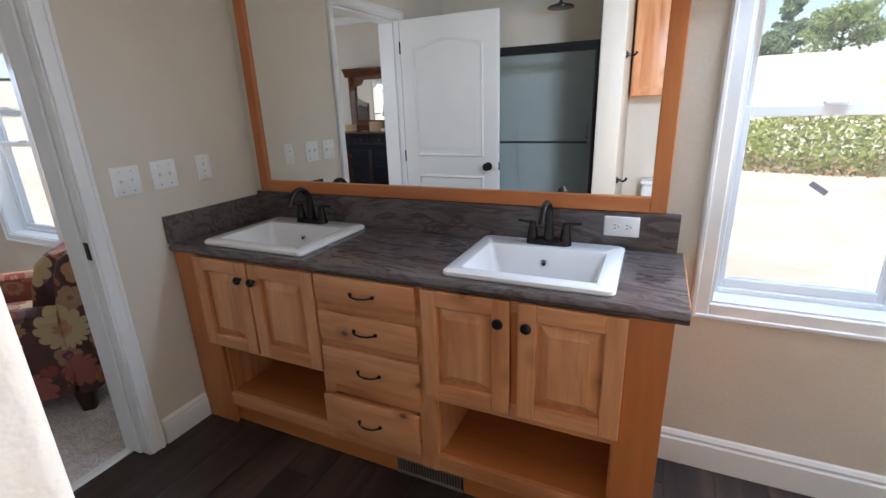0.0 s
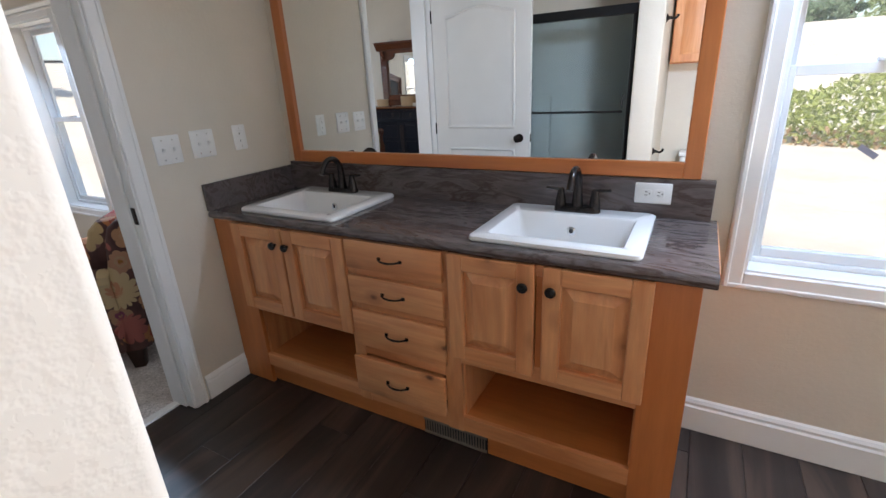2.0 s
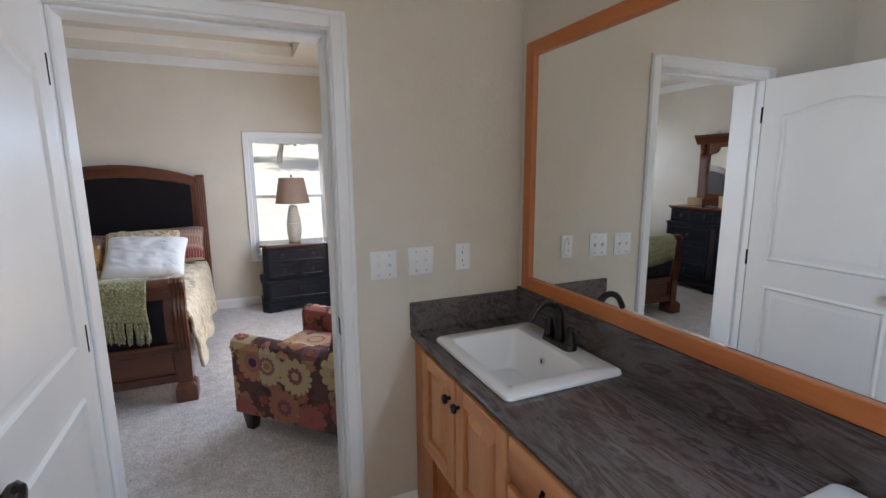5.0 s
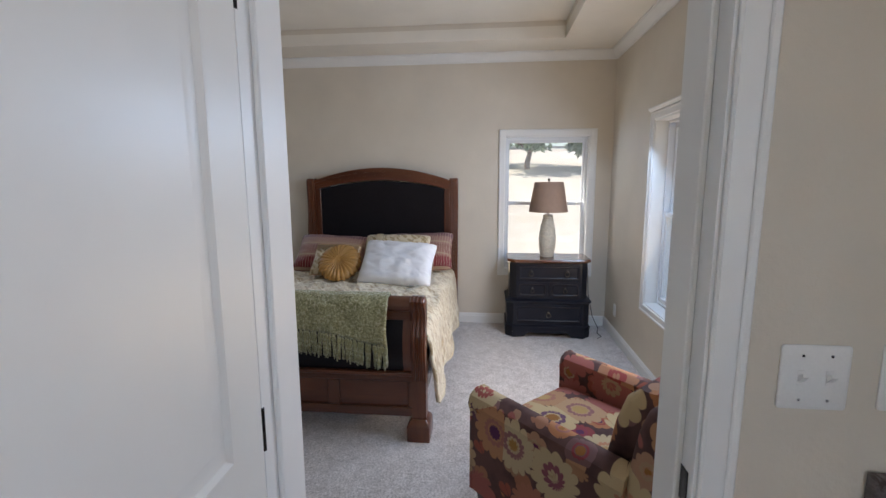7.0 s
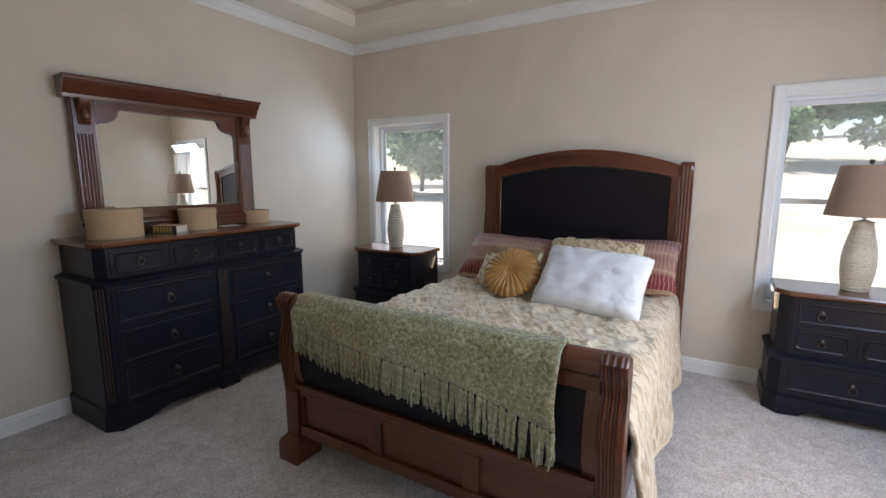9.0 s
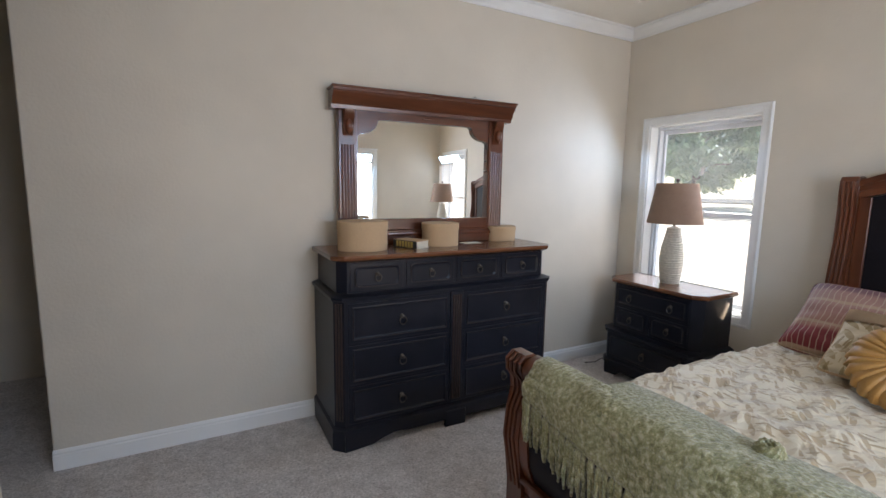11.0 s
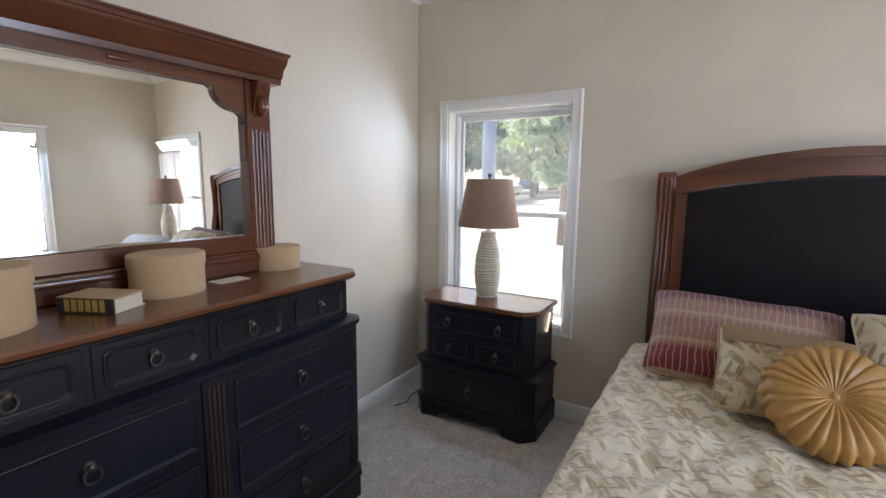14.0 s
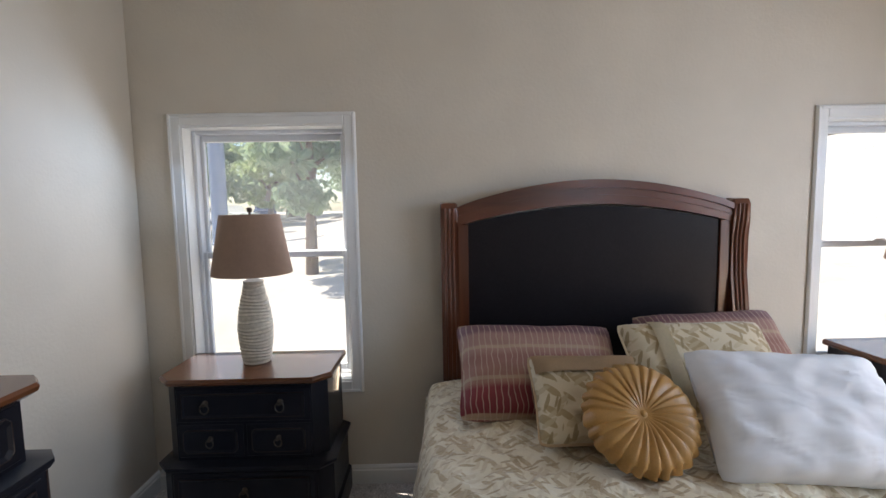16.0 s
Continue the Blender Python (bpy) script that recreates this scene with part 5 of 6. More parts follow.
def fold(f):
    """One pleat lying over the next: a slow rise and a quick fall."""
    return math.sin(f / 0.72 * math.pi / 2) if f < 0.72 else math.cos((f - 0.72) / 0.28 * math.pi / 2)


rings = []
for side in (-1, 1):
    for k in (range(K + 1) if side < 0 else range(K - 1, -1, -1)):
        t = k / K
        r = 0.015 + 0.168 * t
        ring = []
        for i in range(N):
            a = 2 * math.pi * i / N
            pleat = 0.0075 * (fold((26 * (a + 0.10 * t) / (2 * math.pi) + 0.35 * noise.noise((math.cos(a) * 3, math.sin(a) * 3, 1))) % 1.0) - 0.6) * min(1, t * 2.5) * (1.0 if t < 0.98 else 1.6)
            thick = 0.056 * (1 - t ** 5) ** 0.5 - 0.016 * math.exp(-(t / 0.18) ** 2)
            rr = r + (pleat * 1.2 if t > 0.9 else 0)
            ring.append((rr * math.cos(a), side * (thick + pleat), rr * math.sin(a)))
        rings.append(ring)
part("cover", loft(rings), M_GOLDSILK, rp)
bt = lathe([(0.010, 0), (0.011, 0.003), (0.007, 0.006), (0.001, 0.0065)], 14)
bmesh.ops.transform(bt, matrix=pose(0, -0.038, 0, 90, 0, 0), verts=bt.verts)
part("button", bt, M_GOLDSILK, rp)


# ---------- case furniture ----------
def ring_pull(parent, x, y, z, s=1.0):
    ro = lathe([(0.012 * s, 0), (0.012 * s, 0.004), (0.006 * s, 0.009), (0.006 * s, 0.018), (0.009 * s, 0.021), (0.003 * s, 0.025)], 12)
    bmesh.ops.transform(ro, matrix=pose(x, y, z, 90, 0, 0), verts=ro.verts)
    k = part("pull", ro, M_PEWTER, parent, "dark pewter ring pull")
    loop = [(x + 0.017 * s * math.sin(a), y - 0.012 - 0.004 * s, z - 0.018 * s + 0.019 * s * math.cos(a)) for a in (2 * math.pi * i / 16 for i in range(17))]
    part("ring", tube(loop, 0.0032 * s, 6), M_PEWTER, k)


def panel_drawer(parent, x0, x1, z0, z1, y, clip=0.0, pulls=(0.5,), bracketed=False):
    """A drawer front with a raised border and a sunk field; clip cuts the field's corners."""
    d = part("drawer", cube(x0, x1, y - 0.004, y + 0.012, z0, z1, 0.002), M_BLACK, parent)
    b = 0.024

    def out(i):
        a0, a1, c0, c1, k = x0 + b + i, x1 - b - i, z0 + b * 0.8 + i, z1 - b * 0.8 - i, clip
        return [(a0 + k, c0), (a1 - k, c0), (a1, c0 + k), (a1, c1 - k), (a1 - k, c1), (a0 + k, c1), (a0, c1 - k), (a0, c0 + k)] if clip else [(a0, c0), (a1, c0), (a1, c1), (a0, c1)]

    part("field", raised_panel(out, ((0.0, y - 0.003), (0.0, y - 0.0105), (0.004, y - 0.0115), (0.012, y - 0.007), (0.014, y - 0.0065))), M_BLACK, d, smooth=False)
    e = [(u, y - 0.0112, v) for u, v in out(0.002)]
    part("worn_edge", tube(e + e[:1], 0.0016, 4), M_RUBBED, d, "edge rubbed to brown wood")
    for f in pulls:
        ring_pull(d, x0 + (x1 - x0) * f, y - 0.006, (z0 + z1) / 2 + 0.012, 1.15 if clip == 0 else 1.0)


def clipped(w, d0, d1, c):
    """Plan outline of a case with clipped front corners; front at -d1, back at -d0."""
    return [(-w / 2, -d0), (-w / 2, -d1 + c), (-w / 2 + c, -d1), (w / 2 - c, -d1), (w / 2, -d1 + c), (w / 2, -d0)]


def slab_stack(levels, d0, c, bm=None):
    """Stacked outline rings (z, width, depth) for tops and plinths."""
    rings = [[(x, y, z) for x, y in clipped(w, d0, d, c)] for z, w, d in levels]
    return loft(rings, bm)


def plinth(parent, w, d, c, h, foot):
    """A moulded base with a scalloped apron between bracket feet."""
    part("base_moulding", slab_stack(((h - 0.035, w + 0.03, d + 0.015), (h - 0.012, w + 0.026, d + 0.013), (h, w, d)), 0.004, c), M_BLACK, parent)
    n = 18
    a, b = -w / 2 + c - 0.005, w / 2 - c + 0.005
    pts = [(a, 0)]
    for k in range(n + 1):
        x = a + foot + (b - a - 2 * foot) * k / n
        e = min(k, n - k) / n
        pts.append((x, min(0.045, 0.012 + 0.25 * e) + 0.012 * math.sin(min(1, e * 5) * math.pi)))
    pts += [(b, 0), (b, h - 0.034), (a, h - 0.034)]
    part("apron", prism(pts, "y", -d - 0.014, -d + 0.006), M_BLACK, parent)
    for s in (-1, 1):
        ft = [(s * w / 2 + s * 0.014, -0.004), (s * w / 2 + s * 0.014, -d + c), (s * (w / 2 - c), -d - 0.014), (s * (w / 2 - c) - s * 0.02, -d + 0.0), (s * w / 2 - s * 0.02, -d + c), (s * w / 2 - s * 0.02, -0.004)]
        part("foot", prism(ft, "z", 0, h - 0.034), M_BLACK, parent)


def make_dresser():
    e = thing("dresser", "tall rubbed-black dresser with brown wood top and ten drawers", "dresser", (-2.012, DRESS_Y + 0.004, 0), 180)
    W, D, C = 1.44, 0.485, 0.045
    W2, D2 = 1.39, 0.46
    plinth(e, W, D, C, 0.135, 0.16)
    part("lower_case", slab_stack(((0.13, W, D), (0.83, W, D)), 0.01, C), M_BLACK, e, smooth=False)
    part("ledge", slab_stack(((0.83, W + 0.012, D + 0.006), (0.843, W + 0.028, D + 0.014), (0.854, W + 0.028, D + 0.014), (0.868, W2 + 0.01, D2 + 0.006)), 0.008, C), M_BLACK, e)
    part("upper_case", slab_stack(((0.868, W2, D2), (1.036, W2, D2)), 0.01, C), M_BLACK, e, smooth=False)
    part("top", slab_stack(((1.036, W2 + 0.03, D2 + 0.015), (1.047, W2 + 0.065, D2 + 0.03), (1.060, W2 + 0.07, D2 + 0.034), (1.070, W2 + 0.06, D2 + 0.03)), 0.004, C + 0.012), M_TOPWOOD, e, "brown wood top with clipped corners")
    x = -W2 / 2 + 0.06
    wide = (W2 - 0.12 - 3 * 0.02) / 4
    for k in range(4):
        panel_drawer(e, x, x + wide, 0.880, 1.026, -D2 - 0.001, 0.014)
        x += wide + 0.02
    for s in (-1, 1):
        x0, x1 = (-W / 2 + 0.065, -0.045) if s < 0 else (0.045, W / 2 - 0.065)
        for z0, z1 in ((0.602, 0.818), (0.372, 0.588), (0.150, 0.358)):
            panel_drawer(e, x0, x1, z0, z1, -D - 0.001)
        # fluted corner
        for t in (0.25, 0.5, 0.75):
            px, py = s * (W / 2 - C * t), -D + C * (1 - t)
            part("reed", tube([(px + s * 0.001, py - 0.001, 0.17), (px + s * 0.001, py - 0.001, 0.82)], 0.005, 6), M_RUBBED, e)
    part("centre_stile", cube(-0.042, 0.042, -D - 0.012, -D + 0.002, 0.15, 0.83, 0.003), M_BLACK, e)
    for t in (-0.024, -0.008, 0.008, 0.024):
        part("reed", tube([(t, -D - 0.013, 0.17), (t, -D - 0.013, 0.81)], 0.0055, 6), M_RUBBED, e)
    part("centre_foot", cube(-0.07, 0.07, -D - 0.022, -D + 0.004, 0.0, 0.10, 0.004), M_BLACK, e)
    return e


make_dresser()


def make_dresser_mirror():
    e = thing("dresser_mirror", "carved cherry-stained mirror with cornice and fluted columns, standing on the dresser", "mirror", (-1.998, DRESS_Y + 0.050, 1.071), 177.0)
    e.scale = (1.035, 1.0, 1.045)
    H0 = 0.0
    part("base_rail", cube(-0.53, 0.53, -0.07, -0.005, H0, 0.085, 0.004), M_CHERRY_X, e)
    part("base_moulding", cube(-0.54, 0.54, -0.08, -0.0, 0.05, 0.075, 0.008, 2), M_CHERRY_X, e)
    part("lower_rail", cube(-0.44, 0.44, -0.055, -0.01, 0.085, 0.152, 0.004), M_CHERRY_X, e)
    for s in (-1, 1):
        x0, x1 = sorted((s * 0.435, s * 0.545))
        c = part("column", cube(x0, x1, -0.06, -0.005, 0.085, 0.765, 0.004), M_CHERRY_Z, e)
        for k in range(5):
            xx = s * 0.49 + (k - 2) * 0.017
            part("flute_bead", tube([(xx, -0.061, 0.10), (xx, -0.061, 0.575)], 0.006, 6), M_CHERRY_Z, c)
        cb = [(-0.058, 0.62), (-0.078, 0.66), (-0.082, 0.70), (-0.105, 0.725), (-0.112, 0.765), (-0.05, 0.765), (-0.05, 0.62)]
        part("corbel", prism(cb, "x", s * 0.49 - 0.03, s * 0.49 + 0.03, bevel=0.004), M_CHERRY_Z, c, "carved scroll corbel")
        part("corbel_leaf", lathe([(0.004, 0.0), (0.02, 0.02), (0.026, 0.045), (0.016, 0.075), (0.004, 0.085)], 12, (s * 0.49, -0.085, 0.63)), M_CHERRY_Z, c)
    # head board with its clipped, hollowed corners
    gx, gz0, gz1 = 0.432, 0.15, 0.725
    outline = [(-gx - 0.02, gz0 + 0.3), (-gx, gz0 + 0.3), (-gx, gz1 - 0.10)]
    outline += [(-gx + 0.02 + 0.10 * math.sin(radians(18 * k)), gz1 - 0.085 + 0.075 * (1 - math.cos(radians(18 * k)))) for k in range(6)]
    outline += [(-gx + 0.135, gz1), (gx - 0.135, gz1)]
    outline += [(gx - 0.02 - 0.10 * math.sin(radians(18 * k)), gz1 - 0.085 + 0.075 * (1 - math.cos(radians(18 * k)))) for k in range(5, -1, -1)]
    outline += [(gx, gz1 - 0.10), (gx, gz0 + 0.3), (gx + 0.02, gz0 + 0.3), (gx + 0.02, 0.765), (-gx - 0.02, 0.765)]
    part("head_board", prism(outline, "y", -0.05, -0.012), M_CHERRY_X, e)
    part("glass", cube(-gx - 0.01, gx + 0.01, -0.026, -0.022, gz0 - 0.005, gz1 + 0.01), M_MIRROR, e, "bevelled mirror glass", smooth=False)
    part("backing", cube(-0.53, 0.53, -0.012, -0.004, 0.08, 0.77), M_CHERRY_X, e)
    prof = [(0.0, 0.765), (-0.085, 0.765), (-0.088, 0.785), (-0.10, 0.795), (-0.108, 0.82), (-0.13, 0.838), (-0.135, 0.852), (-0.142, 0.855), (-0.142, 0.872), (-0.0, 0.872)]
    part("cornice", prism(prof, "x", -0.585, 0.585), M_CHERRY_X, e)
    part("cornice_cap", cube(-0.595, 0.595, -0.15, -0.0, 0.868, 0.88, 0.004), M_CHERRY_X, e)
    part("keystone", cube(-0.035, 0.035, -0.065, -0.048, 0.742, 0.755, 0.005, 2), M_CHERRY_X, e)
    hk = tube([(0.36, -0.02, 0.879), (0.365, -0.02, 0.90), (0.345, -0.02, 0.918), (0.322, -0.02, 0.90), (0.325, -0.02, 0.879)], 0.003, 6)
    part("hanging_wire", hk, M_BLACKM, e, "black wire hanger loop")
    return e


make_dresser_mirror()

for x, y, r, h in ((-1.52, -4.405, 0.147, 0.165), (-2.04, -4.435, 0.122, 0.14), (-2.565, -4.515, 0.108, 0.10)):
    hb = thing("hat_box", "round tan pasteboard box with lid on the dresser", "box", (x, y, 1.0705), group="round boxes on the dresser")
    part("body", lathe([(r - 0.004, 0), (r - 0.004, h * 0.72)], 40, squash=0.9), M_BOX, hb)
    part("lid", lathe([(r - 0.003, h * 0.70), (r, h * 0.70), (r, h - 0.004), (r - 0.004, h), (0.01, h + 0.001)], 40, squash=0.9), M_BOX, hb)
bk = thing("book", "thick book with black and gold spine lying on the dresser", "book", (-1.82, -4.39, 1.0705), -64)
part("pages", cube(-0.085, 0.085, -0.055, 0.055, 0.004, 0.042), M_CREAMPAPER, bk)
part("cover", cube(-0.09, 0.092, -0.06, 0.06, 0.042, 0.047, 0.001), M_BOX, bk)
part("cover", cube(-0.09, 0.092, -0.06, 0.06, 0.0, 0.004, 0.001), M_CREAMPAPER, bk)
part("spine", cube(-0.09, 0.09, 0.056, 0.063, 0.001, 0.046, 0.002), M_BOOKSPINE, bk, "black spine")
for k in range(6):
    x = -0.062 + k * 0.022
    part("gold_bar", cube(x, x + 0.016, 0.0628, 0.0638, 0.006, 0.042), M_GOLDINK, bk)
nc = tagged(obj("note_card", cube(-2.34, -2.21, -4.48, -4.40, 1.0708, 1.0726), M_CREAMPAPER), "small white card lying flat on the dresser", "card")


def make_nightstand(at, label):
    e = thing("nightstand", label, "nightstand", at, 90, group="nightstands beside the bed")
    W, D, C = 0.80, 0.405, 0.06
    W2, D2 = 0.735, 0.375
    plinth(e, W - 0.02, D, C, 0.125, 0.11)
    part("lower_case", slab_stack(((0.12, W - 0.02, D), (0.335, W - 0.02, D)), 0.01, C), M_BLACK, e, smooth=False)
    part("ledge", slab_stack(((0.335, W, D + 0.008), (0.348, W + 0.014, D + 0.015), (0.36, W + 0.014, D + 0.015), (0.374, W2 + 0.01, D2 + 0.005)), 0.008, C), M_BLACK, e)
    part("upper_case", slab_stack(((0.374, W2, D2), (0.723, W2, D2)), 0.01, C), M_BLACK, e, smooth=False)
    part("top", slab_stack(((0.723, W2 + 0.02, D2 + 0.01), (0.733, W2 + 0.05, D2 + 0.026), (0.747, W2 + 0.056, D2 + 0.03), (0.760, W2 + 0.04, D2 + 0.024)), 0.004, C + 0.008), M_TOPWOOD, e, "glossy brown wood top with clipped corners")
    a, b = -W2 / 2 + C + 0.008, W2 / 2 - C - 0.008
    panel_drawer(e, a, b, 0.555, 0.708, -D2 - 0.001, 0, (0.22, 0.78))
    panel_drawer(e, a, -0.008, 0.39, 0.54, -D2 - 0.001, 0.014)
    panel_drawer(e, 0.008, b, 0.39, 0.54, -D2 - 0.001, 0.014)
    panel_drawer(e, a - 0.02, b + 0.02, 0.145, 0.325, -D - 0.001)
    return e


NS1, NS2 = (HEAD_X + 0.018, -4.0, 0), (HEAD_X + 0.018, -0.63, 0)
make_nightstand(NS1, "rubbed-black nightstand with brown wood top by the dresser")
make_nightstand(NS2, "rubbed-black nightstand with brown wood top by the window corner")


def make_lamp(x, y, label):
    e = thing("table_lamp", label, "lamp", (x, y, 0.761), group="bedside lamps")
    prof = [(0.062, 0.0), (0.066, 0.006), (0.062, 0.012)]
    n = 46
    rnd = random.Random(3)
    for k in range(n):
        t = k / (n - 1)
        r = 0.06 + 0.028 * math.sin(math.pi * min(1, t * 0.95 + 0.08)) ** 1.2 - 0.014 * t
        prof.append((r + (0.0028 if k % 2 else -0.0012) + rnd.uniform(-0.0012, 0.0012), 0.014 + 0.385 * t))
    prof += [(0.048, 0.405), (0.03, 0.412), (0.012, 0.42)]
    bm = lathe(prof, 32)
    for v in bm.verts:
        a = math.atan2(v.co.y, v.co.x)
        v.co.z += 0.004 * math.sin(2 * a + v.co.z * 30) * (1 if 0.02 < v.co.z < 0.39 else 0)
    part("base", bm, M_CERAMIC, e, "ribbed cream ceramic base")
    part("stem", lathe([(0.008, 0.418), (0.008, 0.50), (0.014, 0.505), (0.014, 0.55), (0.006, 0.555)], 12), M_PEWTER, e)
    sh = bmesh.new()
    rings = [(0.186, 0.440), (0.187, 0.444), (0.138, 0.722), (0.137, 0.726), (0.134, 0.724), (0.183, 0.442), (0.186, 0.440)]
    prev = None
    for r, z in rings:
        ring = [sh.verts.new((r * math.cos(2 * math.pi * i / 40), r * math.sin(2 * math.pi * i / 40), z)) for i in range(40)]
        if prev:
            for i in range(40):
                sh.faces.new((prev[i], prev[(i + 1) % 40], ring[(i + 1) % 40], ring[i]))
        prev = ring
    part("shade", sh, M_SHADE, e, "tapered brown linen shade")
    part("harp", tube([(0.0, -0.012, 0.50), (0.0, -0.06, 0.56), (0.0, -0.055, 0.66), (0, 0, 0.715), (0.0, 0.055, 0.66), (0.0, 0.06, 0.56), (0, 0.012, 0.50)], 0.0025, 6), M_PEWTER, e)
    part("spider", tube([(-0.137, 0, 0.716), (0.137, 0, 0.716)], 0.002, 6), M_PEWTER, e)
    part("finial", lathe([(0.005, 0.714), (0.005, 0.735), (0.012, 0.738), (0.013, 0.758), (0.003, 0.762)], 12), M_PEWTER, e)


make_lamp(-3.74, -4.012, "ribbed cream table lamp with brown shade near the dresser")
make_lamp(-3.72, -0.632, "ribbed cream table lamp with brown shade in the corner")
for nm, pts in (("lamp_cord", [(-3.88, -0.20, 0.62), (-3.87, -0.185, 0.35), (-3.84, -0.14, 0.12), (-3.78, -0.09, 0.01), (-3.66, -0.13, 0.006), (-3.56, -0.11, 0.006), (-3.50, -0.16, 0.006)]),
                ("lamp_cord", [(-3.87, -4.45, 0.5), (-3.85, -4.49, 0.2), (-3.77, -4.51, 0.02), (-3.65, -4.53, 0.006), (-3.55, -4.49, 0.012), (-3.47, -4.53, 0.006)])):
    tagged(obj(nm, tube(pts, 0.004, 6), M_CORD, None, True), "thin brown lamp cord trailing on the carpet", "cord", group="lamp cords")
wo = thing("wall_outlet", "white outlet plate low on the wall", "outlet", (-3.55, -0.0005, 0.275))
part("plate", loft([[(x, y, z) for x, z in round_rect(0.036 - i, 0.058 - i, 0.005, 3)] for y, i in ((0, 0), (-0.004, 0), (-0.006, 0.004))]), M_PLATE, wo)
for s in (-1, 1):
    part("receptacle", loft([[(x, y, z + s * 0.02) for x, z in round_rect(0.014 - i, 0.013 - i, 0.006, 4)] for y, i in ((-0.005, 0), (-0.0075, 0.001))]), M_PLATE, wo)


# ---------- armchair ----------
def make_floral():
    """Large retro flowers on a dark brown ground: each cell grows one petalled flower."""
    m, n, l, b = material("floral_upholstery", 0.85, spec=0.2)
    tc = n.new("ShaderNodeTexCoord")

    def mth(op, a, c=None):
        x = n.new("ShaderNodeMath")
        x.operation = op
        for s, v in zip(x.inputs, (a, c)):
            if v is None:
                continue
            if isinstance(v, (int, float)):
                s.default_value = v
            else:
                l.new(v, s)
        return x.outputs[0]

    def layer(scale, shift, petals, below, stops, cover):
        mp = n.new("ShaderNodeMapping")
        mp.inputs["Location"].default_value = shift
        l.new(tc.outputs["Object"], mp.inputs["Vector"])
        vo = n.new("ShaderNodeTexVoronoi")
        vo.inputs["Scale"].default_value, vo.inputs["Randomness"].default_value = scale, 0.75
        l.new(mp.outputs[0], vo.inputs["Vector"])
        df = n.new("ShaderNodeVectorMath")
        df.operation = "SUBTRACT"
        l.new(mp.outputs[0], df.inputs[0])
        l.new(vo.outputs["Position"], df.inputs[1])
        sp = n.new("ShaderNodeSeparateXYZ")
        l.new(df.outputs[0], sp.inputs[0])
        ang = mth("ARCTAN2", mth("ADD", sp.outputs["Z"], mth("MULTIPLY", sp.outputs["X"], 0.6)), mth("SUBTRACT", sp.outputs["Y"], mth("MULTIPLY", sp.outputs["X"], 0.5)))
        wave = mth("ABSOLUTE", mth("SINE", mth("MULTIPLY", ang, petals / 2)))
        lobed = mth("DIVIDE", mth("MULTIPLY", vo.outputs["Distance"], 1.0), mth("ADD", mth("MULTIPLY", mth("POWER", wave, 0.5), 0.22), 0.78))
        sc = n.new("ShaderNodeSeparateColor")
        l.new(vo.outputs["Color"], sc.inputs[0])
        petal = ramp(n, l, sc.outputs[0], stops)
        core = ramp(n, l, sc.outputs[1], [(0.2, (0.28, 0.12, 0.03)), (0.4, (0.55, 0.40, 0.16)), (0.6, (0.22, 0.03, 0.03)), (0.8, (0.10, 0.03, 0.08))])
        flower = mixc(n, l, ramp(n, l, lobed, [(0.15, (1, 1, 1)), (0.17, (0, 0, 0))]), petal, core)
        accent = ramp(n, l, sc.outputs[2], [(0.2, (0.30, 0.05, 0.05)), (0.4, (0.10, 0.035, 0.11)), (0.6, (0.46, 0.20, 0.11)), (0.8, (0.36, 0.25, 0.15))])
        ringm = ramp(n, l, lobed, [(0.19, (0, 0, 0)), (0.20, (1, 1, 1)), (0.275, (1, 1, 1)), (0.285, (0, 0, 0))])
        flower = mixc(n, l, mixc(n, l, 0.9, (0, 0, 0), ringm), flower, accent)
        mask = ramp(n, l, lobed, [(cover, (1, 1, 1)), (cover + 0.015, (0, 0, 0))])
        return mixc(n, l, mask, below, flower)

    ground = ramp(n, l, noise_tex(n, l, coords(n, l), 9, 2), [(0.4, (0.075, 0.038, 0.034)), (0.6, (0.115, 0.06, 0.054))])
    warm = [(0.1, (0.40, 0.17, 0.075)), (0.3, (0.24, 0.05, 0.052)), (0.5, (0.43, 0.26, 0.13)), (0.7, (0.10, 0.045, 0.08)), (0.9, (0.38, 0.21, 0.13))]
    pale = [(0.15, (0.50, 0.37, 0.20)), (0.35, (0.48, 0.38, 0.24)), (0.55, (0.42, 0.22, 0.11)), (0.8, (0.33, 0.11, 0.09))]
    c = layer(8.0, (0.3, 0.1, 0.7), 6, ground, warm, 0.50)
    c = layer(4.3, (0.15, 0.42, 0.33), 14, c, pale, 0.52)
    f = noise_tex(n, l, coords(n, l), 320, 2)
    l.new(mixc(n, l, 0.2, c, ramp(n, l, f, [(0.3, (0.6, 0.6, 0.6)), (0.7, (1, 1, 1))]), "MULTIPLY"), b.inputs["Base Color"])
    bump(n, l, b, f, 0.25, 0.001)
    return m


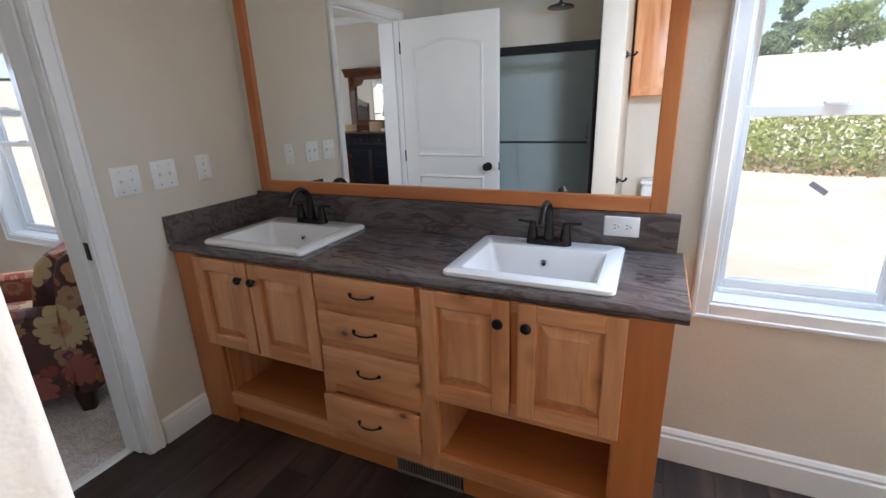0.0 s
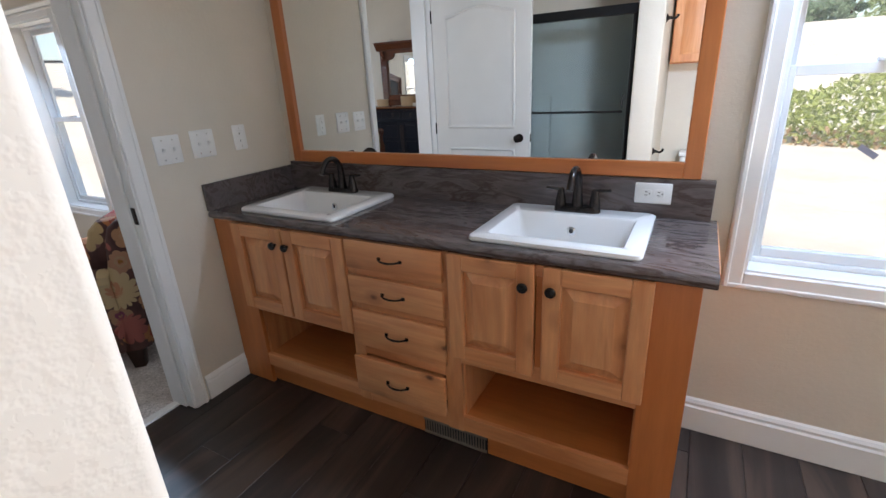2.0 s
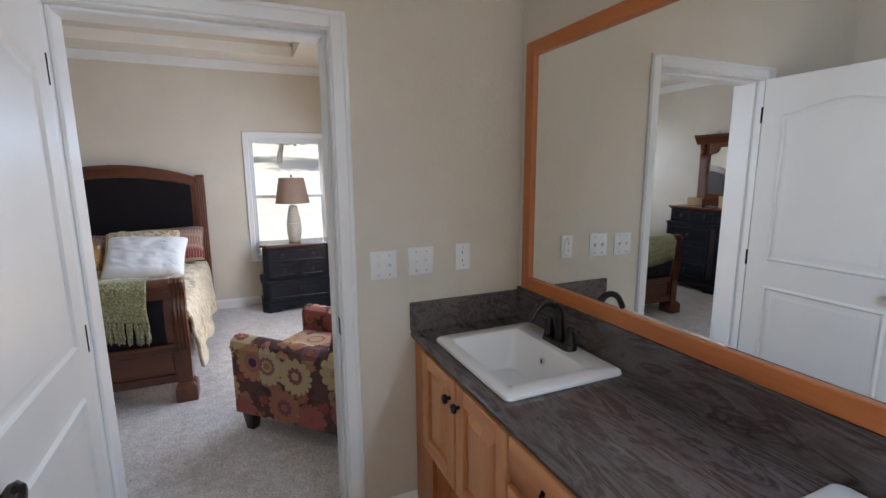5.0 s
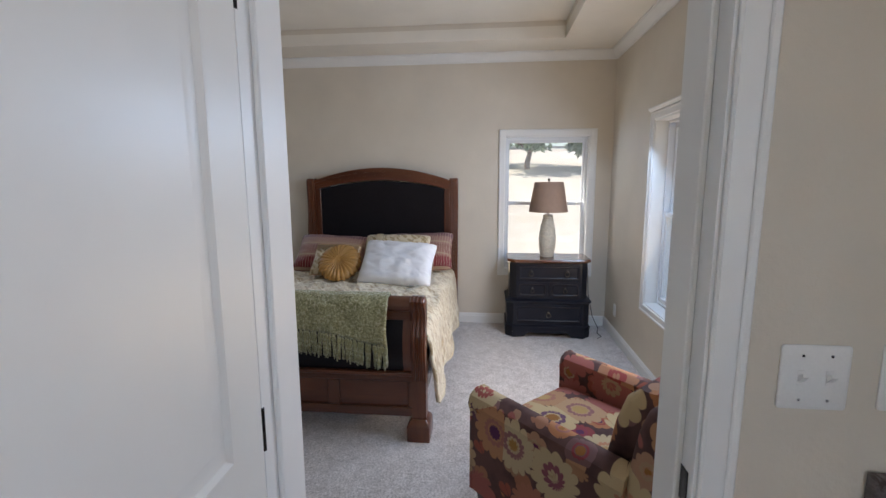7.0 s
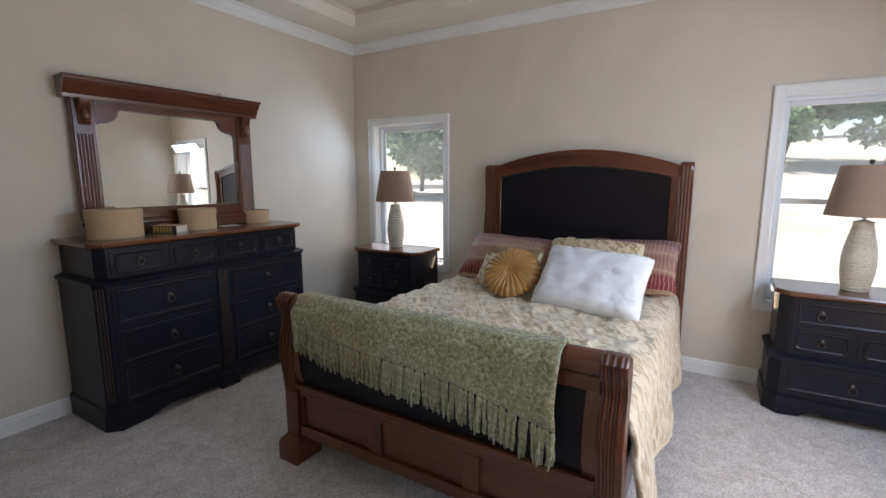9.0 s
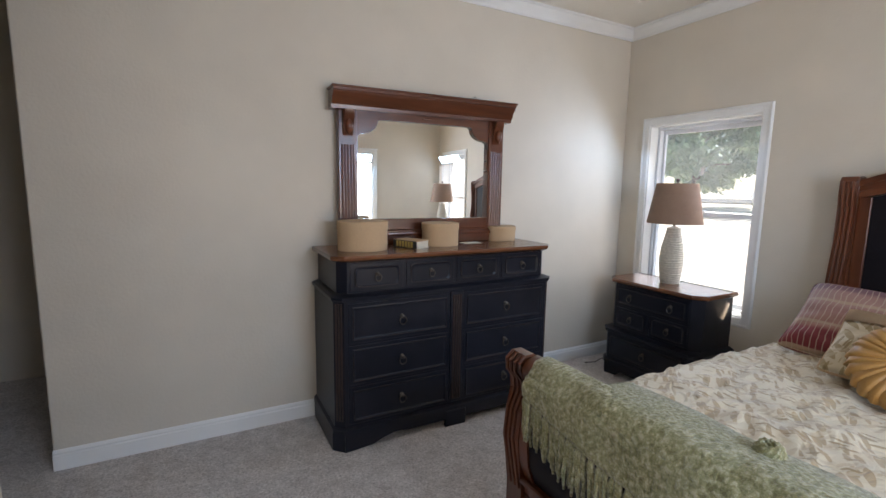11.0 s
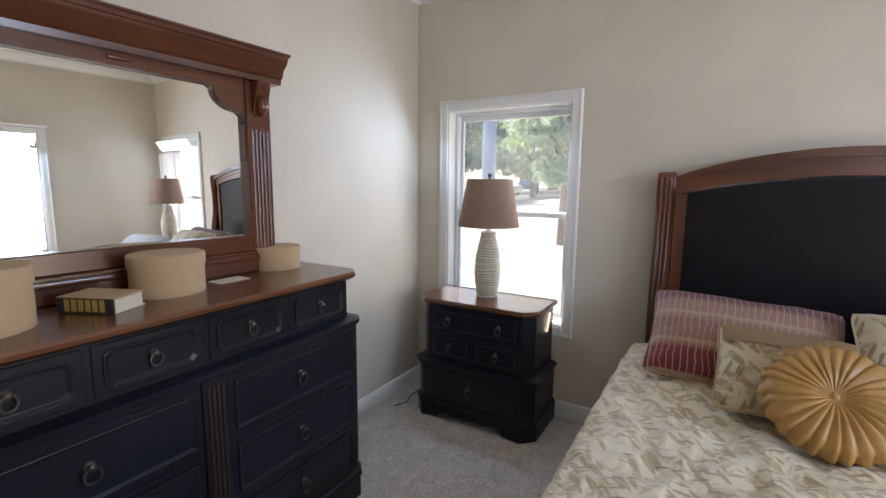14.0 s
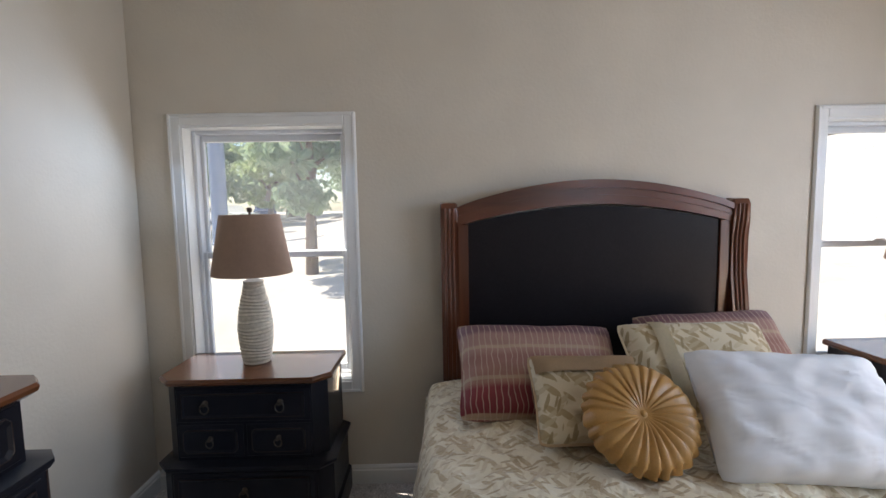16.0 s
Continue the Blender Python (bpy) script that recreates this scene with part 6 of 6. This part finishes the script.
M_FLORAL = make_floral()
M_DARKFOOT = wood("dark_foot_wood", [(0.3, (0.02, 0.008, 0.005)), (0.7, (0.05, 0.02, 0.012))], axis=2, rough=0.35)
ch = thing("armchair", "low armchair in brown, red and cream floral fabric on dark feet", "chair", (-1.09, -0.722, 0), -45.0)
ch.scale = (0.96, 1.0, 1.0)
arm_prof = [(0.0, 0.12), (0.0, 0.50), (-0.012, 0.535), (0.0, 0.572), (0.035, 0.594), (0.08, 0.594), (0.115, 0.572), (0.125, 0.535), (0.12, 0.50), (0.12, 0.12)]
for s in (-1, 1):
    bm = bmesh.new()
    rings = []
    for y, k, dz in ((-0.385, 0.9, -0.01), (-0.40, 0.97, 0.0), (-0.395, 1.0, 0.0), (-0.20, 1.0, -0.004), (0.10, 1.0, -0.012), (0.33, 1.0, -0.02)):
        rings.append([(s * (0.40 - (0.06 + (u - 0.06) * k)), y, 0.12 + (v - 0.12) * (1 if k == 1 else 0.99) + (dz if v > 0.3 else 0)) for u, v in arm_prof])
    part("arm", loft(rings), M_FLORAL, ch)
    part("arm_piping", tube([(s * (0.40 - u), -0.399, v) for u, v in arm_prof], 0.005, 6), M_FLORAL, ch)
part("seat_base", cube(-0.285, 0.285, -0.375, 0.33, 0.12, 0.31, 0.01, 2), M_FLORAL, ch)
part("seat_cushion", loft([[(x, y - 0.04, z) for x, y in round_rect(0.277 * k, 0.345 * k, 0.05 * k, 5)] for z, k in ((0.312, 0.94), (0.325, 0.985), (0.37, 1.0), (0.415, 0.985), (0.438, 0.93), (0.452, 0.75), (0.457, 0.4))]), M_FLORAL, ch)
part("backrest", loft([[(x * k, 0.33 + (z - 0.12) * 0.16 + y * k2, z) for x, y in round_rect(0.40, 0.085, 0.06, 5)] for z, k, k2 in ((0.12, 1.0, 1.0), (0.5, 1.0, 1.0), (0.72, 0.98, 0.98), (0.79, 0.95, 0.85), (0.82, 0.88, 0.5))]), M_FLORAL, ch)
part("back_cushion", loft([[(x * k, 0.235 + (z - 0.45) * 0.22 + y * k2, z) for x, y in round_rect(0.272, 0.075, 0.05, 5)] for z, k, k2 in ((0.455, 0.92, 0.8), (0.50, 1.0, 1.0), (0.66, 1.0, 1.05), (0.76, 0.97, 0.9), (0.80, 0.85, 0.5))]), M_FLORAL, ch)
for x, y in ((-0.34, -0.34), (0.34, -0.34), (-0.34, 0.33), (0.34, 0.33)):
    part("foot", loft([[(x + u, y + v, z) for u, v in round_rect(k, k, 0.006, 2)] for z, k in ((0.0, 0.028), (0.12, 0.042))]), M_DARKFOOT, ch)


# ---------- outdoors ----------
def make_ground():
    m, n, l, b = material("dry_ground", 0.95, spec=0.1)
    v = coords(n, l)
    a = noise_tex(n, l, v, 0.35, 5, 0.6)
    f = noise_tex(n, l, v, 6, 5, 0.7)
    c = ramp(n, l, a, [(0.3, (0.44, 0.40, 0.34)), (0.5, (0.56, 0.52, 0.46)), (0.7, (0.47, 0.42, 0.34))])
    c = mixc(n, l, 0.45, c, ramp(n, l, f, [(0.35, (0.72, 0.68, 0.62)), (0.6, (1, 1, 1))]), "MULTIPLY")
    l.new(c, b.inputs["Base Color"])
    bump(n, l, b, f, 0.5, 0.05)
    return m


M_GROUND = make_ground()


def smooth01(t):
    t = max(0.0, min(1.0, t))
    return t * t * (3 - 2 * t)


def land(x, y):
    z = -0.62 + 0.14 * max(0.0, -x - 7) * smooth01((y + 13) / 13) * smooth01((60 + x) / 30 + 0.4)
    z += 0.045 * max(0.0, min(40.0, -x - 10)) * (1 - smooth01((y + 13) / 13))
    z += 4.6 * smooth01((y - 24) / 14)
    return z + 0.06 * noise.noise((x * 0.2, y * 0.2, 0))


def spaced(lo, hi, n):
    """Steps that are fine near the house and widen outwards."""
    return [math.copysign(abs(t) ** 2.2, t) * (hi if t > 0 else -lo) for t in (2 * k / n - 1 for k in range(n + 1))]


bm = bmesh.new()
xs, ys = spaced(-900, 900, 90), spaced(-900, 900, 90)
grid = [[bm.verts.new((x, y, land(x, y))) for y in ys] for x in xs]
for i in range(90):
    for j in range(90):
        bm.faces.new((grid[i][j], grid[i + 1][j], grid[i + 1][j + 1], grid[i][j + 1]))
structure("ground", bm, M_GROUND, "pale dry dirt and sparse grass in full sun", "ground", True)


def make_leaf(name, dark, lite, light_through=0.25):
    m, n, l, b = material(name, 0.6, spec=0.3)
    g = n.new("ShaderNodeNewGeometry")
    l.new(ramp(n, l, g.outputs["Random Per Island"], [(0.1, dark), (0.9, lite)]), b.inputs["Base Color"])
    b.inputs["Subsurface Weight"].default_value = 0.0
    tr = n.new("ShaderNodeBsdfTranslucent")
    tr.inputs["Color"].default_value = (*lite, 1)
    mx = n.new("ShaderNodeMixShader")
    mx.inputs[0].default_value = light_through
    l.new(b.outputs[0], mx.inputs[1])
    l.new(tr.outputs[0], mx.inputs[2])
    l.new(mx.outputs[0], n["Material Output"].inputs["Surface"])
    return m


M_TREELEAF = make_leaf("tree_foliage", (0.19, 0.26, 0.19), (0.34, 0.43, 0.28), 0.6)
M_LIGHTLEAF = make_leaf("light_foliage", (0.25, 0.32, 0.16), (0.42, 0.50, 0.26), 0.6)
M_BRAMBLE = make_leaf("bramble_leaf", (0.22, 0.26, 0.07), (0.46, 0.50, 0.18), 0.4)
M_DRYLEAF = make_leaf("dry_leaf", (0.28, 0.17, 0.09), (0.42, 0.30, 0.17), 0.2)
M_BARK = plain("bark", (0.13, 0.085, 0.06), 0.9, 0, 8, 0.35, 0.8)


def leaf_mesh(name, centres, sizes, mat, seed):
    """Many small folded leaves about given centres."""
    rng = np.random.default_rng(seed)
    k = len(centres)
    d1 = rng.normal(size=(k, 3))
    d1 /= np.linalg.norm(d1, axis=1, keepdims=True)
    d2 = np.cross(d1, rng.normal(size=(k, 3)))
    d2 /= np.linalg.norm(d2, axis=1, keepdims=True)
    s = sizes[:, None]
    nrm = np.cross(d1, d2)
    v = np.stack([centres - d1 * s, centres + d2 * s * 0.55 + nrm * s * 0.18, centres + d1 * s, centres - d2 * s * 0.55 + nrm * s * 0.18], 1).reshape(-1, 3)
    f = np.arange(4 * k).reshape(-1, 4)
    tri = np.concatenate([f[:, [0, 1, 2]], f[:, [0, 2, 3]]])
    me = bpy.data.meshes.new(name)
    me.from_pydata(v.tolist(), [], tri.tolist())
    me.materials.append(mat)
    return me


def tree(name, label, x, y, height, spread, low, seed, mat=None, leaves=5200, lean=(0.0, 0.0), leaf=0.16):
    rnd = random.Random(seed)
    z0 = land(x, y) - 0.1
    t = thing(name, label, "tree", (x, y, z0))
    r0 = (0.035 if leaves < 7000 else 0.02) * height
    trunk = [(lean[0] * k * k / 36 + 0.1 * math.sin(k + seed), lean[1] * k * k / 36, height * 0.8 * k / 6) for k in range(7)]
    bm = tube(trunk, [r0 * (1.25 - 0.17 * k) for k in range(7)], 9)
    ends = []
    for k in range(13):
        b = 2 + k % 4
        p = Vector(trunk[b])
        a = 2.4 * k + rnd.uniform(-0.3, 0.3)
        reach = spread * rnd.uniform(0.5, 0.95)
        up = rnd.uniform(0.0, 0.32) * height
        mid = p + Vector((math.cos(a) * reach * 0.5, math.sin(a) * reach * 0.5, up * 0.7))
        end = p + Vector((math.cos(a) * reach, math.sin(a) * reach, up * 0.8))
        tube([p, mid, end], [r0 * 0.45, r0 * 0.28, r0 * 0.1], 6, bm)
        ends += [mid, end]
    part("trunk", bm, M_BARK, t)
    rng = np.random.default_rng(seed)
    clumps = [Vector((e.x, e.y, max(e.z, low))) for e in ends] + [Vector((trunk[6][0] + rnd.uniform(-1, 1) * spread * 0.5, trunk[6][1] + rnd.uniform(-1, 1) * spread * 0.5, height * rnd.uniform(0.7, 1.0))) for _ in range(12)]
    per = leaves // len(clumps)
    pts = []
    for c in clumps:
        rad = spread * rnd.uniform(0.2, 0.36)
        g = rng.normal(size=(per, 3))
        g /= np.linalg.norm(g, axis=1, keepdims=True)
        g *= (rng.random((per, 1)) ** 0.45) * rad
        g[:, 2] *= 0.65
        pts.append(g + np.array(c))
    pts = np.concatenate(pts)
    cr = new("crown", leaf_mesh("crown", pts, rng.uniform(0.6, 1.4, len(pts)) * leaf, mat or M_TREELEAF, seed))
    cr.parent = t
    return t


tree("oak_tree", "leaning broad dark green tree on the slope", -26.0, 0.9, 4.1, 2.9, 1.5, 11, lean=(0.5, 1.6))
tree("oak_tree", "two-stemmed dark green tree on the slope", -25.0, 4.3, 4.0, 2.7, 1.5, 12, lean=(0.0, 2.2))
tree("oak_tree", "broad dark green tree on the slope", -29.0, -4.0, 5.5, 3.4, 1.7, 13)
tree("cedar_tree", "dense green tree with low hanging branches", -13.4, -6.3, 7.0, 2.2, 0.8, 14, leaves=8000, leaf=0.12)
tree("cedar_tree", "dense dark green roadside tree", -29.0, -20.5, 7.5, 5.6, 1.9, 15, leaves=11000, leaf=0.25)
tree("maple_tree", "light green roadside tree", -35.0, -15.0, 6.0, 3.2, 1.2, 16, M_LIGHTLEAF, leaf=0.2)
tree("maple_tree", "light green tree beyond the road", -46.0, -17.0, 11.0, 5.5, 2.0, 17, M_LIGHTLEAF, leaf=0.3)
tree("oak_tree", "dark green tree beyond the road", -52.0, -27.0, 12.0, 6.0, 2.0, 18, leaf=0.3)
tree("oak_tree", "dark green tree beyond the road", -56.0, -12.0, 11.0, 6.0, 2.0, 19, leaf=0.3)
for k, (x, y, h, s) in enumerate(((1.0, 58.0, 4.5, 2.6), (5.5, 60.0, 5.5, 2.4), (11.0, 58.0, 3.2, 3.0), (17.0, 57.0, 5.0, 4.0), (23.0, 58.0, 6.0, 4.0), (30.0, 57.0, 6.0, 5.0), (14.0, 64.0, 7.5, 1.8))):
    tree("far_tree", "distant green tree on top of the bank", x, y, h, s, 0.8, 30 + k, M_LIGHTLEAF if k % 2 else None, 2600, leaf=0.26)

# bramble hedge beyond the bath window
rng = np.random.default_rng(5)
K = 26000
hx = rng.uniform(-9, 22, K)
top = 1.75 + 0.35 * np.sin(hx * 0.9) + 0.25 * np.sin(hx * 2.3 + 1)
hy = 13.2 + 0.5 * np.sin(hx * 0.7) + 3.0 * rng.random(K) ** 1.4
hz = -0.65 + top * (1 - 0.9 * rng.random(K) ** 1.6) * np.clip((hy - 12.6) / 1.2, 0.25, 1)
me = leaf_mesh("bramble_hedge", np.stack([hx, hy, hz], 1), rng.uniform(0.05, 0.12, K), M_BRAMBLE, 6)
tagged(new("bramble_hedge", me), "yellow-green bramble hedge in bright sun", "hedge", kind="stuff")
K = 3500
hx = rng.uniform(-9, 22, K)
hy = 12.9 + 0.5 * np.sin(hx * 0.7) + 0.7 * rng.random(K)
hz = -0.6 + 0.45 * rng.random(K) ** 1.5
me = leaf_mesh("dry_brush", np.stack([hx, hy, hz], 1), rng.uniform(0.04, 0.1, K), M_DRYLEAF, 7)
tagged(new("dry_brush", me), "dry brown stems and leaves at the foot of the hedge", "brush", kind="stuff")

M_POLE = plain("blue_grey_paint", (0.20, 0.25, 0.36), 0.5, 0.1, 3, 0.1, 0.05)
M_CARWHITE = plain("white_car_paint", (0.75, 0.76, 0.78), 0.25, 0, 3, 0.02, 0.01)
M_CARBLUE = plain("dark_blue_car_paint", (0.03, 0.06, 0.14), 0.25, 0, 3, 0.05, 0.01)
M_TYRE = plain("tyre_rubber", (0.02, 0.02, 0.02), 0.8)
M_CARGLASS = plain("dark_car_glass", (0.02, 0.025, 0.03), 0.08)
M_ROAD = plain("asphalt", (0.07, 0.07, 0.07), 0.9, 0, 4, 0.2, 0.3)
px, py = -23.2, -13.2
pl = thing("sign_pole", "tall blue-grey painted steel pole", "pole", (px, py, land(px, py) - 0.1))
part("shaft", lathe([(0.36, 0), (0.34, 9.0)], 24), M_POLE, pl)
part("base_plate", lathe([(0.5, 0.1), (0.5, 0.2), (0.38, 0.24)], 24), M_POLE, pl)


def car(name, label, x, y, turn, paint, tall=0.0):
    c = thing(name, label, "car", (x, y, land(x, y)), turn)
    body = [(-2.2, 0.28), (2.15, 0.28), (2.25, 0.55), (2.1, 0.82), (1.1, 0.92), (-2.1, 0.95 + tall * 0.2), (-2.25, 0.6)]
    part("body", prism(body, "y", -0.88, 0.88, bevel=0.05), paint, c)
    cab = [(1.0, 0.92), (0.45, 1.45 + tall), (-1.1 - tall, 1.48 + tall), (-1.95, 0.95)]
    part("cabin", prism(cab, "y", -0.78, 0.78, bevel=0.06), paint, c)
    for s in (-1, 1):
        part("side_window", prism([(0.82, 0.97), (0.38, 1.38 + tall), (-1.0 - tall, 1.4 + tall), (-1.6, 0.99)], "y", s * 0.782 - 0.006, s * 0.782 + 0.006), M_CARGLASS, c)
    for wx in (-1.4, 1.4):
        for s in (-1, 1):
            w = lathe([(0.2, -0.1), (0.33, -0.1), (0.33, 0.1), (0.2, 0.1)], 20)
            bmesh.ops.transform(w, matrix=pose(wx, s * 0.8, 0.33, 90, 0, 0), verts=w.verts)
            wh = part("wheel", w, M_TYRE, c)
            r = lathe([(0.2, -0.103), (0.2, 0.103)], 14)
            bmesh.ops.transform(r, matrix=pose(wx, s * 0.8, 0.33, 90, 0, 0), verts=r.verts)
            part("rim", r, M_POLE, wh)
    return c


car("parked_car", "white car parked by the road", -36.5, -18.6, 62, M_CARWHITE)
car("parked_truck", "dark blue vehicle parked by the trees", -41.0, -17.6, 20, M_CARBLUE, 0.25)
bm = bmesh.new()
line = [(-33.0 - 0.16 * k * 4, -60.0 + k * 4) for k in range(26)]
vs = [[bm.verts.new((x + o, y, land(x + o, y) + 0.05)) for o in (-3.0, 0.0, 3.0)] for x, y in line]
for p, q in zip(vs, vs[1:]):
    for k in range(2):
        bm.faces.new((p[k], p[k + 1], q[k + 1], q[k]))
structure("road", bm, M_ROAD, "grey asphalt road past the trees", "road", True)

M_TAG = plain("grey_paper", (0.30, 0.29, 0.33), 0.7)
# paper tags on the panes
for nm, at, rot, w, h, lab in (("window_tag", (2.40, 0.1015, 1.12), (90, 35, 0), 0.058, 0.018, "small grey paper tag stuck on the bath window"),):
    tg = tagged(obj(nm, cube(-w / 2, w / 2, -h / 2, h / 2, 0, 0.0006), M_TAG), lab, "tag")
    tg.matrix_basis = pose(*at, *rot)
tg = tagged(obj("window_tag", cube(-0.0006, 0, -0.014, 0.014, -0.03, 0.03), M_PLATE), "small white paper tag stuck on the bedroom window", "tag")
tg.matrix_basis = pose(HEAD_X - 0.105, -4.02, 1.585, -14, 0, 0)

# unseen roof and outside skirt, added to close the house and keep sun out
M_ROOF = plain("roof_shingle", (0.10, 0.095, 0.09), 0.9, 0, 12, 0.2, 0.4)
structure("roof", prism([(0.45, 3.1), (-2.8, 4.1), (HALL_Y0 - 0.6, 3.1)], "x", HEAD_X - OUT - 0.03, BATH_X1 + 0.6), M_ROOF, "unseen grey roof added to close the house", "roof")
structure("wall_skirt", cube(HEAD_X - OUT, BATH_X1 + OUT, HALL_Y0 - OUT, OUT, -0.75, -0.31), M_TRIM, "unseen white skirting added below the floor", "wall")


# ---------- bath floor planks ----------
PL_W, PL_L, GAP = 0.18, 1.22, 0.0016


def plank_mesh(w, d):
    me = bpy.data.meshes.new("plank")
    bm = cube(0, w - GAP, 0, d - GAP, -0.009, -0.0035, 0.001)
    bm.to_mesh(me)
    bm.free()
    me.materials.append(M_PLANK)
    return me


made = {}
x = DIV0 + 0.062
row = 0
while x < BATH_X1 - 0.01:
    w = min(PL_W, BATH_X1 - x)
    y = BATH_Y0 - PL_L * ((row * 0.37) % 1.0)
    while y < -0.01:
        y0, y1 = max(y, BATH_Y0), min(y + PL_L, 0.0)
        if y1 - y0 > 0.03:
            key = (round(w, 3), round(y1 - y0, 3))
            if key not in made:
                made[key] = plank_mesh(*key)
            pk = new("plank", made[key])
            pk.parent = floor_bath
            pk.location = (x, y0, 0)
        y += PL_L
    x += PL_W
    row += 1
